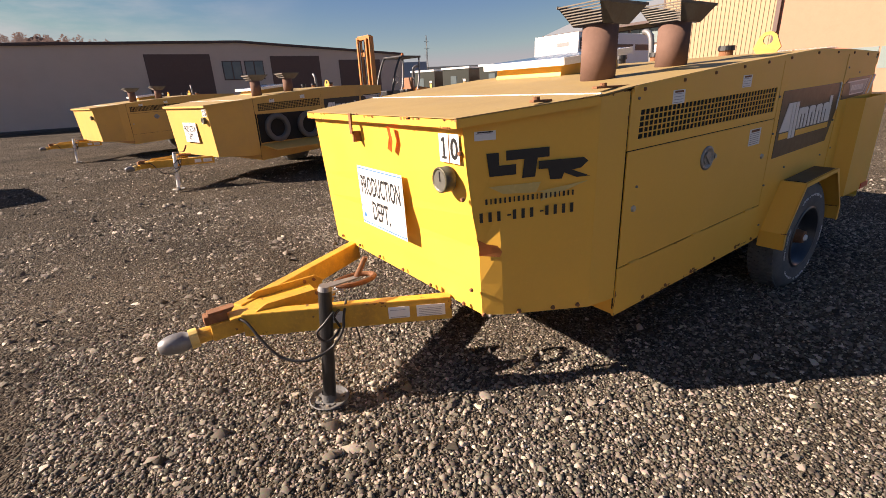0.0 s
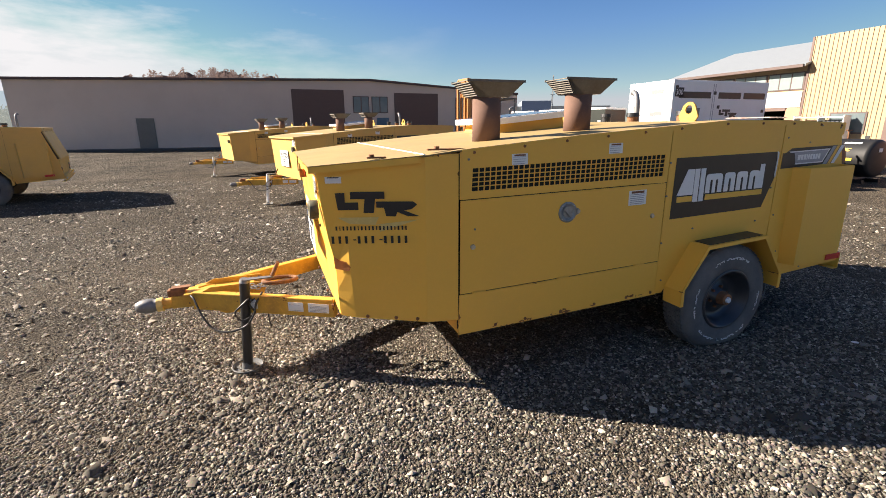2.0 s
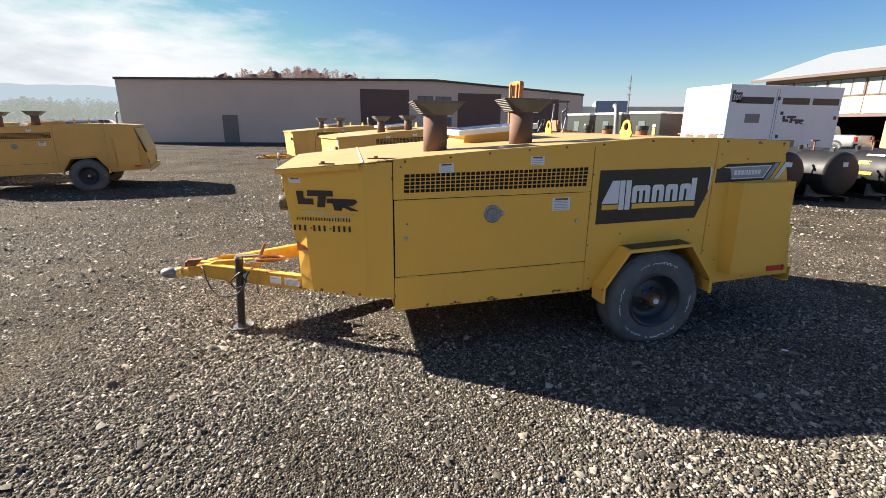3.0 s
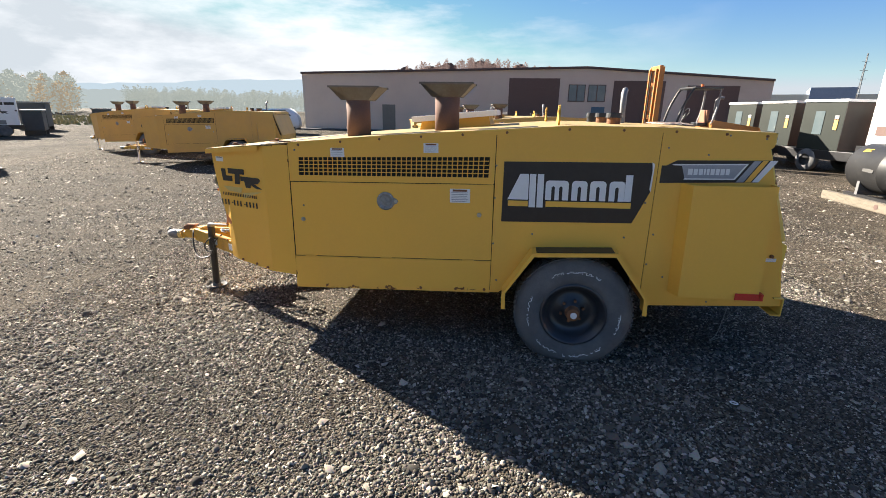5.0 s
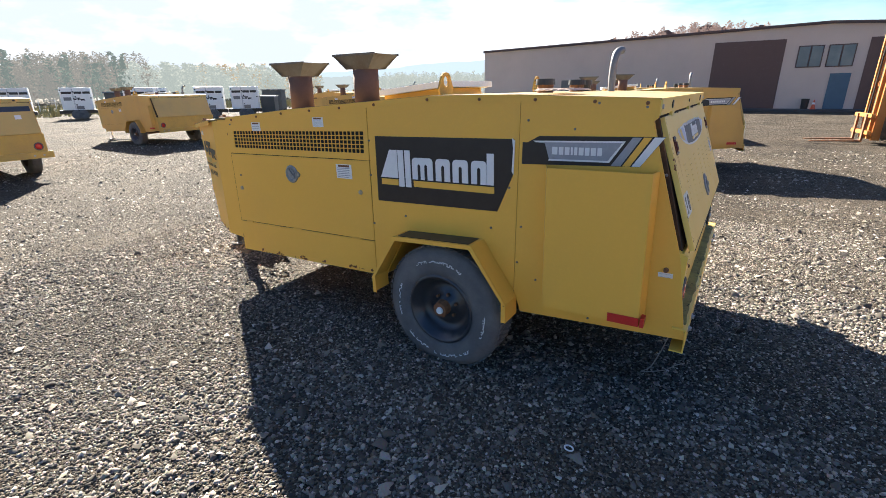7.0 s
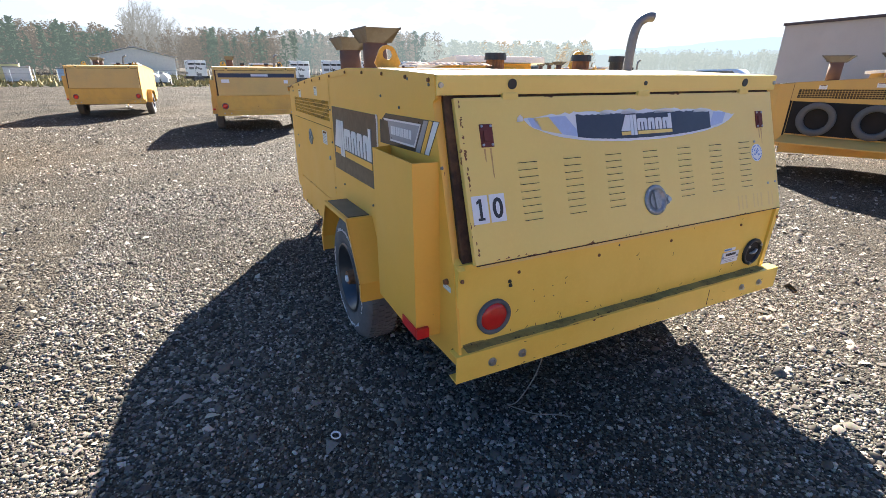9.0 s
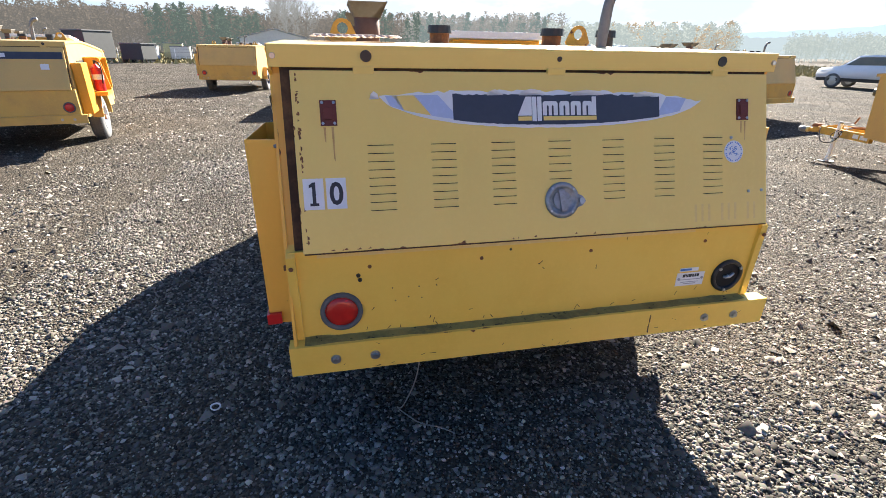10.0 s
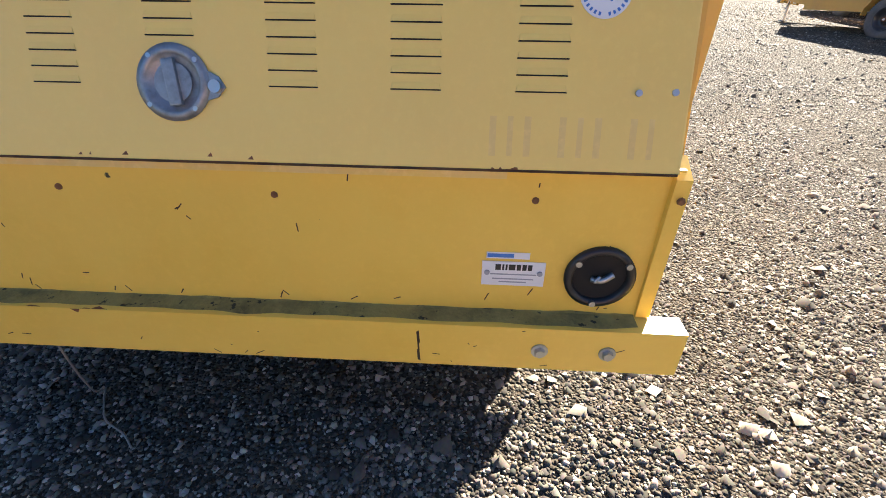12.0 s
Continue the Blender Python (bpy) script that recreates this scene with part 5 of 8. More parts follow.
    part("scratched_paint", bm, mat_chip, low, "dark chips and scratches in the paint")["kind"] = "stuff"
    bm = bmesh.new()
    for k in range(22):
        y, z, ln, a = rnd.uniform(0.05, 1.95), rnd.uniform(0.418, 0.528), rnd.uniform(0.002, 0.013), rnd.gauss(0.2, 0.7)
        mm = plane_pose((1.2874, y, z), (0, math.cos(a), math.sin(a)), (0, -math.sin(a), math.cos(a)))
        v = [bm.verts.new(mm @ Vector(p)) for p in ((-ln, -0.001, 0), (ln, -0.0012, 0), (ln, 0.001, 0), (-ln, 0.0012, 0))]
        bm.faces.new(v)
    mm = plane_pose((1.2875, 1.447, 0.47), (0, 0, 1), (0, -1, 0))
    for dx, w in ((-0.03, 0.004), (0.0, 0.0026), (0.024, 0.004)):
        v = [bm.verts.new(mm @ Vector(p)) for p in ((dx - 0.018, -w, 0), (dx + 0.02, -w * 0.4, 0), (dx + 0.016, w, 0), (dx - 0.015, w * 0.6, 0))]
        bm.faces.new(v)
    part("scratched_paint", bm, mat_chip, bp, "dark chips and scratches in the paint")["kind"] = "stuff"
    # chips along the door edges and a torn round sticker
    bm = bmesh.new()
    for k in range(40):
        z = rnd.uniform(0.9, 1.45)
        m2 = rear_pose(0.075 + rnd.uniform(0, 0.006), z, 0.0006)
        h2, w2 = rnd.uniform(0.002, 0.009), rnd.uniform(0.001, 0.005)
        v = [bm.verts.new(m2 @ Vector(p)) for p in ((-0.003, -h2, 0), (w2, -h2 * 0.4, 0), (w2 * 0.7, h2 * 0.6, 0), (-0.003, h2, 0))]
        bm.faces.new(v)
    for k in range(12):
        y = rnd.uniform(0.08, 1.2)
        m2 = rear_pose(y, 0.895 + rnd.uniform(0, 0.005), 0.0006)
        w2 = rnd.uniform(0.002, 0.009)
        v = [bm.verts.new(m2 @ Vector(p)) for p in ((-w2, -0.003, 0), (w2, -0.003, 0), (w2 * 0.5, rnd.uniform(0.002, 0.006), 0))]
        bm.faces.new(v)
    part("flaked_paint", bm, mat_edge, door, "rust chips along the door edge")["kind"] = "stuff"
    m2 = rear_pose(1.764, 1.172, 0.0006) @ Matrix.Scale(1.3, 4)
    bm = add_cyl(bmesh.new(), (0, 0, 0), (0, 0, 0.0012), 0.034, None, 28)
    bm.transform(m2)
    st = part("round_sticker", bm, WHITE_STICKER, door, "round pale blue and white sticker")
    bm = bmesh.new()
    for k in range(28):
        a0 = 2 * math.pi * k / 28
        m3 = m2 @ Matrix.Rotation(a0, 4, "Z") @ Matrix.Translation((0.0285, 0, 0.0016))
        if k % 7:
            bmesh.ops.create_cube(bm, size=1, matrix=m3 @ Matrix.Diagonal((0.0045, 0.003, 0.0006, 1)))
    for k in range(26):
        a0, rr = rnd.uniform(0, 6.28), rnd.uniform(0, 0.018)
        bmesh.ops.create_cube(bm, size=1, matrix=m2 @ Matrix.Translation((rr * math.cos(a0), rr * math.sin(a0), 0.0016)) @ Matrix.Rotation(a0 * 3, 4, "Z") @ Matrix.Diagonal((0.007, 0.0016, 0.0006, 1)))
    part("print", bm, mat_blue, st)
    for y, z in ((1.836, 1.019), (1.898, 1.021), (1.752, 1.225)):
        m3 = rear_pose(y, z, 0.0)
        part("rivet", cyl(m3 @ Vector((0, 0, 0)), m3 @ Vector((0, 0, 0.004)), 0.006, None, 10), STEEL, door)
    # faded ghost of removed lettering
    bm = bmesh.new()
    for k, (wd, kind) in enumerate(((0.05, 0), (0.04, 1), (0.045, 2), (0.04, 1), (0.045, 2))):
        y = 1.60 + k * 0.062
        m3 = rear_pose(y, 0.945, 0.0004)
        v = [bm.verts.new(m3 @ Vector(p)) for p in ((-0.020, -0.035, 0), (-0.008, -0.035, 0), (-0.008, 0.035, 0), (-0.020, 0.035, 0))]
        bm.faces.new(v)
        if kind != 1:
            v = [bm.verts.new(m3 @ Vector(p)) for p in ((0.012, -0.035, 0), (0.022, -0.035, 0), (0.022, 0.035, 0), (0.012, 0.035, 0))]
            bm.faces.new(v)
    part("ghost_lettering", bm, mat_ghost, door, "ghost of removed lettering")["kind"] = "stuff"


mat_edge = mat("flaking_rust", (0.16, 0.062, 0.026), 0.85, spots=(0.30, 0.13, 0.045), spot_amount=0.9, spot_scale=40)
mat_ghost = mat("unfaded_door_paint", (0.75, 0.52, 0.165), 0.5, spots=(0.78, 0.56, 0.19), spot_amount=0.9, spot_scale=20)
mat_flash = mat("pale_flash", (0.62, 0.46, 0.16), 0.5, spots=(0.55, 0.36, 0.08), spot_scale=14)
mat_ribbon = mat("orange_ribbon", (0.75, 0.13, 0.02), 0.5)
mat_scar = mat("scraped_rust", (0.40, 0.15, 0.04), 0.8, spots=(0.25, 0.08, 0.03), spot_scale=30)
mat_chip = mat("rust_chip", (0.055, 0.03, 0.015), 0.8, spots=(0.02, 0.014, 0.01), spot_scale=50)

heater = heater_trailer(True, "yellow trailer-mounted heater with twin stacks, standing on gravel", "10", sign=True)
# ---- the yard ----
def ground_material():
    m = bpy.data.materials.new("gravel_ground")
    m.use_nodes = True
    n, l = m.node_tree.nodes, m.node_tree.links
    b = n["Principled BSDF"]
    b.inputs["Roughness"].default_value = 0.92
    b.inputs["Specular IOR Level"].default_value = 0.10
    b.inputs["Diffuse Roughness"].default_value = 0.35
    tc = n.new("ShaderNodeTexCoord")
    big = n.new("ShaderNodeTexNoise")
    big.inputs["Scale"].default_value, big.inputs["Detail"].default_value, big.inputs["Roughness"].default_value = 0.55, 10, 0.68
    mid = n.new("ShaderNodeTexNoise")
    mid.inputs["Scale"].default_value, mid.inputs["Detail"].default_value = 6, 8
    vor = n.new("ShaderNodeTexVoronoi")
    vor.inputs["Scale"].default_value = 84
    vor2 = n.new("ShaderNodeTexVoronoi")
    vor2.inputs["Scale"].default_value = 34
    for t in (big, mid, vor, vor2):
        l.new(tc.outputs["Object"], t.inputs["Vector"])
    sep = n.new("ShaderNodeSeparateColor")
    l.new(vor.outputs["Color"], sep.inputs["Color"])
    stone = n.new("ShaderNodeValToRGB")
    e = stone.color_ramp.elements
    e[0].position, e[0].color = 0.0, (0.045, 0.038, 0.031, 1)
    e[1].position, e[1].color = 1.0, (0.400, 0.349, 0.279, 1)
    x = stone.color_ramp.elements.new(0.45)
    x.color = (0.125, 0.108, 0.086, 1)
    x = stone.color_ramp.elements.new(0.8)
    x.color = (0.225, 0.195, 0.153, 1)
    l.new(sep.outputs["Red"], stone.inputs["Fac"])
    dirt = n.new("ShaderNodeMix")
    dirt.data_type = "RGBA"
    dirt.inputs["B"].default_value = (0.125, 0.102, 0.077, 1)
    dr = n.new("ShaderNodeMapRange")
    dr.inputs["From Min"].default_value, dr.inputs["From Max"].default_value, dr.inputs["To Max"].default_value = 0.40, 0.72, 0.85
    l.new(mid.outputs["Fac"], dr.inputs["Value"])
    l.new(dr.outputs["Result"], dirt.inputs["Factor"])
    l.new(stone.outputs["Color"], dirt.inputs["A"])
    tone = n.new("ShaderNodeMix")
    tone.data_type, tone.blend_type = "RGBA", "MULTIPLY"
    tr = n.new("ShaderNodeValToRGB")
    tr.color_ramp.elements[0].position, tr.color_ramp.elements[0].color = 0.34, (0.36, 0.353, 0.345, 1)
    tr.color_ramp.elements[1].position, tr.color_ramp.elements[1].color = 0.68, (0.84, 0.81, 0.77, 1)
    l.new(big.outputs["Fac"], tr.inputs["Fac"])
    tone.inputs["Factor"].default_value = 1.0
    l.new(dirt.outputs["Result"], tone.inputs["A"])
    l.new(tr.outputs["Color"], tone.inputs["B"])
    l.new(tone.outputs["Result"], b.inputs["Base Color"])
    add = n.new("ShaderNodeMath")
    l.new(vor.outputs["Distance"], add.inputs[0])
    l.new(vor2.outputs["Distance"], add.inputs[1])
    bump = n.new("ShaderNodeBump")
    bump.invert = True
    bump.inputs["Strength"].default_value, bump.inputs["Distance"].default_value = 1.0, 0.022
    l.new(add.outputs["Value"], bump.inputs["Height"])
    l.new(bump.outputs["Normal"], b.inputs["Normal"])
    return m


GRAVEL = ground_material()
bm = bmesh.new()
ring = [0.0, 4, 8, 14, 24, 40, 70, 130, 300, 900, 3000]
rows = []
for r in ring[1:]:
    rows.append([bm.verts.new((r * math.cos(a * math.pi / 24), r * math.sin(a * math.pi / 24), 0.0)) for a in range(48)])
bm.faces.new(rows[0])
for a, b in zip(rows, rows[1:]):
    for k in range(48):
        bm.faces.new((a[k], b[k], b[(k + 1) % 48], a[(k + 1) % 48]))
bmesh.ops.recalc_face_normals(bm, faces=bm.faces[:])
for v in bm.verts:
    v.co.z = 0.0
ground = tagged(link("ground", bm, GRAVEL), "grey crushed-stone gravel yard with darker packed patches", "ground", kind="structure")

WALL = mat("tan_block_wall", (0.54, 0.445, 0.375), 0.85, spots=(0.46, 0.38, 0.32), spot_amount=0.5, spot_scale=0.6, bump=0.1, bump_scale=20)
BROWN_DOOR = mat("dark_brown_door", (0.105, 0.062, 0.052), 0.6, spots=(0.085, 0.05, 0.043))
TRIM = mat("dark_brown_trim", (0.075, 0.045, 0.04), 0.6)
GLASS_DARK = mat("window_glass", (0.10, 0.13, 0.14), 0.08, spots=(0.2, 0.22, 0.22), spot_scale=1.2)
mat_pane = mat("pale_window_glass", (0.20, 0.25, 0.245), 0.12, spots=(0.16, 0.20, 0.20))
DOOR_BLUE = mat("blue_door_paint", (0.05, 0.11, 0.16), 0.5)
BEIGE_METAL = mat("beige_sheet_metal", (0.34, 0.235, 0.13), 0.6, spots=(0.29, 0.20, 0.11))
ROOF_METAL = mat("pale_metal_roof", (0.22, 0.24, 0.26), 0.55, 0.1, spots=(0.18, 0.20, 0.22))

sh = thing("workshop_building", "long tan block workshop with brown roller doors and a low roof", "building")
YB = 36.0
roofline = [(-18.6, 4.66), (4.75, 5.16), (18.0, 4.34)]
bm = prism([(-18.5, -0.1), (18.0, -0.1), (18.0, 4.25), (4.75, 5.09), (-18.55, 4.58)], "y", YB, YB + 22)
wall = part("wall", bm, WALL, sh, "tan painted block wall")
part("eaves_trim", prism(roofline + [(x, z - 0.16) for x, z in roofline[::-1]], "y", YB - 0.15, YB + 22.1), TRIM, sh, "dark brown eaves trim")


def roller_door(x0, x1, top):
    d = part("roller_door", box(x0, x1, YB - 0.04, YB + 0.02, 0.0, top), BROWN_DOOR, sh, "dark brown roller door")
    bm = bmesh.new()
    for k in range(12):
        z = 0.2 + k * (top - 0.2) / 12
        add_box(bm, x0 + 0.05, x1 - 0.05, YB - 0.055, YB - 0.04, z, z + 0.02)
    part("slat_ribs", bm, BROWN_DOOR, d)
    return d


for x0, x1, top in ((-1.21, 2.71, 4.28), (6.76, 10.5, 4.14), (12.1, 15.75, 3.84)):
    roller_door(x0, x1, top)


def shed_window(x0, x1, z0, z1):
    w = part("window", box(x0 - 0.06, x1 + 0.06, YB - 0.03, YB + 0.03, z0 - 0.06, z1 + 0.06), TRIM, sh)
    mid = (x0 + x1) / 2
    for a, b in ((x0, mid - 0.04), (mid + 0.04, x1)):
        part("pane", box(a, b, YB - 0.045, YB - 0.03, z0, z1), GLASS_DARK, w)


shed_window(3.46, 4.62, 2.63, 3.78)
shed_window(4.95, 6.15, 2.63, 3.78)
part("door", box(5.25, 6.25, YB - 0.04, YB + 0.02, 0.0, 2.2), DOOR_BLUE, sh, "blue steel door")
part("door", box(-11.6, -10.5, YB - 0.04, YB + 0.02, 0.0, 2.15), mat("grey_green_door", (0.15, 0.14, 0.12), 0.5), sh, "grey-green steel door")
# ---- the other heater trailers: the same yellow, more weathered ----
YELLOW = mat("weathered_yellow_paint", (0.62, 0.370, 0.090), 0.50, spots=(0.50, 0.31, 0.10), spot_amount=0.7, spot_scale=1.6,
             grain=0.02, bump=0.06, bump_scale=6, fine=(0.14, 0.06, 0.02), fine_cut=0.73, fine_scale=9)
YELLOW_REAR = mat("dull_rear_paint", (0.60, 0.41, 0.13), 0.5, spots=(0.48, 0.34, 0.13), spot_amount=0.7, spot_scale=2.0, grain=0.02)
YELLOW_LOW = mat("dull_lower_paint", (0.60, 0.39, 0.09), 0.5, spots=(0.44, 0.29, 0.09), spot_amount=0.8, spot_scale=2.4, grain=0.02,
                 fine=(0.12, 0.07, 0.03), fine_cut=0.70, fine_scale=12)
SILVER_RIM = mat("white_spoke_rim", (0.62, 0.62, 0.62), 0.4, 0.3)
hose_trailer = heater_trailer(False, "yellow heater trailer with its side door folded down", "15", sign=True, hoses=True, rim=SILVER_RIM, tall=False)
# flat near-black sheet and discs stand in for the shaded bay and ducts
bay = part("hose_bay", box(-1.95, -0.585, -0.006, -0.001, 0.66, 1.14), DARK, hose_trailer, "near-black sheet for the shaded open hose bay")
for x in (-1.60, -0.93):
    bm = bmesh.new()
    add_lathe(bm, [(0.24, -0.012), (0.245, 0.05), (0.235, 0.065), (0.17, 0.065), (0.155, 0.045), (0.15, -0.01)], (x, -0.006, 0.895), (0, -1, 0), 32)
    bmesh.ops.recalc_face_normals(bm, faces=bm.faces[:])
    dr = part("hose_drum", bm, mat("grey_duct_rubber", (0.10, 0.098, 0.095), 0.8), bay, "grey round duct outlet", smooth=True)
    part("duct_opening", cyl((x, -0.007, 0.895), (x, -0.012, 0.895), 0.152, None, 28), DARK, dr)
bm = prism([(-0.50, 0.555), (-0.004, 0.625), (-0.004, 0.64), (-0.50, 0.57)], "x", -1.96, -0.56)
part("drop_door", bm, YELLOW, hose_trailer, "folded-down yellow side door")
hose_trailer.matrix_basis = pose(0.17, 7.95, 0, 0, 0, 16.5)
hose_trailer["group"] = "heater trailers in the yard"

plain_trailer = heater_trailer(False, "plain yellow heater trailer parked on the gravel", rim=RIM_BLACK, tall=False, logo=False)
plain_trailer.matrix_basis = pose(-8.41, 9.63, 0, 0, 0, 14)
for x, y, a in ((-1.49, 14.5, 17), (-13.4, 12.1, -5), (-15.6, 5.65, 3), (-17.15, -4.4, -3), (-11.7, -0.42, -2)):
    banded = copy_thing(plain_trailer, pose(x, y, 0, 0, 0, a))


def rear_band(root):
    """A dark maker's band across the upper engine door, with a pale block in it."""
    def strip(y0, y1, z0, z1, off, material, nm, parent, label=""):
        m = rear_pose((y0 + y1) / 2, (z0 + z1) / 2, off)
        w, h = (y1 - y0) / 2, (z1 - z0) / 2
        bm = prism([(-w, -h), (w, -h), (w, h), (-w, h)], "z", 0, 0.0015)
        bm.transform(m)
        return part(nm, bm, material, parent, label)
    b = strip(0.10, 1.90, 1.300, 1.400, 0.002, NAVY, "rear_band", root, "dark vinyl band across the engine door")
    strip(0.85, 1.25, 1.325, 1.380, 0.0036, WHITE_STICKER, "mark_block", b)
    strip(0.16, 0.34, 1.18, 1.26, 0.002, WHITE_STICKER, "sticker", root, "worn white sticker")
    strip(1.62, 1.72, 1.16, 1.24, 0.002, WHITE_STICKER, "sticker", root, "worn white sticker")


rear_band(banded)

# trailer with an open side bay and an extinguisher
bay_trailer = heater_trailer(False, "bright yellow heater trailer with an open equipment bay", rim=SILVER_RIM, tall=False, logo=False)
bay_trailer.matrix_basis = pose(-6.17, -5.79, 0, 0, 0, 14)
rear_band(bay_trailer)
BRIGHT = mat("bright_orange_yellow_paint", (0.66, 0.30, 0.012), 0.42, spots=(0.58, 0.27, 0.02))
part("side_locker", box(0.62, 1.06, W, W + 0.13, 0.52, 1.25, 0.008), BRIGHT, bay_trailer, "orange-yellow side locker")
fr = part("bay_frame", box(0.06, 0.56, W, W + 0.30, 0.74, 0.80, 0.006), BRIGHT, bay_trailer, "orange-yellow equipment shelf")
part("bay_side", prism([(W, 0.80), (W + 0.30, 0.80), (W + 0.22, 1.30), (W, 1.30)], "x", 0.04, 0.07), BRIGHT, fr)
part("bay_top", box(-0.40, 0.07, W, W + 0.20, 1.27, 1.31, 0.006), BRIGHT, fr)
part("bay_back", box(-0.40, -0.36, W, W + 0.26, 0.80, 1.30, 0.006), BRIGHT, fr)
# near-black sheet in place of the bay's shaded inside
part("open_bay", box(-0.36, 0.58, W - 0.01, W + 0.006, 0.80, 1.27), DARK, bay_trailer)
ex_y = W + 0.19
bm = bmesh.new()
add_cyl(bm, (0.36, ex_y, 0.80), (0.36, ex_y, 1.16), 0.078, None, 20)
add_cyl(bm, (0.36, ex_y, 1.16), (0.36, ex_y, 1.22), 0.06, 0.02, 16)
ex = part("extinguisher", bm, RED_TAPE, bay_trailer, "red fire extinguisher with a white label")
part("extinguisher_label", cyl((0.36, ex_y, 0.98), (0.36, ex_y, 1.06), 0.0795, None, 20), WHITE_STICKER, ex)
part("valve", cyl((0.36, ex_y, 1.22), (0.36, ex_y, 1.27), 0.018, None, 10), BLACK, ex)
tube("hose", [(0.36, ex_y, 1.25), (0.40, ex_y + 0.06, 1.23), (0.44, ex_y + 0.08, 1.10), (0.43, ex_y + 0.06, 0.92)], 0.010, BLACK, ex)
far_bay = copy_thing(bay_trailer, pose(-12.0, -8.5, 0, 0, 0, 14))

# ---- forklift ----
fk = thing("forklift", "orange rough-terrain forklift with a tall mast and open cab", "forklift", at=(0, 0, 0))
def fpart(nm, bm, m, parent=None, label="", smooth=False):
    return part(nm, bm, m, parent or fk, label, smooth)
# built facing -x, with the front axle at the origin
for y in (-0.78, 0.78):
    s = -1 if y < 0 else 1
    bm = bmesh.new()
    add_lathe(bm, [(0.30, 0), (0.52, 0.0), (0.60, 0.06), (0.60, 0.34), (0.52, 0.40), (0.31, 0.38), (0.30, 0)], (0, y - s * 0.2, 0.60), (0, s, 0), 36)
    bmesh.ops.recalc_face_normals(bm, faces=bm.faces[:])
    wh = fpart("front_wheel", bm, RUBBER, None, "large lugged drive tyre", True)
    for k in range(18):
        a = 2 * math.pi * k / 18
        bm = bmesh.new()
        m = Matrix.Translation((0, y, 0.60)) @ Matrix.Rotation(-a, 4, "Y") @ Matrix.Translation((0.61, 0, 0)) @ Matrix.Rotation(0.5, 4, "X")
        bmesh.ops.create_cube(bm, size=1, matrix=m @ Matrix.Diagonal((0.05, 0.42, 0.06, 1)))
        fpart("tyre_lug", bm, RUBBER, wh)
    bm = bmesh.new()
    add_lathe(bm, [(0.30, 0.36), (0.29, 0.30), (0.16, 0.28), (0.14, 0.36), (0.0001, 0.37)], (0, y - s * 0.2, 0.60), (0, s, 0), 28)
    fpart("rim", bm, ORANGE, wh, "", True)
    bm = bmesh.new()
    add_lathe(bm, [(0.20, 0), (0.36, 0.0), (0.40, 0.05), (0.40, 0.22), (0.36, 0.26), (0.21, 0.25), (0.20, 0)], (2.25, y * 0.92 - s * 0.13, 0.40), (0, s, 0), 30)
    bmesh.ops.recalc_face_normals(bm, faces=bm.faces[:])
    wr = fpart("rear_wheel", bm, RUBBER, None, "small steering tyre", True)
    bm = bmesh.new()
    add_lathe(bm, [(0.20, 0.24), (0.19, 0.18), (0.08, 0.17), (0.0001, 0.22)], (2.25, y * 0.92 - s * 0.13, 0.40), (0, s, 0), 24)
    fpart("rim", bm, ORANGE, wr, "", True)
fpart("chassis", box(-0.35, 2.6, -0.42, 0.42, 0.45, 0.85, 0.03), BLACK)
hood = fpart("engine_hood", prism([(1.15, 0.75), (2.85, 0.70), (2.95, 0.95), (2.80, 1.28), (1.20, 1.50), (1.10, 1.40)], "y", -0.55, 0.55), ORANGE, None, "orange engine hood")
fpart("counterweight", box(2.45, 3.0, -0.7, 0.7, 0.50, 0.98, 0.06), ORANGE)
fpart("hood_lettering", box(1.55, 2.35, -0.556, -0.55, 1.05, 1.17), BLACK, hood)
for y in (-0.5, 0.5):
    fpart("front_fender", prism([(-0.55, 1.22), (0.55, 1.24), (0.85, 0.9), (0.78, 0.88), (0.52, 1.18), (-0.55, 1.16)], "y", y - 0.32, y + 0.32), BLACK)
    tube("cab_post", [(-0.15, y, 1.2), (0.02, y, 1.9), (0.30, y, 2.5), (0.42, y, 2.56)], 0.04, BLACK, fk)
    tube("cab_post", [(1.10, y, 1.35), (1.22, y, 1.9), (1.25, y, 2.45), (1.22, y, 2.56)], 0.035, GREY_STEEL, fk)
roof = fpart("cab_roof", box(0.32, 1.30, -0.56, 0.56, 2.54, 2.61, 0.02), BLACK, None, "flat black cab roof")
fpart("beacon", cyl((0.85, 0, 2.61), (0.85, 0, 2.72), 0.06, 0.05, 16), mat("orange_beacon", (0.8, 0.16, 0.02), 0.3), roof, "orange warning beacon")
seat = fpart("seat", box(0.75, 1.1, -0.25, 0.25, 1.30, 1.42, 0.04), BLACK)
bm = box(1.02, 1.14, -0.24, 0.24, 1.40, 1.85, 0.05)
fpart("seat_back", bm, mat("worn_brown_seat", (0.28, 0.13, 0.07), 0.8), seat, "worn brown seat back")
bm = bmesh.new()
for k in range(16):
    a, b = 2 * math.pi * k / 16, 2 * math.pi * (k + 1) / 16
    add_cyl(bm, (0.42 + 0.07 * math.sin(a), 0.19 * math.cos(a), 1.72 + 0.17 * math.sin(a)), (0.42 + 0.07 * math.sin(b), 0.19 * math.cos(b), 1.72 + 0.17 * math.sin(b)), 0.014, None, 6)
fpart("steering_wheel", bm, BLACK)
tube("steering_column", [(0.2, 0, 1.25), (0.32, 0, 1.5), (0.42, 0, 1.72)], 0.025, BLACK, fk)
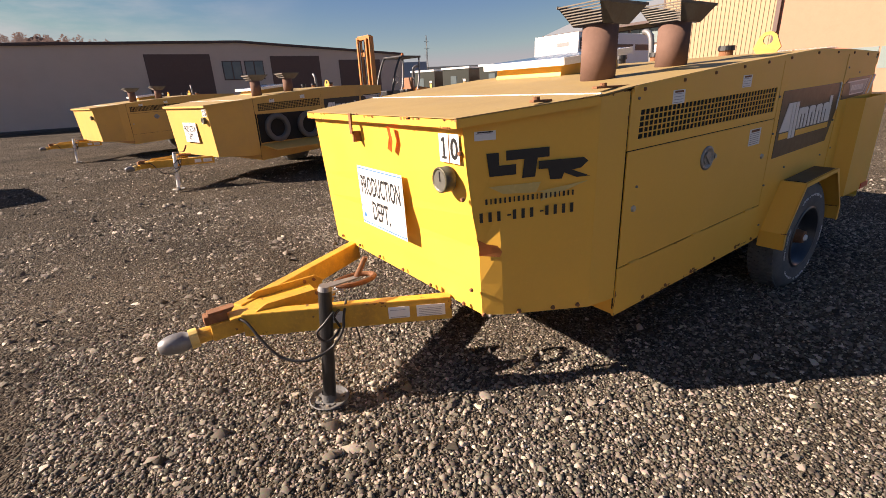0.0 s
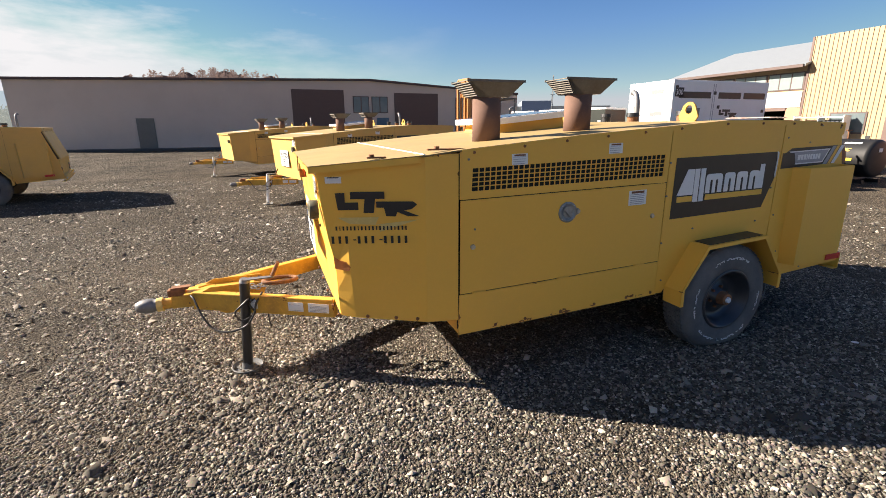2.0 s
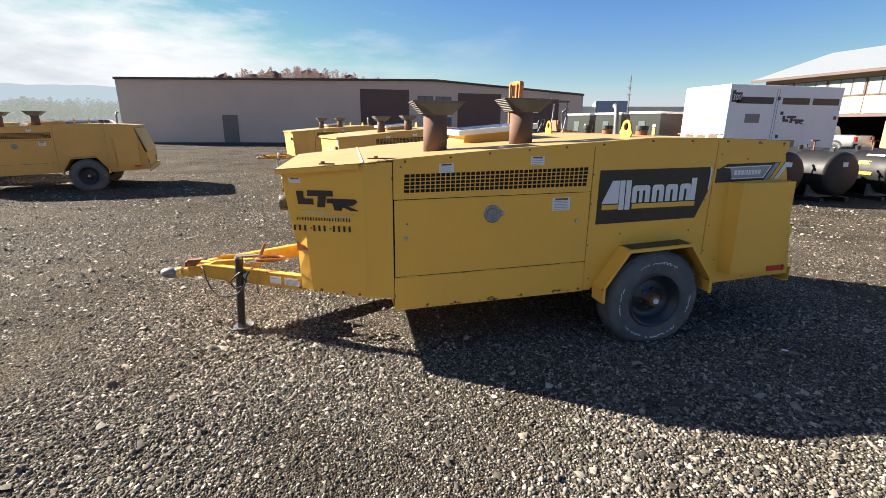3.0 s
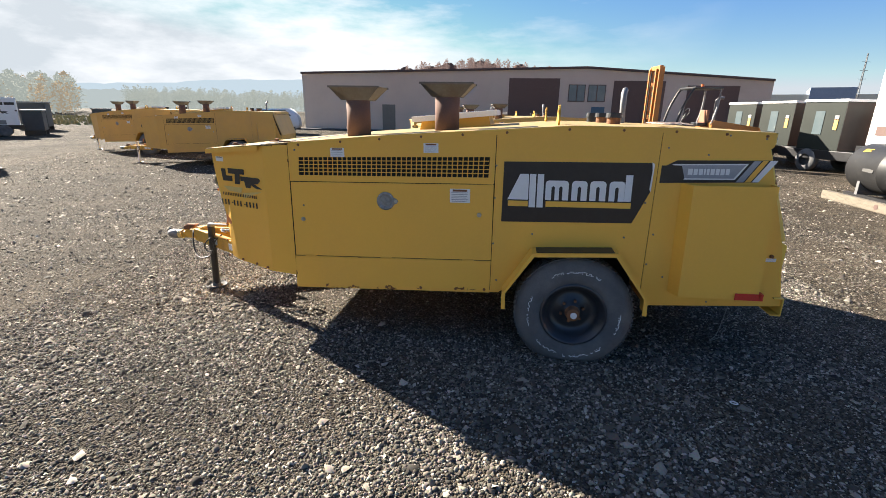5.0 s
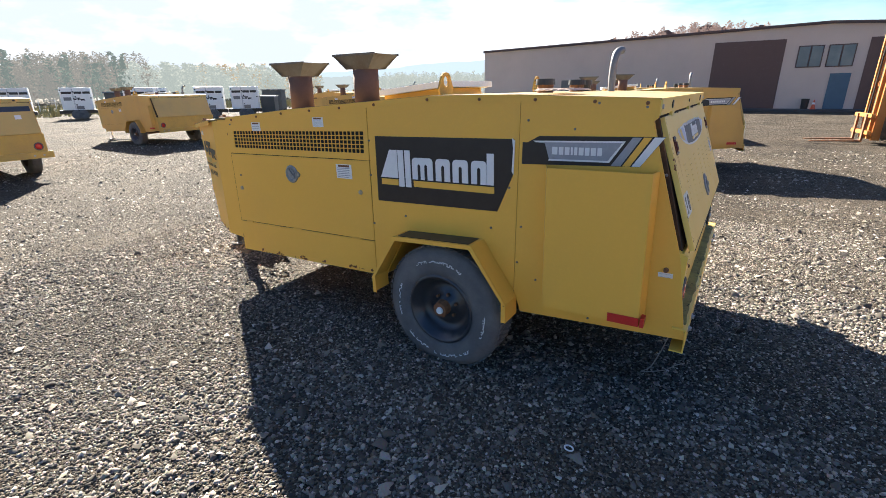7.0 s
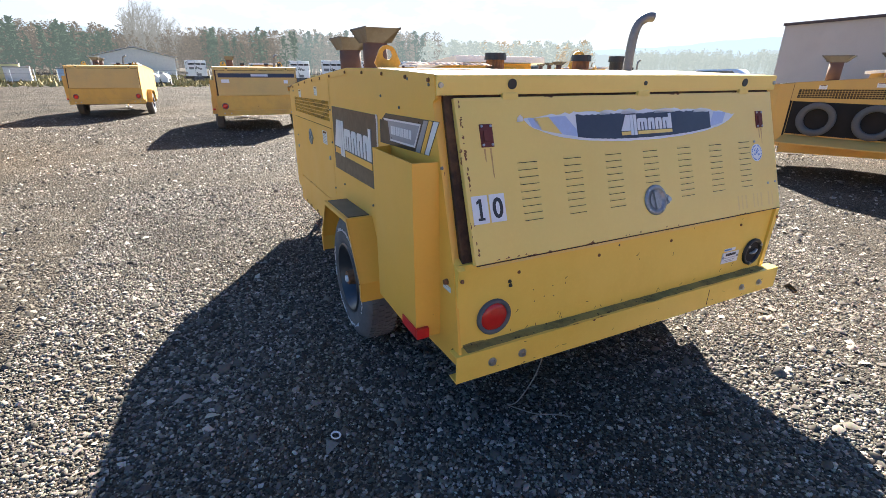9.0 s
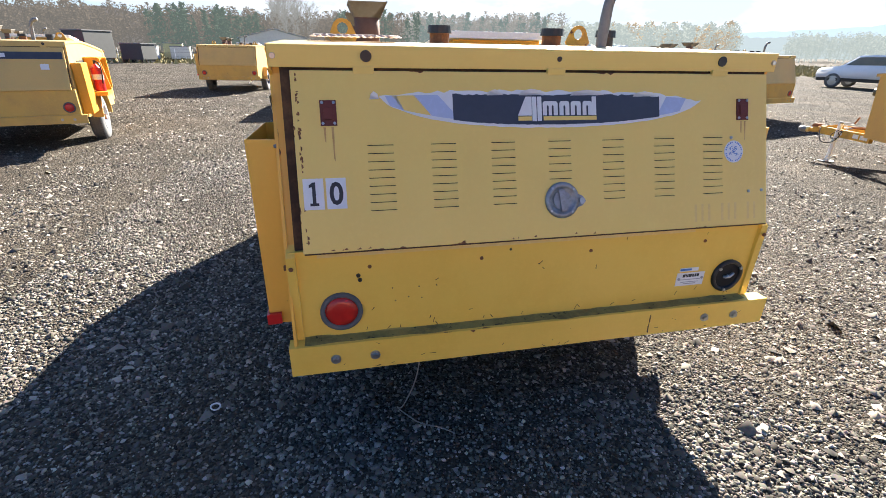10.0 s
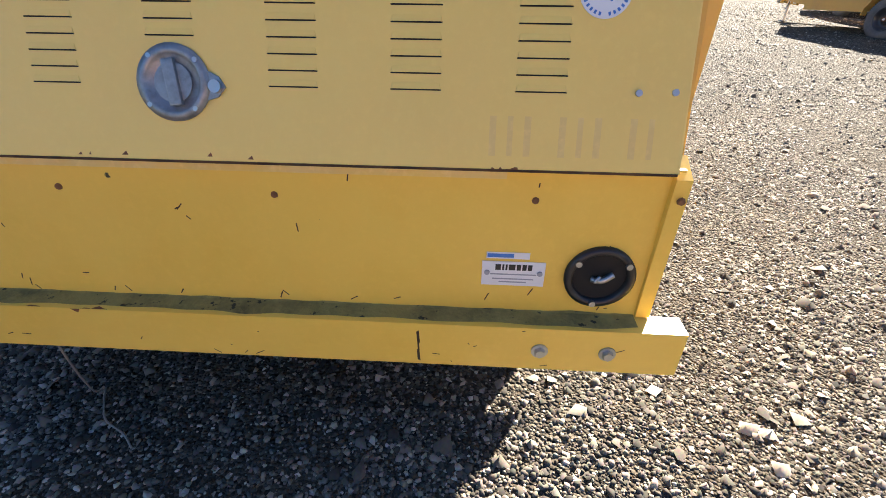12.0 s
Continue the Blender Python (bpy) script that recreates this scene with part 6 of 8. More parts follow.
tube("exhaust_pipe", [(1.6, 0.3, 1.35), (1.6, 0.3, 2.1), (1.63, 0.3, 2.22), (1.75, 0.3, 2.28), (1.85, 0.3, 2.28)], 0.05, GREY_STEEL, fk, "grey bent exhaust pipe")
fpart("dashboard", box(-0.1, 0.3, -0.4, 0.4, 1.1, 1.4, 0.03), BLACK)
for y in (-0.36, 0.36):
    ms = fpart("mast_rail", box(-0.92, -0.74, y - 0.06, y + 0.06, 0.12, 3.25, 0.01), ORANGE, None, "tall orange mast rail")
    fpart("inner_rail", box(-0.99, -0.90, y * 0.75 - 0.04, y * 0.75 + 0.04, 0.15, 3.18, 0.01), ORANGE, ms)
    fpart("lift_chain", box(-0.97, -0.94, y * 0.4 - 0.02, y * 0.4 + 0.02, 0.5, 3.1), BLACK, ms)
for z in (0.35, 1.5, 2.6, 3.15):
    fpart("mast_crossbar", box(-0.90, -0.76, -0.36, 0.36, z, z + 0.14, 0.01), ORANGE)
fpart("lift_cylinder", cyl((-0.82, 0, 0.3), (-0.82, 0, 2.7), 0.05, None, 14), GREY_STEEL)
for z in (0.28, 0.72):
    fpart("carriage_bar", box(-1.10, -1.0, -0.62, 0.62, z, z + 0.10, 0.01), ORANGE)
for y in (-0.32, 0.32):
    fpart("fork", prism([(-2.25, 0.07), (-1.08, 0.07), (-1.08, 0.80), (-1.13, 0.80), (-1.13, 0.12), (-2.25, 0.085)], "y", y - 0.055, y + 0.055), RUST, None, "worn steel fork tine")
fk.matrix_basis = pose(5.15, 15.35, 0, 0, 0, 8)

# ---- white hire generator on its trailer ----
def lined(parent, pts, mm, material, nm, label=""):
    bm = prism(pts, "z", 0, 0.004)
    bm.transform(mm)
    return part(nm, bm, material, parent, label)


def company_mark(parent, mm, s):
    for pts in ([(-0.205, 0.045), (-0.155, 0.045), (-0.155, -0.005), (-0.085, -0.005), (-0.085, -0.045), (-0.195, -0.045)],
                [(-0.125, 0.05), (0.055, 0.05), (0.055, 0.012), (0.005, 0.012), (-0.005, -0.062), (-0.06, -0.062), (-0.05, 0.012), (-0.125, 0.012)],
                [(0.01, -0.002), (0.205, -0.004), (0.225, -0.02), (0.195, -0.045), (0.155, -0.05), (0.235, -0.082), (0.175, -0.082), (0.12, -0.058), (0.11, -0.082), (0.06, -0.08), (0.05, -0.035), (0.01, -0.034)]):
        lined(parent, [(a * s, b * s) for a, b in pts], mm, BLACK, "logo_stroke")


def generator(at, turn, L, D, z0, z1, label):
    g = thing("generator", label, "generator", "white hire generators")
    body = part("enclosure", box(0, L, 0, D, z0, z1, 0.03), WHITE_PAINT, g, "white louvred enclosure")
    H = z1 - z0
    def side(x, z):
        return plane_pose((x, -0.002, z), (1, 0, 0), (0, 0, 1))
    for a, b in ((0.06, 0.38), (0.46, 0.70), (0.73, 0.97)):
        lined(body, [(L * a, 0), (L * b, 0), (L * b, H * 0.10), (L * a, H * 0.10)], plane_pose((0, -0.002, z0 + H * 0.72), (1, 0, 0), (0, 0, 1)), BLACK, "louvre_band", "dark louvre band")
    lined(body, [(-0.26, -0.13), (0.26, -0.13), (0.26, 0.13), (-0.26, 0.13)], side(L * 0.22, z0 + H * 0.50), GREY_STEEL, "control_window")
    lined(body, [(-0.26, -0.14), (0.26, -0.14), (0.26, 0.14), (-0.26, 0.14)], side(L * 0.57, z0 + H * 0.10), GREY_STEEL, "vent")
    for x in (0.40, 0.42):
        part("door_seam", box(L * x, L * x + 0.02, -0.004, 0.0, z0 + 0.1, z1 - 0.1), DECAL_GREY, body)
    for x, z in ((0.02, 0.86), (0.41, 0.78), (0.46, 0.56), (0.45, 0.2), (0.95, 0.5)):
        part("hinge", box(L * x, L * x + 0.10, -0.012, 0.0, z0 + H * z, z0 + H * z + 0.10), BLACK, body)
    company_mark(body, side(L * 0.58, z0 + H * 0.50), 1.9)
    # end face
    for z, w in ((0.80, 0.5), (0.45, 0.5)):
        part("vent", box(-0.006, 0.0, D * 0.2, D * 0.2 + w, z0 + H * z, z0 + H * z + 0.12), GREY_STEEL, body)
    for k in range(3):
        part("vent", box(-0.006, 0.0, D * (0.12 + 0.27 * k), D * (0.32 + 0.27 * k), z0 + H * 0.14, z0 + H * 0.26), BROWN_DOOR, body)
    if L > 3:
        company_mark(body, plane_pose((-0.004, D * 0.42, z0 + H * 0.10), (0, -1, 0), (0, 0, 1)), 1.6)
        card = part("number_card", box(L * 0.02, L * 0.02 + 0.34, -0.006, 0.0, z0 + H * 0.74, z0 + H * 0.88), BLACK, body, "black size card with white digits")
        text_mesh("digits", "300", 0.2, plane_pose((L * 0.02 + 0.17, -0.007, z0 + H * 0.81), (1, 0, 0), (0, 0, 1)), WHITE_STICKER, card, fit=(0.28, 0.16))
    part("chassis", box(-0.3, L + 0.2, 0.15, D - 0.15, z0 - 0.28, z0 - 0.002, 0.01), BLACK, g)
    for x in (L * 0.40, L * 0.62):
        for y in (0.02, D - 0.02):
            bm = bmesh.new()
            s = -1 if y < 1 else 1
            add_lathe(bm, [(0.2, 0), (0.33, 0.0), (0.37, 0.05), (0.37, 0.17), (0.33, 0.22), (0.2, 0.2), (0.0001, 0.16)], (x, y - s * 0.1, 0.37), (0, s, 0), 26)
            bmesh.ops.recalc_face_normals(bm, faces=bm.faces[:])
            part("wheel", bm, RUBBER, g, "", True)
    part("marker_lamp", box(-0.32, -0.30, 0.3, D - 0.3, z0 - 0.2, z0 - 0.1), RED_LENS, g, "red marker lamps")
    g.matrix_basis = pose(*at, 0, 0, turn)
    return g


generator((8.85, 9.35, 0), 0, 4.1, 1.9, 0.95, 2.88, "large white hire generator on a tandem trailer")
gen_far = generator((-27.57, 17.3, 0), 48, 2.15, 1.5, 0.75, 2.55, "white hire generator beside the far treeline")
gen_far.matrix_basis = gen_far.matrix_basis @ Matrix.Scale(0.78, 4)
for x, y in ((-29.0, 15.7), (-31.5, 12.6)):
    copy_thing(gen_far, pose(x, y, 0, 0, 0, 51))
for x, y, a in ((-43.6, 19.7, 58), (-38.3, 11.7, 64), (-39.2, 8.5, 70), (-52.5, -1.8, 100), (-44.9, 6.8, 78)):
    copy_thing(gen_far, pose(x, y, 0, 0, 0, a) @ Matrix.Scale(1.05, 4))

# ---- row of small white light towers ----
lt = thing("light_tower", "small white mobile light tower with its mast folded", "light tower", "row of light towers")
bm = prism([(-0.55, 0.45), (0.55, 0.45), (0.58, 1.05), (0.30, 1.38), (-0.30, 1.38), (-0.58, 1.05)], "y", -0.8, 0.8)
hd = part("hood", bm, WHITE_PAINT, lt, "white moulded hood")
part("hood_vent", box(0.585, 0.60, -0.4, 0.4, 0.6, 0.85), BLACK, hd)
part("chassis", box(-0.5, 0.5, -1.3, 1.3, 0.32, 0.45), BLACK, lt)
part("mast", box(-0.06, 0.06, -1.2, 1.2, 1.42, 1.54), STEEL, lt, "folded square mast")
for y in (-1.1, 1.1):
    part("flood_lamp", prism([(-0.22, 1.50), (0.22, 1.50), (0.16, 1.66), (-0.16, 1.66)], "y", y - 0.1, y + 0.1), STEEL, lt)
for s_ in (-1, 1):
    bm = bmesh.new()
    add_lathe(bm, [(0.15, 0), (0.27, 0.0), (0.30, 0.04), (0.30, 0.15), (0.27, 0.18), (0.0001, 0.16)], (s_ * 0.52, 0, 0.30), (s_, 0, 0), 20)
    bmesh.ops.recalc_face_normals(bm, faces=bm.faces[:])
    part("wheel", bm, RUBBER, lt, "", True)
lt.matrix_basis = pose(-41.5, -7.4, 0, 0, 0, 80) @ Matrix.Scale(0.8, 4)
for k in range(1, 7):
    copy_thing(lt, pose(-41.5 - 0.5 * k, -7.4 + 0.66 * k, 0, 0, 0, 80) @ Matrix.Scale(0.8, 4))

# ---- row of dark cabinet trailers ----
GREEN_GREY = mat("grey_green_cabinet", (0.020, 0.025, 0.021), 0.5, spec=0.25, spots=(0.032, 0.038, 0.032), spot_scale=1.5)
PALE_DOOR = mat("pale_grey_green_door", (0.34, 0.38, 0.34), 0.4)
cab = thing("cabinet_trailer", "grey-green and black equipment cabinet on a black trailer", "equipment trailer", "row of cabinet trailers")
cb = part("cabinet", box(0, 1.5, 0, 1.35, 0.68, 2.12, 0.02), GREEN_GREY, cab, "grey-green glossy cabinet")
part("cabinet_top", box(-0.03, 1.53, -0.03, 1.38, 2.12, 2.20, 0.02), WHITE_PAINT, cab, "pale cabinet top")
part("black_end", box(-0.006, 1.506, -0.012, 0.0, 0.70, 2.10), BLACK, cb)
part("end_door", box(0.95, 1.55, -0.62, -0.58, 0.72, 2.06), PALE_DOOR, cb, "open pale grey-green end door")
part("window", box(-0.012, -0.002, 0.62, 0.92, 1.15, 1.85), GLASS_DARK, cb)
part("warning_label", box(-0.016, -0.004, 0.16, 0.28, 1.3, 1.6), YELLOW, cb)
part("label", box(-0.016, -0.004, 0.16, 0.28, 1.62, 1.72), WHITE_STICKER, cb)
part("chassis", box(-0.05, 1.55, -0.7, 1.9, 0.40, 0.68, 0.02), BLACK, cab)
part("tail_lamp", box(-0.02, 0.12, -0.72, -0.70, 0.50, 0.60), RED_LENS, cab)
part("tail_lamp", box(1.38, 1.52, -0.72, -0.70, 0.50, 0.60), RED_LENS, cab)
for x in (-0.08, 1.36):
    bm = bmesh.new()
    add_lathe(bm, [(0.18, 0), (0.32, 0.0), (0.35, 0.04), (0.35, 0.18), (0.32, 0.22), (0.0001, 0.2)], (x, 0.9, 0.35), (1, 0, 0), 26)
    bmesh.ops.recalc_face_normals(bm, faces=bm.faces[:])
    part("wheel", bm, RUBBER, cab, "", True)
cab.matrix_basis = pose(9.2, 12.9, 0, 0, 0, 20)
for x, y in ((9.0, 15.2), (8.8, 17.5)):
    copy_thing(cab, pose(x, y, 0, 0, 0, 20))

# ---- fuel tanks ----
TANK = mat("black_tank_paint", (0.014, 0.014, 0.015), 0.5, 0.0, spots=(0.035, 0.034, 0.033), spot_scale=2, spec=0.35)
TANK_END = [(0.0001, -0.05), (0.40, -0.045), (0.48, -0.02), (0.50, 0.03), (0.50, 0.92), (0.506, 0.93), (0.50, 0.94), (0.50, 1.86), (0.506, 1.87), (0.50, 1.88), (0.50, 2.77), (0.48, 2.82), (0.40, 2.845), (0.0001, 2.85)]
PINK_LABEL = mat("faded_pink_label", (0.55, 0.38, 0.38), 0.5)
RUBBED = mat("rubbed_tank_steel", (0.085, 0.083, 0.08), 0.6)
YELLOW_MARK = mat("yellow_stencil_paint", (0.62, 0.40, 0.03), 0.6)


def fuel_tank(at, label, gallons=False, marks=False):
    tank = thing("fuel_tank", label, "fuel tank", "black fuel tanks")
    bm = bmesh.new()
    add_lathe(bm, TANK_END, (0, 0, 0.64), (0, 1, 0), 44)
    bmesh.ops.recalc_face_normals(bm, faces=bm.faces[:])
    shell = part("shell", bm, TANK, tank, "dull black steel shell with weld seams", True)
    for x in (-0.36, 0.36):
        part("skid", box(x - 0.05, x + 0.05, 0.0, 2.8, 0.0, 0.10), BLACK, tank)
    for y in (0.35, 2.4):
        part("saddle", prism([(-0.42, 0.08), (0.42, 0.08), (0.42, 0.42), (0.30, 0.26), (0.0, 0.16), (-0.30, 0.26), (-0.42, 0.42)], "y", y - 0.04, y + 0.04), GREY_STEEL, tank)
    for y in (0.30, 2.5):
        part("lifting_lug", box(-0.015, 0.015, y - 0.05, y + 0.05, 1.12, 1.22), BLACK, tank)
    part("filler", cyl((0, 1.1, 1.12), (0, 1.1, 1.24), 0.06, None, 16), BLACK, tank)
    vent = part("vent_pipe", cyl((0, 0.75, 1.12), (0, 0.75, 1.36), 0.02, None, 10), RUST, tank)
    part("vent_handle", box(-0.11, 0.11, 0.73, 0.77, 1.35, 1.38), RUST, vent)
    def end(x, z):
        return plane_pose((x, -0.054, z), (1, 0, 0), (0, 0, 1))
    def flank(y, z):
        a = math.asin((z - 0.64) / 0.50)
        return plane_pose((-0.506 * math.cos(a), y, z), (0, -1, 0), (math.sin(a), 0, math.cos(a)))
    if gallons:
        text_mesh("lettering", "285 GAL", 0.13, end(0.0, 0.74), WHITE_STICKER, shell, bold=0.004)
        lined(shell, [(0, -0.15), (0.14, 0), (0, 0.15), (-0.14, 0)], end(0.02, 0.50), PINK_LABEL, "hazard_diamond", "faded hazard diamond")
    else:
        lined(shell, [(-0.07, -0.05), (0.07, -0.05), (0.07, 0.05), (-0.07, 0.05)], end(0.02, 0.86), WHITE_STICKER, "end_label", "small white paper label")
    if marks:
        lined(shell, [(-0.20, -0.03), (0.20, -0.03), (0.20, 0.03), (-0.20, 0.03)], flank(0.42, 1.04), WHITE_STICKER, "stencil_bar")
        lined(shell, [(-0.14, -0.06), (0.16, -0.03), (0.06, 0.0), (0.16, 0.05), (-0.14, 0.05)], flank(0.52, 0.86), YELLOW_MARK, "yellow_stencil", "worn yellow stencil mark")
        lined(shell, [(-0.14, -0.035), (0.14, -0.035), (0.14, 0.035), (-0.14, 0.035)], flank(0.42, 0.62), YELLOW_MARK, "yellow_stencil")
    else:
        lined(shell, [(-0.10, -0.05), (0.12, -0.03), (0.04, 0.0), (0.12, 0.05), (-0.10, 0.04)], flank(2.45, 1.0), YELLOW_MARK, "yellow_stencil", "worn yellow stencil mark")
        for y in (1.1, 2.1):
            lined(shell, [(-0.16, -0.03), (0.14, -0.04), (0.16, 0.02), (0.02, 0.04), (-0.14, 0.03)], flank(y, 0.62), RUBBED, "rubbed_patch", "pale rubbed patch")
    tank.matrix_basis = pose(*at)


fuel_tank((7.22, 5.6, 0), "black horizontal fuel tank with a yellow mark, on skids")
fuel_tank((8.68, 5.55, 0), "black horizontal fuel tank on low steel skids")
fuel_tank((10.38, 5.5, 0), "black fuel tank stencilled with its gallons", True, True)
fuel_tank((12.05, 5.45, 0), "black fuel tank at the end of its row", False, True)
TIMBER = mat("weathered_timber", (0.17, 0.145, 0.11), 0.95, spots=(0.10, 0.085, 0.065), spot_amount=0.8, spot_scale=6, bump=0.3, stretch_z=4)
bm = bmesh.new()
pts = [(-0.085, 0.0), (0.085, 0.0), (0.09, 0.16), (-0.08, 0.17)]
add_prism(bm, pts, "y", -1.35, 1.3)
bmesh.ops.bevel(bm, geom=bm.edges[:], offset=0.014, segments=2, affect="EDGES")
beam = tagged(link("timber_beam", bm, TIMBER), "weathered square timber lying beside the tank", "timber")
part("knot", cyl((-0.088, -0.25, 0.09), (-0.082, -0.25, 0.09), 0.05, 0.045, 14), BROWN_DOOR, beam, "dark knot in the timber")
beam.matrix_basis = pose(6.2, 6.62, 0, 0, 0, 1)

# ---- beige workshop, tyre rack ----
b2 = thing("beige_workshop", "beige sheet-metal workshop with a pale roof and strip windows", "building")
SALMON = mat("salmon_block", (0.42, 0.20, 0.13), 0.8, spots=(0.36, 0.17, 0.11))
part("wall", box(0, 11.5, 0, 0.3, 2.65, 5.7), BEIGE_METAL, b2, "beige wall under the strip windows")
part("wall", box(0, 4.2, 0, 0.3, 0, 2.65), BEIGE_METAL, b2)
part("wall", box(10.2, 11.5, 0, 0.3, 0, 2.65), BEIGE_METAL, b2)
part("side_wall", box(0, 0.3, 0.3, 14, 0, 5.7), BEIGE_METAL, b2)
# bay inside is near-black, its shade put into the colour
part("back_wall", box(0.3, 11.5, 13.7, 14, 0, 5.7), DARK, b2)
part("bay_ceiling", box(0.3, 11.5, 0.3, 13.7, 3.2, 3.4), DARK, b2)
part("bay_side", box(3.4, 3.6, 0.3, 13.7, 0, 3.2), DARK, b2)
part("bay_header", box(4.2, 10.2, -0.12, 0.0, 2.5, 2.72), BROWN_DOOR, b2, "rolled-up bay door")
part("tall_wall", box(11.5, 19.3, -0.25, 14, 0, 7.4), BEIGE_METAL, b2, "tall beige ribbed sheet-metal wall")
for k in range(28):
    part("rib", box(11.55 + k * 0.278, 11.61 + k * 0.278, -0.285, -0.25, 0, 7.4), BEIGE_METAL, b2)
part("corner_trim", box(11.38, 11.52, -0.3, 0.0, 0, 7.4), BROWN_DOOR, b2)
part("salmon_wall", box(19.3, 42.0, -0.1, 14, 0, 6.4), SALMON, b2, "salmon block wall")
part("dark_trim", box(19.25, 19.5, -0.3, 0.0, 0, 7.4), BROWN_DOOR, b2)
part("roof", prism([(-0.9, 5.62), (7, 8.2), (14.5, 5.65), (14.5, 5.5), (7, 8.05), (-0.9, 5.48)], "x", -0.6, 11.6), ROOF_METAL, b2, "pale metal roof")
part("gutter", box(-0.6, 11.5, -1.0, -0.86, 5.42, 5.62), TRIM, b2)
for k in range(4):
    x = 0.1 + k * 2.8
    w = part("strip_window", box(x, x + 2.7, -0.06, 0.0, 3.95, 5.2), TRIM, b2)
    for i in range(3):
        part("pane", box(x + 0.06 + i * 0.87, x + 0.84 + i * 0.87, -0.075, -0.06, 4.03, 5.12), mat_pane, w)
    part("white_panel", box(x, x + 2.65, -0.06, 0.0, 2.75, 3.85), WHITE_PAINT, b2)
part("brick_pier", box(10.2, 11.45, -0.08, 0.0, 0.0, 2.65), SALMON, b2)
dr = part("door", box(16.6, 17.6, -0.30, -0.25, 0, 2.1), BROWN_DOOR, b2, "brown steel door with a small window")
part("door_pane", box(16.9, 17.3, -0.31, -0.30, 1.3, 1.85), mat_pane, dr)
sw = part("shop_window", box(13.4, 15.6, -0.30, -0.25, 0.9, 2.3), TRIM, b2)
part("pane", box(13.5, 15.5, -0.31, -0.30, 1.0, 2.2), GLASS_DARK, sw)
for k in range(4):
    part("pane", box(20.2 + k * 1.6, 21.7 + k * 1.6, -0.12, -0.1, 1.3, 2.5), mat_pane, b2)
b2.matrix_basis = pose(33.5, 33.0, 0, 0, 0, -90)
rack = thing("tyre_rack", "steel rack filled with old tyres", "tyre rack")
for z in (0.1, 1.0, 1.95):
    part("shelf", box(0, 3.2, 0, 0.7, z, z + 0.06), WHITE_PAINT, rack)
for x in (0, 1.6, 3.15):
    part("post", box(x, x + 0.06, 0, 0.7, 0, 2.1), WHITE_PAINT, rack)
rack.matrix_basis = pose(32.2, 21.3, 0, 0, 0, -90)
tyre = None
for z in (0.50, 1.40):
    for k in range(11):
        m = pose(32.2, 21.3, 0, 0, 0, -90) @ pose(0.26 + k * 0.27, 0.35, z)
        if tyre is None:
            bm = bmesh.new()
            add_lathe(bm, [(0.18, -0.09), (0.30, -0.10), (0.34, -0.06), (0.34, 0.06), (0.30, 0.10), (0.18, 0.09), (0.18, -0.09)], (0, 0, 0), (1, 0.25, 0), 20)
            bmesh.ops.recalc_face_normals(bm, faces=bm.faces[:])
            tyre = tagged(link("tyre", bm, RUBBER, smooth=True), "old black tyre standing in the rack", "tyre", "tyres in the rack")
            tyre.matrix_basis = m
        else:
            copy_thing(tyre, m)

# ---- parked car ----
CAR = mat("white_car_paint", (0.80, 0.81, 0.83), 0.2, 0.0, spots=(0.76, 0.77, 0.79))
suv = thing("parked_car", "white sport utility car parked at the yard edge", "car")
bm = prism([(-2.25, 0.38), (-2.34, 0.72), (-2.20, 0.98), (-1.20, 1.10), (-0.50, 1.62), (1.75, 1.68), (2.22, 1.20), (2.3, 0.72), (2.25, 0.38)], "y", -0.9, 0.9)
bmesh.ops.bevel(bm, geom=bm.edges[:], offset=0.06, segments=2, affect="EDGES")
cbody = part("body", bm, CAR, suv, "", True)
for s in (-1, 1):
    part("side_glass", prism([(-0.98, 1.14), (-0.44, 1.54), (1.62, 1.58), (1.98, 1.20)], "y", s * 0.905, s * 0.9), GLASS_DARK, cbody)
    for x in (-1.4, 1.4):
        bm = bmesh.new()
        add_lathe(bm, [(0.24, 0.0), (0.34, 0), (0.36, 0.05), (0.36, 0.2), (0.34, 0.22), (0.24, 0.2)], (x, s * 0.72, 0.36), (0, s, 0), 26)
        bmesh.ops.recalc_face_normals(bm, faces=bm.faces[:])
        w = part("wheel", bm, RUBBER, suv, "", True)
        bm = bmesh.new()
        add_lathe(bm, [(0.24, 0.19), (0.1, 0.2), (0.0001, 0.21)], (x, s * 0.72, 0.36), (0, s, 0), 20)
        part("rim", bm, STEEL, w, "", True)
part("windscreen", prism([(-1.17, 1.13), (-0.53, 1.60), (-0.55, 1.61), (-1.19, 1.14)], "y", -0.78, 0.78), GLASS_DARK, cbody)
for s in (-1, 1):
    part("sill", box(-2.2, 2.2, s * 0.905 - 0.01, s * 0.905 + 0.01, 0.34, 0.50), BLACK, cbody, "black lower sill")
suv.matrix_basis = pose(-17.6, 27.7, 0, 0, 0, 14)

# ---- pickup before the open bay ----
pk = thing("pickup_truck", "silver pickup truck parked before the open bay", "pickup truck")
PICKUP = mat("silver_car_paint", (0.58, 0.57, 0.54), 0.3, 0.2, spots=(0.52, 0.51, 0.49))
bm = prism([(-2.75, 0.45), (-2.85, 0.75), (-2.78, 1.12), (-1.55, 1.20), (-0.95, 1.80), (0.75, 1.82), (0.95, 1.22), (2.85, 1.22), (2.90, 0.55), (2.75, 0.45)], "y", -0.95, 0.95)
bmesh.ops.bevel(bm, geom=bm.edges[:], offset=0.05, segments=2, affect="EDGES")
pb = part("body", bm, PICKUP, pk, "", True)
part("bed_cover", box(1.0, 2.82, -0.86, 0.86, 1.215, 1.26, 0.02), BLACK, pb, "black bed cover")
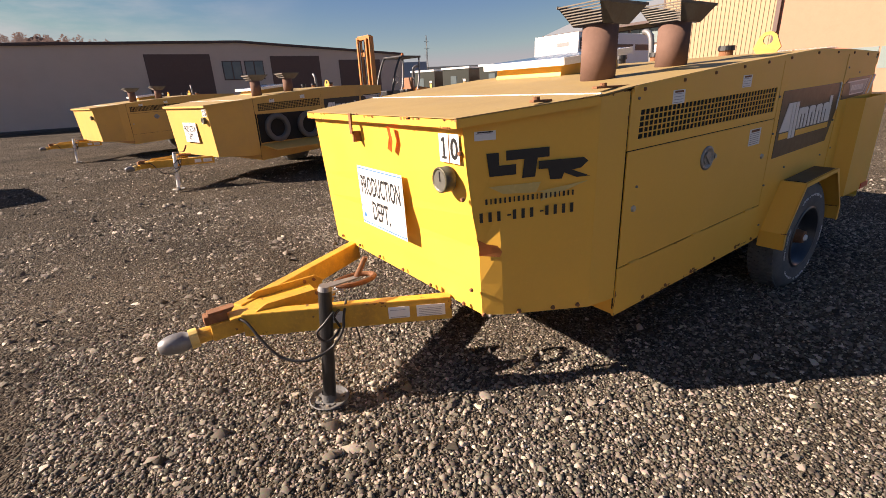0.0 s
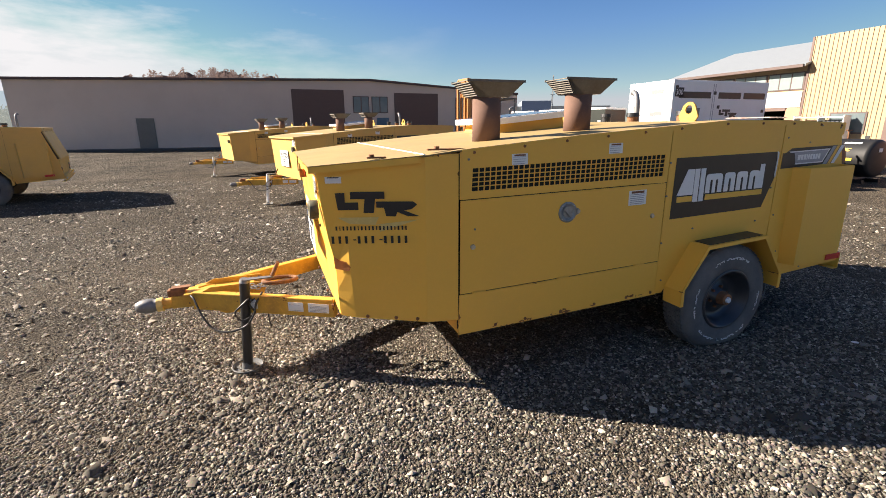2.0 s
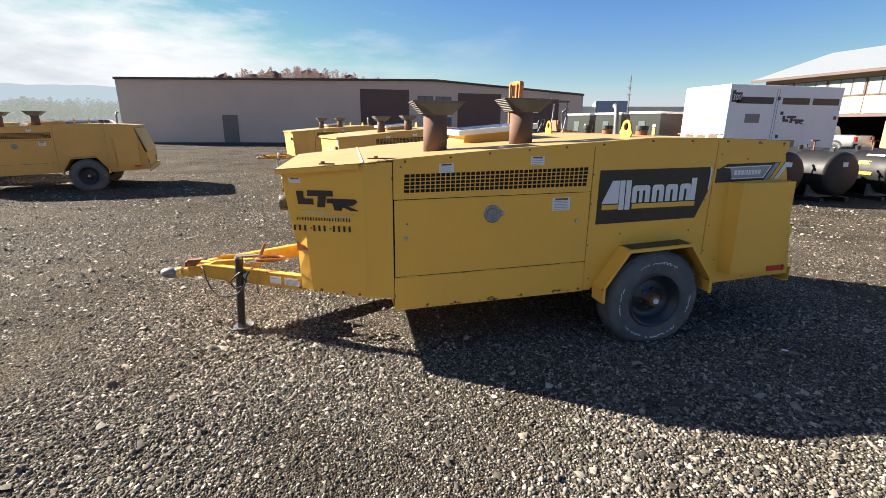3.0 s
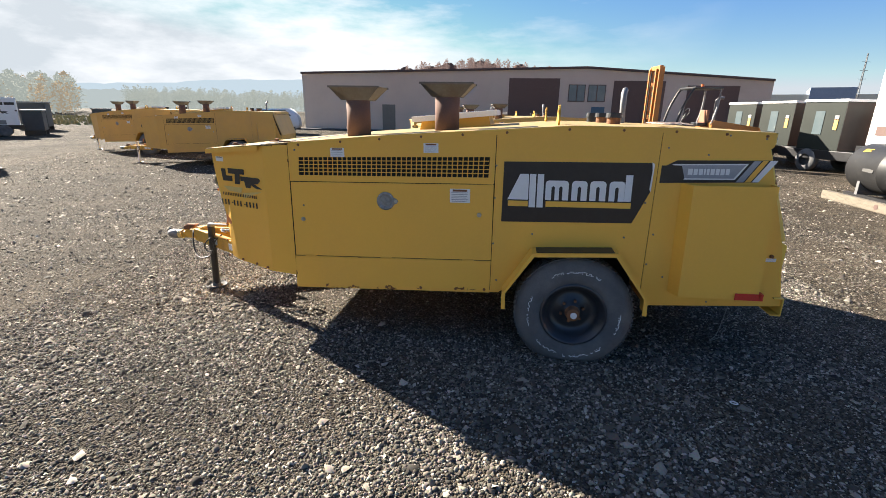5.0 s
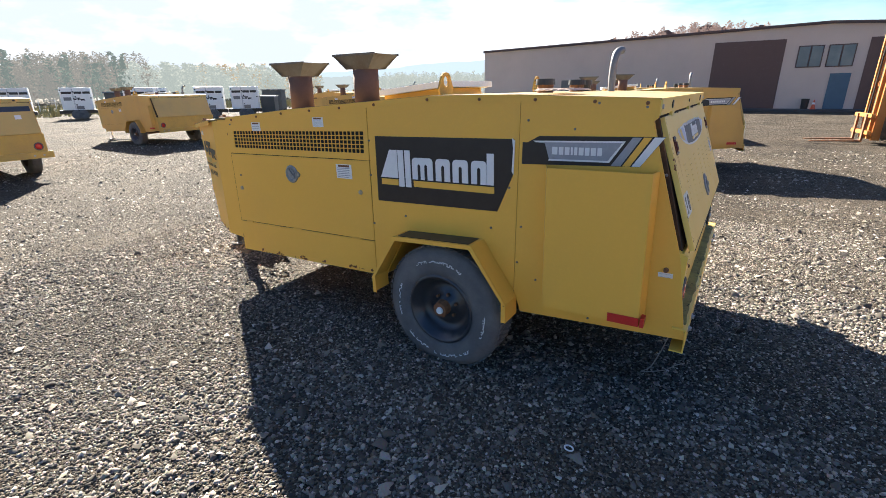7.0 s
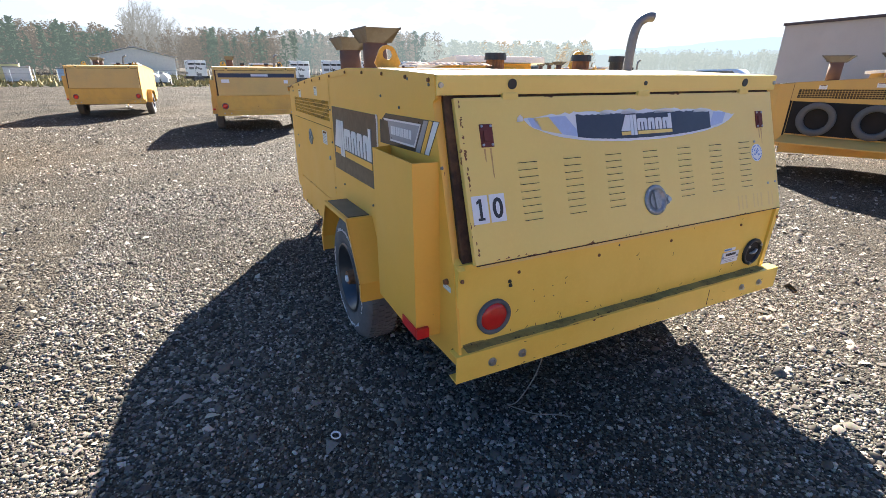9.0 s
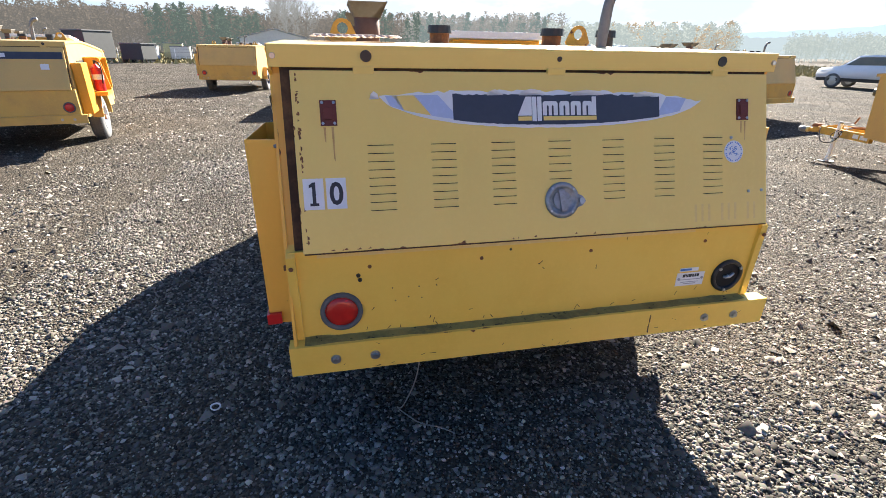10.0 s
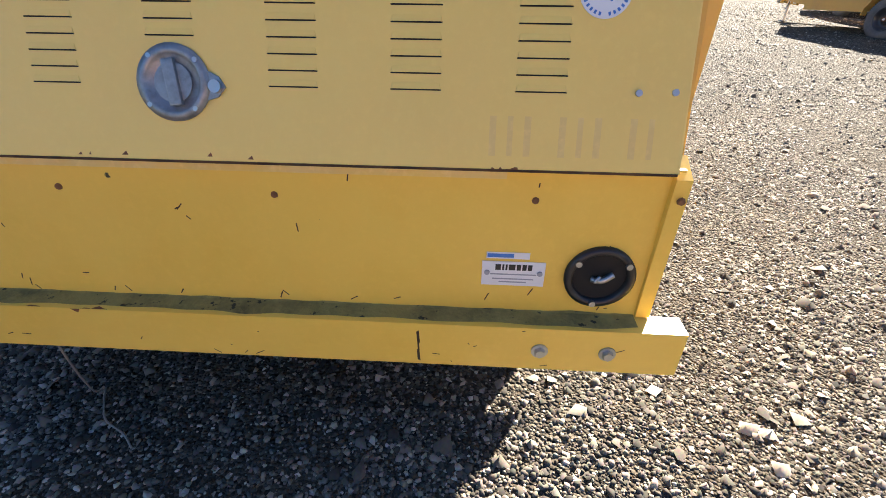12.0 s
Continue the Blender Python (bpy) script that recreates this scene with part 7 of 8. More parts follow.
part("bumper", box(2.88, 3.0, -0.9, 0.9, 0.48, 0.66, 0.03), STEEL, pb)
for sgn in (-1, 1):
    part("side_glass", prism([(-1.35, 1.24), (-0.88, 1.72), (0.68, 1.74), (0.82, 1.26)], "y", sgn * 0.95, sgn * 0.956), GLASS_DARK, pb)
    part("tail_lamp", box(2.80, 2.915, sgn * 0.80 - 0.13, sgn * 0.80 + 0.13, 0.86, 1.18, 0.01), RED_LENS, pb)
    part("sill", box(-2.6, 2.7, sgn * 0.955 - 0.008, sgn * 0.955 + 0.008, 0.46, 0.56), BLACK, pb)
    for x in (-1.85, 1.80):
        part("wheel_arch", cyl((x, sgn * 0.945, 0.46), (x, sgn * 0.962, 0.46), 0.46, None, 26), BLACK, pb)
        bm = bmesh.new()
        add_lathe(bm, [(0.24, 0.0), (0.37, 0), (0.40, 0.05), (0.40, 0.2), (0.37, 0.23), (0.24, 0.2)], (x, sgn * 0.76, 0.40), (0, sgn, 0), 26)
        bmesh.ops.recalc_face_normals(bm, faces=bm.faces[:])
        w = part("wheel", bm, RUBBER, pk, "", True)
        bm = bmesh.new()
        add_lathe(bm, [(0.24, 0.19), (0.1, 0.2), (0.0001, 0.21)], (x, sgn * 0.76, 0.40), (0, sgn, 0), 20)
        part("rim", bm, STEEL, w, "", True)
pk.matrix_basis = pose(30.2, 24.6, 0, 0, 0, -82)

# ---- low store shed, far clutter ----
st = thing("storage_shed", "far beige shed with a shallow gabled roof", "shed")
# beige wall paled in its base colour, for the haze before it
part("wall", prism([(-6, 0), (6, 0), (6, 2.9), (0, 4.4), (-6, 2.9)], "x", -8, 8), mat("hazed_shed_wall", (0.76, 0.71, 0.62), 0.8), st)
part("roof", prism([(-6.4, 2.85), (0, 4.45), (6.4, 2.85), (6.4, 2.95), (0, 4.6), (-6.4, 2.95)], "x", -8.2, 8.2), mat("beige_shed_roof", (0.55, 0.50, 0.43), 0.6), st)
st.matrix_basis = pose(-97.0, -10.8, 0, 0, 0, 8) @ Matrix.Scale(0.95, 4)
fs = thing("distant_factory", "long low cream and blue factory in the distance", "building")
part("wall", box(0, 40, 0, 20, 0, 7.4), mat("cream_wall", (0.55, 0.52, 0.44), 0.8), fs)
part("blue_block", box(13, 22, -0.5, 20, 0, 9.0), mat("slate_blue_wall", (0.22, 0.27, 0.36), 0.8), fs)
fs.matrix_basis = pose(60, 137, 0, 0, 0, -26)
mt = thing("radio_mast", "thin lattice radio mast far behind the yard", "mast")
bm = bmesh.new()
for a in range(3):
    add_cyl(bm, (0.6 * math.cos(a * 2.09), 0.6 * math.sin(a * 2.09), 0), (0.15 * math.cos(a * 2.09), 0.15 * math.sin(a * 2.09), 26), 0.09, None, 5)
for k in range(24):
    z = k * 1.08
    r = 0.6 - 0.45 * z / 26
    a = k * 2.09
    add_cyl(bm, (r * math.cos(a), r * math.sin(a), z), (r * math.cos(a + 2.09), r * math.sin(a + 2.09), z + 1.0), 0.06, None, 4)
part("lattice", bm, GREY_STEEL, mt)
for z in (17, 20, 23):
    part("antenna", box(-1.4, 1.4, -0.1, 0.1, z, z + 0.12), GREY_STEEL, mt)
mt.matrix_basis = pose(78, 124, 0) @ Matrix.Scale(0.62, 4)

# far dark containers and machines at the yard edge
# dark steel, its grey lifted a little to imitate haze
CRATE = mat("dark_container", (0.07, 0.075, 0.075), 0.7)
for x, y, a, w, h in ((-32.4, 24.6, 40, 1.5, 1.75), (-27.4, 20.2, 44, 0.9, 1.3), (-29.2, 26.6, 40, 1.0, 1.4), (-48, -21.1, -20, 3.2, 2.5), (-36.5, 15.2, 40, 2.2, 1.7), (-46.0, -16.6, -20, 1.8, 1.5)):
    c = thing("dark_container", "dark steel container at the edge of the yard", "container", "dark containers")
    part("shell", box(-w / 2, w / 2, -1, 1, 0.25, h, 0.04), CRATE, c)
    for s in (-0.9, 0.9):
        part("skid", box(-w / 2, w / 2, s - 0.06, s + 0.06, 0, 0.25), BLACK, c)
    part("lid", box(-w / 2 - 0.05, w / 2 + 0.05, -1.05, 1.05, h, h + 0.08), GREY_STEEL, c)
    c.matrix_basis = pose(x, y, 0, 0, 0, a)
RED_TRUCK = mat("red_box_paint", (0.35, 0.03, 0.025), 0.5)
rt = thing("red_container", "low red container beside the dark ones", "container")
part("shell", box(-1.6, 1.6, -1, 1, 0.2, 1.9, 0.04), RED_TRUCK, rt)
part("skid", box(-1.6, 1.6, -0.9, 0.9, 0, 0.2), BLACK, rt)
rt.matrix_basis = pose(-42.6, -21.6, 0, 0, 0, -15)

# pale boxes and a post-and-wire fence along the yard edge
for x, y, w, h, colour, words in ((-54.0, -15.4, 1.8, 1.3, (0.62, 0.62, 0.60), "white"), (-56.0, -16.6, 1.8, 1.6, (0.58, 0.52, 0.26), "pale yellow"), (-56.0, -12.0, 1.9, 1.2, (0.30, 0.42, 0.55), "pale blue"),
                                  (-53.0, -18.0, 1.5, 1.3, (0.60, 0.60, 0.60), "white")):
    c = thing("storage_box", words + " storage box standing at the yard edge", "storage box", "pale storage boxes")
    part("shell", box(-1, 1, -w / 2, w / 2, 0.15, h, 0.05), mat("box_" + words.replace(" ", "_"), colour, 0.6), c)
    part("lid", box(-1.04, 1.04, -w / 2 - 0.04, w / 2 + 0.04, h, h + 0.08, 0.02), GREY_STEEL, c)
    for s in (-0.8, 0.8):
        part("skid", box(s - 0.08, s + 0.08, -w / 2, w / 2, 0, 0.15), BLACK, c)
    c.matrix_basis = pose(x, y, 0, 0, 0, 12)
fence = thing("wire_fence", "low post-and-wire fence along the yard edge", "fence")
for k in range(26):
    part("post", cyl((0, k * 1.6, 0), (0, k * 1.6, 1.15), 0.035, None, 6), WHITE_PAINT, fence)
for z in (0.45, 0.8, 1.1):
    part("wire", cyl((0.03, 0, z), (0.03, 40, z), 0.010, None, 4), GREY_STEEL, fence)
fence.matrix_basis = pose(-50.5, -20.0, 0, 0, 0, 14)

# ---- cone and bin beside the blue door ----
cone = thing("traffic_cone", "orange traffic cone with a white band by the wall", "traffic cone")
part("cone_body", (lambda b: (add_cyl(b, (0, 0, 0.04), (0, 0, 0.70), 0.15, 0.03, 18), b)[1])(bmesh.new()), mat("cone_orange", (0.72, 0.10, 0.03), 0.5), cone)
part("cone_base", box(-0.2, 0.2, -0.2, 0.2, 0.0, 0.04, 0.01), mat("cone_orange_base", (0.6, 0.08, 0.03), 0.6), cone)
part("cone_band", cyl((0, 0, 0.36), (0, 0, 0.50), 0.101, 0.078, 18), WHITE_STICKER, cone, "white band")
cone.matrix_basis = pose(4.72, 35.3, 0.12) @ Matrix.Scale(0.8, 4)
bin_ = thing("waste_bin", "black plastic bin standing against the wall", "bin")
part("bin_body", cyl((0, 0, 0), (0, 0, 0.85), 0.26, 0.31, 20), BLACK, bin_)
part("bin_rim", cyl((0, 0, 0.83), (0, 0, 0.88), 0.33, 0.33, 20), BLACK, bin_)
bin_.matrix_basis = pose(4.30, 35.6, 0.12) @ Matrix.Scale(0.7, 4)
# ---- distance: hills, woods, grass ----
def hazed_backdrop(name, color, glow):
    """A far backdrop; the bright air before it is put in as emission."""
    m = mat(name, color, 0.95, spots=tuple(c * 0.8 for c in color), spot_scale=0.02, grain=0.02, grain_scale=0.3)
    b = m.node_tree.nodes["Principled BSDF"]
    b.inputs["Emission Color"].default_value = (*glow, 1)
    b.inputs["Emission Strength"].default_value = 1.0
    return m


def ridge(name, radius, a0, a1, height, rough, seed, material, label):
    bm = bmesh.new()
    n = 160
    lo, hi = [], []
    for k in range(n + 1):
        a = math.radians(a0 + (a1 - a0) * k / n)
        h = height(k / n) * (1 + rough * noise.noise((k * 0.09, seed, 0))) + rough * 6 * noise.noise((k * 0.7, seed + 3, 0))
        lo.append(bm.verts.new((radius * math.sin(a), radius * math.cos(a), -1)))
        hi.append((bm.verts.new(((radius + 5) * math.sin(a), (radius + 5) * math.cos(a), max(h, 1))), bm.verts.new(((radius + 160) * math.sin(a), (radius + 160) * math.cos(a), max(h * 0.8, 0.5)))))
    for k in range(n):
        bm.faces.new((lo[k], lo[k + 1], hi[k + 1][0], hi[k][0]))
        bm.faces.new((hi[k][0], hi[k + 1][0], hi[k + 1][1], hi[k][1]))
    return tagged(link(name, bm, material, smooth=True), label, "hills", kind="structure")


# second colour of each hill: emission that imitates haze
HAZE_FAR = hazed_backdrop("haze_glow_far_hill", (0.10, 0.12, 0.14), (0.125, 0.15, 0.165))
HAZE_PALE = hazed_backdrop("haze_glow_pale_hill", (0.09, 0.09, 0.085), (0.105, 0.118, 0.116))
HAZE_MID = hazed_backdrop("haze_glow_wooded_hill", (0.05, 0.038, 0.03), (0.042, 0.037, 0.033))
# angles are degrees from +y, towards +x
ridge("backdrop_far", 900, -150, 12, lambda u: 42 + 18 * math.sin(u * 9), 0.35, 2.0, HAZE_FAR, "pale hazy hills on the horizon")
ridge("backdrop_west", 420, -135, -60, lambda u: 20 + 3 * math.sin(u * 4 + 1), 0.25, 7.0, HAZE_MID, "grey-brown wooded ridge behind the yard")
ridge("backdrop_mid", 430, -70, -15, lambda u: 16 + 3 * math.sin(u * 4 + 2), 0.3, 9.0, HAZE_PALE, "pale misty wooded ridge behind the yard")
ridge("backdrop_knoll", 300, -22, 12, lambda u: 31 * math.sin(math.pi * u) ** 0.6, 0.25, 11.0, mat("autumn_hill", (0.16, 0.085, 0.06), 0.95, spots=(0.10, 0.075, 0.05), spot_scale=0.08), "low autumn-brown wooded knoll")
ridge("backdrop_east", 270, 31, 39.5, lambda u: 7 + 1.5 * math.sin(u * 11), 0.1, 5.0, mat("autumn_ridge", (0.17, 0.095, 0.07), 0.95, spots=(0.12, 0.08, 0.06), spot_scale=0.08), "autumn-brown wooded ridge")


def woods(name, label, places, material, kind, seed):
    """Far woods: each tree a tapered trunk, limbs and a crown of many small clumps, as one mesh."""
    rnd = random.Random(seed)
    V, F = [], []

    def tri_clump(c, s):
        i = len(V)
        for _ in range(4):
            V.append((c[0] + rnd.gauss(0, s), c[1] + rnd.gauss(0, s), c[2] + rnd.gauss(0, s * 0.8)))
        F.extend(((i, i + 1, i + 2), (i, i + 2, i + 3), (i, i + 3, i + 1)))

    def stick(p, q, r0, r1):
        i = len(V)
        for (x, y, z), r in ((p, r0), (q, r1)):
            for a in range(3):
                V.append((x + r * math.cos(a * 2.09), y + r * math.sin(a * 2.09), z))
        for a in range(3):
            F.append((i + a, i + (a + 1) % 3, i + 3 + (a + 1) % 3, i + 3 + a))
    for x, y, z0, h in places:
        stick((x, y, z0), (x + rnd.gauss(0, 0.2), y, z0 + h * 0.95), h * 0.022, h * 0.004)
        if kind == "conifer":
            for k in range(90):
                u = rnd.random() ** 0.8
                z = z0 + h * (0.12 + 0.88 * u)
                r = h * 0.24 * (1 - u) * rnd.uniform(0.3, 1.05) + 0.1
                a = rnd.uniform(0, 6.283)
                tri_clump((x + r * math.cos(a), y + r * math.sin(a), z), h * 0.034)
        else:
            w = h * rnd.uniform(0.26, 0.36)
            if kind == "twiggy":
                for k in range(34):
                    a, u, rise = rnd.uniform(0, 6.283), rnd.uniform(0.25, 0.9), rnd.uniform(0.10, 0.26)
                    e = (x + w * math.cos(a) * rnd.uniform(0.35, 0.8), y + w * math.sin(a) * rnd.uniform(0.35, 0.8), z0 + h * min(1.02, u + rise))
                    stick((x, y, z0 + h * u), e, h * 0.006, h * 0.002)
                    for _ in range(5):
                        p = [x + (e[0] - x) * 0.7, y + (e[1] - y) * 0.7, z0 + h * u + (e[2] - z0 - h * u) * 0.7]
                        stick(p, (p[0] + rnd.gauss(0, h * 0.06), p[1] + rnd.gauss(0, h * 0.06), p[2] + abs(rnd.gauss(0, h * 0.07))), h * 0.0026, h * 0.001)
            for k in range(0 if kind == "twiggy" else 9):
                a, u = rnd.uniform(0, 6.283), rnd.uniform(0.1, 0.7)
                stick((x, y, z0 + h * u), (x + w * math.cos(a) * 0.9, y + w * math.sin(a) * 0.9, z0 + h * min(1, u + rnd.uniform(0.15, 0.35))), h * 0.010, h * 0.002)
            for k in range({"leafy": 120, "bare": 90, "twiggy": 34}[kind]):
                a, u = rnd.uniform(0, 6.283), rnd.random()
                r = w * math.sqrt(rnd.random()) * math.sin(math.pi * (0.22 + 0.74 * u))
                tri_clump((x + r * math.cos(a), y + r * math.sin(a), z0 + h * (0.06 + 0.94 * u)), h * {"leafy": 0.034, "bare": 0.026, "twiggy": 0.007}[kind])
    me = bpy.data.meshes.new(name)
    me.from_pydata(V, [], F)
    me.materials.append(material)
    return tagged(new(name, me), label, "trees", kind="stuff")


rnd = random.Random(21)


def belt(a0, a1, r0, r1, count, h0, h1, lift=0.0):
    out = []
    for _ in range(count):
        a, r = math.radians(rnd.uniform(a0, a1)), rnd.uniform(r0, r1)
        out.append((r * math.sin(a), r * math.cos(a), lift * max(0.0, (r - r0) / (r1 - r0)) - 0.2, rnd.uniform(h0, h1)))
    return out


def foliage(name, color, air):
    """Far backdrop woods: thin leaves and twigs that let part of the light through; haze is added as emission."""
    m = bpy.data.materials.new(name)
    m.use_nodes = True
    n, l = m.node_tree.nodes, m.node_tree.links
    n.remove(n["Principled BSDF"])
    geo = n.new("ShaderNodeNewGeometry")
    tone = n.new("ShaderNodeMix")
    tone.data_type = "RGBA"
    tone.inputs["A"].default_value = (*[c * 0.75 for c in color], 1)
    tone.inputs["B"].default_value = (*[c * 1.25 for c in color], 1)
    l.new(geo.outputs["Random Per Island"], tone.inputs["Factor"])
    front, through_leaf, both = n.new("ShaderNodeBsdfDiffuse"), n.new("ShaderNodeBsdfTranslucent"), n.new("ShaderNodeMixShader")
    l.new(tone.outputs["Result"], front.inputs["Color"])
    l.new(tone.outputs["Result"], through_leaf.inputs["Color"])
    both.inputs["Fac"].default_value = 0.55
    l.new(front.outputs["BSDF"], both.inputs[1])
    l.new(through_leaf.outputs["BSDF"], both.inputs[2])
    haze_glow, total = n.new("ShaderNodeEmission"), n.new("ShaderNodeAddShader")
    haze_glow.inputs["Color"].default_value = (*air, 1)
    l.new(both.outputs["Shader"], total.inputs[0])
    l.new(haze_glow.outputs["Emission"], total.inputs[1])
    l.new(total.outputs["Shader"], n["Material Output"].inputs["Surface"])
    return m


# last colour of each wood: painted haze glow, stronger near the sun's bearing
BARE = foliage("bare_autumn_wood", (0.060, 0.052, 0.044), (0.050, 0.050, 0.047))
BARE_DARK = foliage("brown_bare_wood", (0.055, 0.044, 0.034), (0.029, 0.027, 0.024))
BARE_PALE = foliage("hazed_pale_wood", (0.08, 0.08, 0.07), (0.076, 0.085, 0.080))
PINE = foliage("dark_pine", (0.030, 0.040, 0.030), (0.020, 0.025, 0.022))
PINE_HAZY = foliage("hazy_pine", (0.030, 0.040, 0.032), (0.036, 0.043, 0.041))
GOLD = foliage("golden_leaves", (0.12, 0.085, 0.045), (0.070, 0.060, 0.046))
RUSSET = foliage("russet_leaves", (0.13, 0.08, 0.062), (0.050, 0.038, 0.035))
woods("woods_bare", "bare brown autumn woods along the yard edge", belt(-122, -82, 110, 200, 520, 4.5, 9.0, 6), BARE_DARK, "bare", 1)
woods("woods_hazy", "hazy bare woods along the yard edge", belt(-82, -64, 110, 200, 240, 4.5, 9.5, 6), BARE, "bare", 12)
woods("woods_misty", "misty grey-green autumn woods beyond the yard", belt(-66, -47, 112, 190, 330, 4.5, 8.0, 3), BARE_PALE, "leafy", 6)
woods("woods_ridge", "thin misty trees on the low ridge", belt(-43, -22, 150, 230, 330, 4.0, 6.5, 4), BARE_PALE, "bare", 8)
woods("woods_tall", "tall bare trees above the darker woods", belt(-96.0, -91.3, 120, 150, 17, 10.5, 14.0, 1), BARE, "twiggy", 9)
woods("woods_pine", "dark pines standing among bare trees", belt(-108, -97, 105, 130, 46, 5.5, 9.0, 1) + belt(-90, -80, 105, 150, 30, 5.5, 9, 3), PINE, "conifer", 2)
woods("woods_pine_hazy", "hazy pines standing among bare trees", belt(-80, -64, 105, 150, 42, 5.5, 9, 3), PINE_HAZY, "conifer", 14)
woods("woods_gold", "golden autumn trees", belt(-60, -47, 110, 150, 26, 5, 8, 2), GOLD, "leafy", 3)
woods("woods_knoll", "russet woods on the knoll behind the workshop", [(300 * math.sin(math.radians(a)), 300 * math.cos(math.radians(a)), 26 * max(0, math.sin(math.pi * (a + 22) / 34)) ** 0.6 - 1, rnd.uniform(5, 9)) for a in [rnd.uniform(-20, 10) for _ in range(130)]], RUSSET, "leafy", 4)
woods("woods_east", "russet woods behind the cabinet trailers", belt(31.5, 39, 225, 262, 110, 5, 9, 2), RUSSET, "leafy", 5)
# scrub at the yard edge
V, F = [], []
for _ in range(16000):
    a = math.radians(rnd.uniform(-116, -30))
    r = rnd.uniform(46, 92) + 5 * math.sin(a * 5)
    x, y, h = r * math.sin(a), r * math.cos(a), rnd.uniform(0.08, 0.42)
    i = len(V)
    b = rnd.uniform(0, 3.14)
    w = h * rnd.uniform(0.25, 0.6)
    V += [(x - w * math.cos(b), y - w * math.sin(b), 0), (x + w * math.cos(b), y + w * math.sin(b), 0), (x + rnd.gauss(0, 0.12), y + rnd.gauss(0, 0.12), h)]
    F.append((i, i + 1, i + 2))
me = bpy.data.meshes.new("dry_scrub")
me.from_pydata(V, [], F)
me.materials.append(mat("dry_grass", (0.30, 0.25, 0.11), 0.9, spots=(0.16, 0.17, 0.06), spot_scale=0.3))
tagged(new("dry_scrub", me), "dry yellow-green grass and scrub along the yard edge", "grass", kind="stuff")
# verge in front of the workshop
tagged(link("pavement", prism([(-19.5, 0), (19.0, 0), (19.0, 0.12), (-19.5, 0.12)], "y", 34.6, 36.0), mat("dark_asphalt", (0.06, 0.06, 0.062), 0.9)), "dark asphalt strip along the workshop wall", "pavement", kind="structure")

# ---- small things on the ground and roof ----
bm = bmesh.new()
add_lathe(bm, [(0.017, 0.0), (0.022, 0.0), (0.0235, 0.004), (0.0195, 0.007), (0.0165, 0.004), (0.017, 0.0)], (0.916, -0.435, 0.010), (0.1, 0.15, 1), 26)
bmesh.ops.recalc_face_normals(bm, faces=bm.faces[:])
tagged(link("plastic_ring", bm, WHITE_STICKER, smooth=True), "small white plastic ring lying on the gravel", "ring")
tray = thing("egg_tray", "crumpled pale moulded tray lying on the roof", "tray")
bm = bmesh.new()
nx, ny = 10, 26
grid = [[bm.verts.new((0.435 + 0.019 * i, 0.115 + 0.0145 * j, 1.561 + 0.020 + (0.003 if (i + j) % 2 else 0.0) + random.Random(i * 31 + j).uniform(-0.0015, 0.0015) - (0.008 if i in (0, nx) or j in (0, ny) else 0))) for j in range(ny + 1)] for i in range(nx + 1)]
for i in range(nx):
    for j in range(ny):
        bm.faces.new((grid[i][j], grid[i + 1][j], grid[i + 1][j + 1], grid[i][j + 1]))
bmesh.ops.solidify(bm, geom=bm.faces[:], thickness=0.012)
part("moulded_sheet", bm, mat("pale_pulp", (0.62, 0.52, 0.46), 0.8, spots=(0.52, 0.42, 0.36), spot_scale=15), tray)
WIRE = mat("dull_grey_wire", (0.22, 0.20, 0.17), 0.6)
tube("loose_wire", [(1.21, 0.47, 0.42), (1.19, 0.45, 0.25), (1.13, 0.40, 0.06), (1.08, 0.38, 0.014), (1.14, 0.42, 0.012), (1.20, 0.47, 0.014), (1.24, 0.55, 0.012), (1.285, 0.605, 0.012)], 0.003, WIRE, None)
tagged(bpy.data.objects["loose_wire"], "thin loose wire hanging from the bumper to the gravel", "wire")


def stone_material():
    m = bpy.data.materials.new("crushed_stone")
    m.use_nodes = True
    n, l = m.node_tree.nodes, m.node_tree.links
    b = n["Principled BSDF"]
    b.inputs["Roughness"].default_value = 0.9
    b.inputs["Specular IOR Level"].default_value = 0.2
    geo = n.new("ShaderNodeNewGeometry")
    ramp = n.new("ShaderNodeValToRGB")
    e = ramp.color_ramp.elements
    e[0].position, e[0].color = 0.0, (0.036, 0.033, 0.029, 1)
    e[1].position, e[1].color = 1.0, (0.50, 0.44, 0.36, 1)
    for p, c in ((0.25, (0.072, 0.063, 0.051)), (0.55, (0.132, 0.116, 0.094)), (0.80, (0.215, 0.190, 0.155)), (0.93, (0.33, 0.288, 0.232))):
        x = ramp.color_ramp.elements.new(p)
        x.color = (*c, 1)
    l.new(geo.outputs["Random Per Island"], ramp.inputs["Fac"])
    tc = n.new("ShaderNodeTexCoord")
    t = n.new("ShaderNodeTexNoise")
    t.inputs["Scale"].default_value, t.inputs["Detail"].default_value = 90, 4
    l.new(tc.outputs["Object"], t.inputs["Vector"])
    mx = n.new("ShaderNodeMix")
    mx.data_type, mx.blend_type = "RGBA", "OVERLAY"
    mx.inputs["Factor"].default_value = 0.45
    l.new(ramp.outputs["Color"], mx.inputs["A"])
    l.new(t.outputs["Color"], mx.inputs["B"])
    hs = n.new("ShaderNodeHueSaturation")
    hs.inputs["Saturation"].default_value = 0.95
    l.new(mx.outputs["Result"], hs.inputs["Color"])
    l.new(hs.outputs["Color"], b.inputs["Base Color"])
    return m


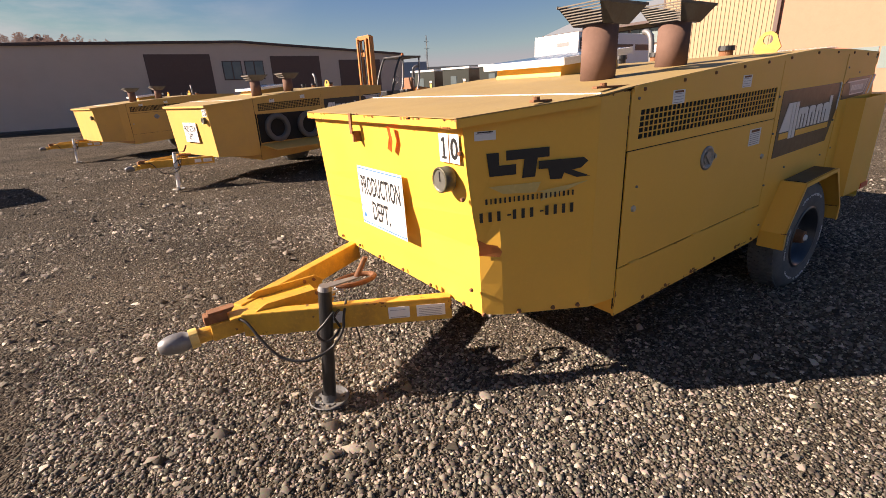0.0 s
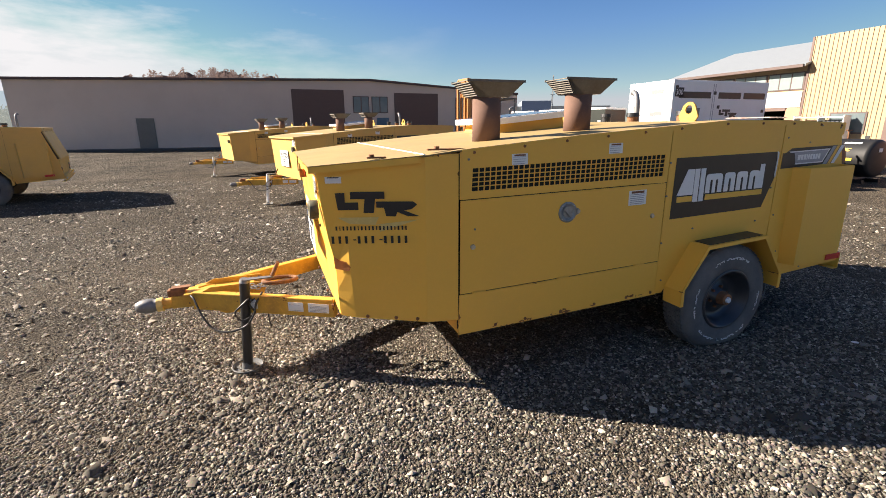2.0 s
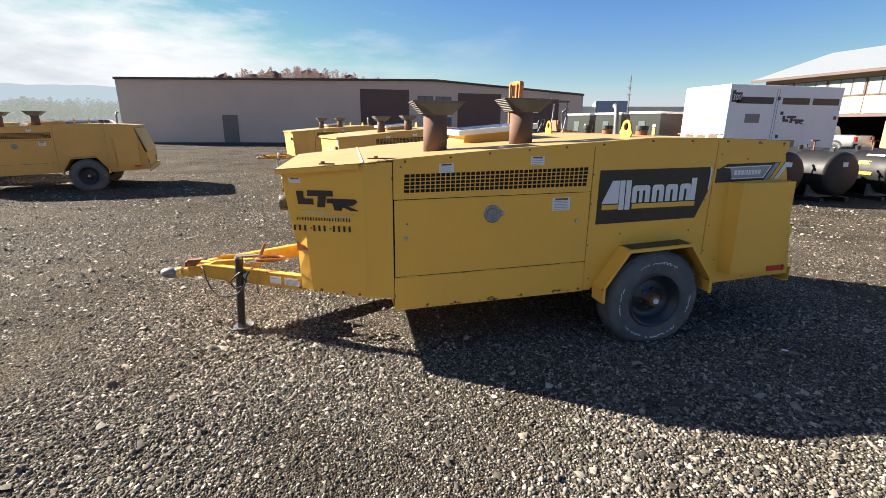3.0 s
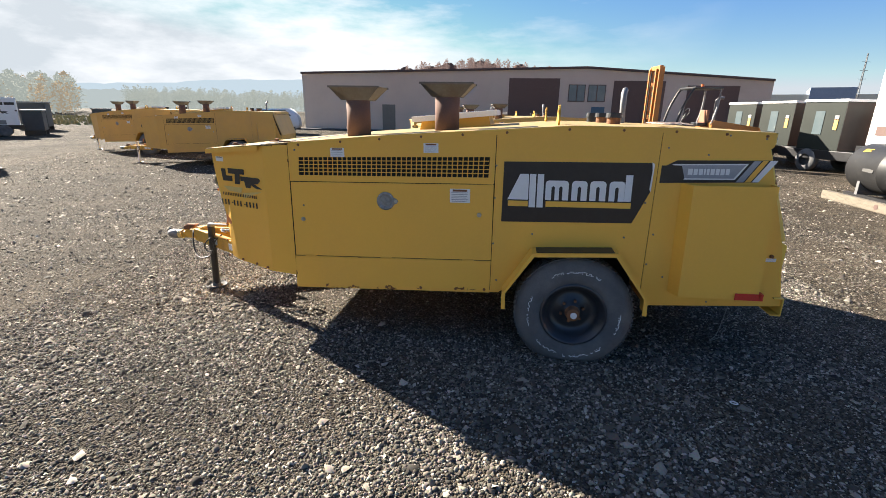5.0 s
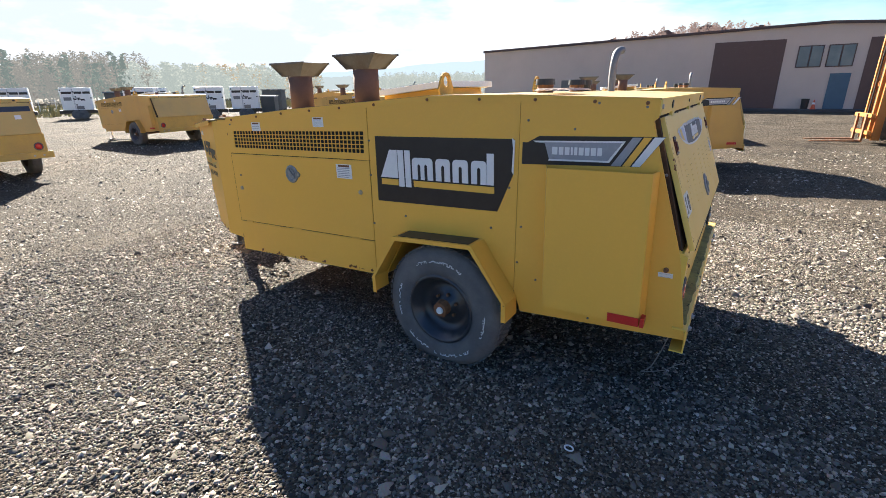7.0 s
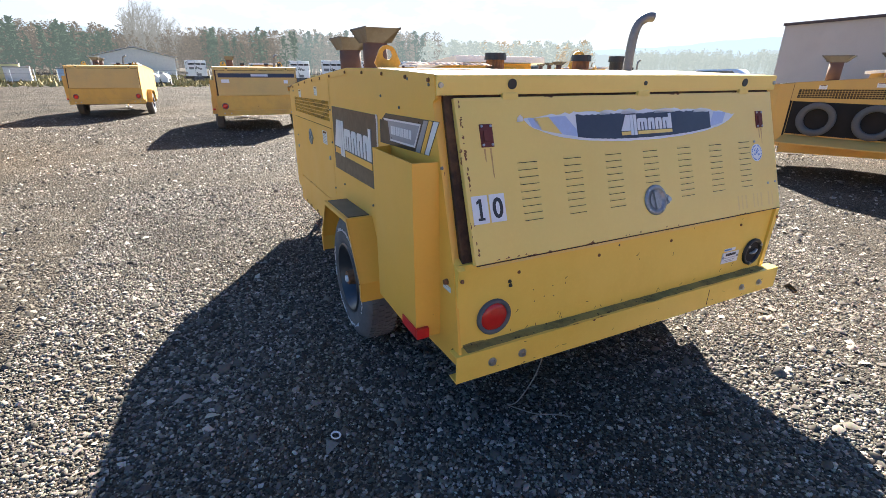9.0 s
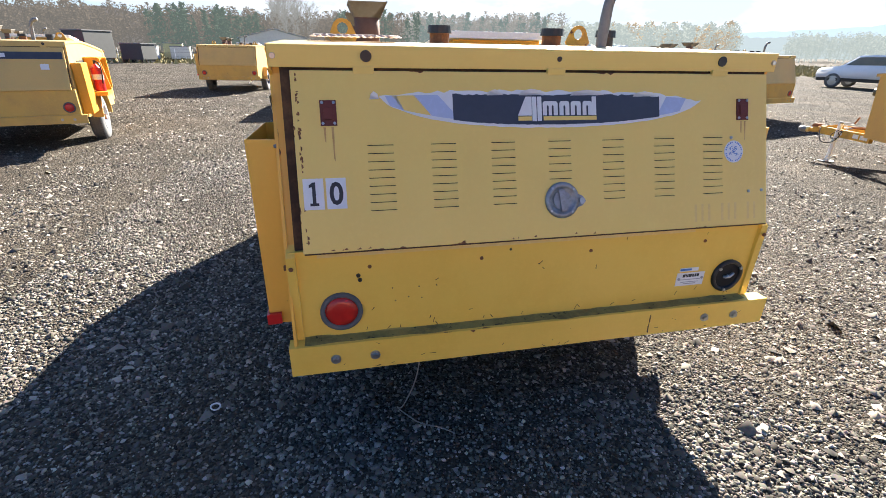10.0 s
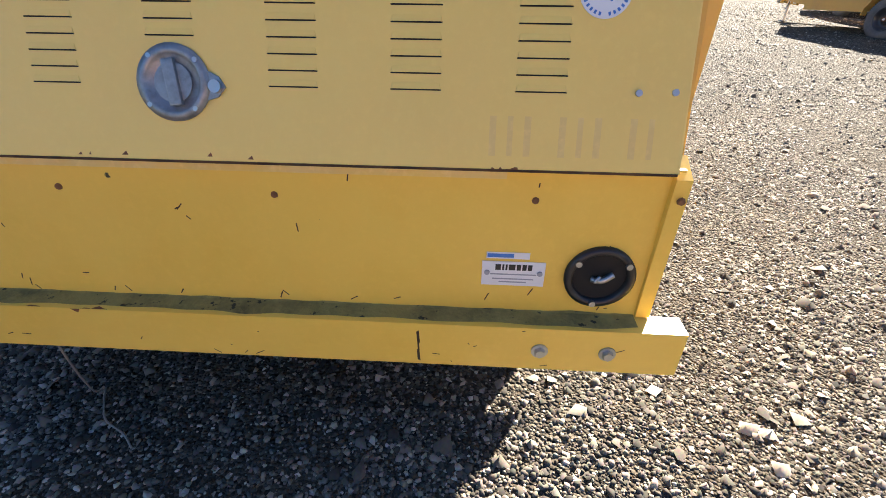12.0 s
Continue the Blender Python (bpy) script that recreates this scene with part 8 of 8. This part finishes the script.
def stones(name, label, area, pitch, size, seed, keep=1.0, relief=0.10, plain=False):
    """Loose crushed stone: rounded lumps packed side by side and half sunk in the ground, as one mesh."""
    g = np.random.default_rng(seed)
    x0, x1, y0, y1 = area
    gx, gy = np.meshgrid(np.arange(x0, x1, pitch), np.arange(y0, y1, pitch))
    c = np.stack([gx.ravel(), gy.ravel(), np.zeros(gx.size)], 1)
    c[:, :2] += g.uniform(-0.5, 0.5, (len(c), 2)) * pitch
    c = c[g.random(len(c)) < keep + 0.34 * np.sin(c[:, 0] * 2.3 + 2.0 * np.sin(c[:, 1] * 1.7)) * np.sin(c[:, 1] * 3.1 + 1.1 * np.sin(c[:, 0] * 2.9))]
    count = len(c)
    patch = np.sin(c[:, 0] * 1.7 + 1.3 * np.sin(c[:, 1] * 1.1)) * np.sin(c[:, 1] * 2.1 + 0.7)
    s = size * np.exp(np.clip(g.normal(0, 0.40, count), -0.8, 0.9)) * (1 + 0.20 * patch)
    ang = np.arange(5) * 2 * np.pi / 5
    lower = np.stack([np.cos(ang), np.sin(ang), np.full(5, -0.45)], 1)
    upper = np.stack([0.78 * np.cos(ang + np.pi / 5), 0.78 * np.sin(ang + np.pi / 5), np.full(5, 0.42)], 1)
    lump = np.concatenate([lower, upper, [[0, 0, 0.72]]])
    tris = [(k, (k + 1) % 5, 5 + k) for k in range(5)] + [((k + 1) % 5, 5 + (k + 1) % 5, 5 + k) for k in range(5)] + [(5 + k, 5 + (k + 1) % 5, 10) for k in range(5)]
    if plain:
        lump = np.array([[1, 0.1, -0.3], [-0.1, 1, -0.3], [-1, -0.1, -0.3], [0.1, -1, -0.3], [0.15, 0.1, 0.75]])
        tris = [(k, (k + 1) % 4, 4) for k in range(4)]
    v = lump[None] * np.stack([g.uniform(0.8, 1.25, count), g.uniform(0.6, 0.95, count), g.uniform(0.40, 0.80, count)], 1)[:, None, :]
    v += g.normal(0, 0.17, v.shape)
    a, b = g.uniform(0, 6.283, count), g.normal(0, 0.30, count)
    ca, sa, cb, sb = np.cos(a), np.sin(a), np.cos(b), np.sin(b)
    x, y, z = v[..., 0], v[..., 1], v[..., 2]
    x, z = x * cb[:, None] - z * sb[:, None], x * sb[:, None] + z * cb[:, None]
    x, y = x * ca[:, None] - y * sa[:, None], x * sa[:, None] + y * ca[:, None]
    v = np.stack([x, y, z], -1) * (s * 0.5)[:, None, None] + c[:, None, :]
    v[..., 2] += (s * (0.02 + relief * g.random(count)))[:, None]
    f = (np.array(tris)[None] + len(lump) * np.arange(count)[:, None, None]).reshape(-1).astype(np.int32)
    me = bpy.data.meshes.new(name)
    me.vertices.add(count * len(lump))
    me.vertices.foreach_set("co", v.reshape(-1).astype(np.float32))
    me.loops.add(len(f))
    me.loops.foreach_set("vertex_index", f)
    me.polygons.add(len(f) // 3)
    me.polygons.foreach_set("loop_start", np.arange(0, len(f), 3, dtype=np.int32))
    me.update(calc_edges=True)
    me.materials.append(STONE)
    return tagged(new(name, me), label, "gravel", kind="stuff")


STONE = stone_material()
stones("gravel_fine", "crushed grey stone packed beside the trailer", (-4.4, 2.5, -1.95, 0.30), 0.0130, 0.0136, 1, 0.80, 0.14)
stones("gravel_fine_rear", "crushed grey stone packed behind the trailer", (1.10, 2.6, 0.30, 2.2), 0.0125, 0.0122, 7, 0.85, 0.14)
stones("gravel_fine_front", "crushed grey stone packed round the drawbar", (-4.4, -2.4, 0.30, 2.2), 0.0130, 0.0136, 9, 0.80, 0.14)
stones("gravel_fine_side", "crushed grey stone on the far side of the trailer", (-2.4, 2.7, 2.2, 4.4), 0.0150, 0.0135, 13, 0.85, plain=True)
stones("gravel_fine_under", "crushed grey stone under the trailer", (-2.4, 1.10, 0.30, 2.2), 0.0160, 0.0135, 11, 0.85, plain=True)
stones("gravel_coarse", "loose grey stone further from the trailer", (-7.0, 4.4, -3.4, 6.0), 0.029, 0.0185, 2, 0.62, 0.14, plain=True)
stones("gravel_far", "scattered loose stone further out in the yard", (-16, 8, -6, 13), 0.070, 0.034, 3, 0.55, 0.16, plain=True)
stones("gravel_lumps", "scattered larger pale stones", (-9, 5, -4, 9), 0.8, 0.034, 4, 0.7)
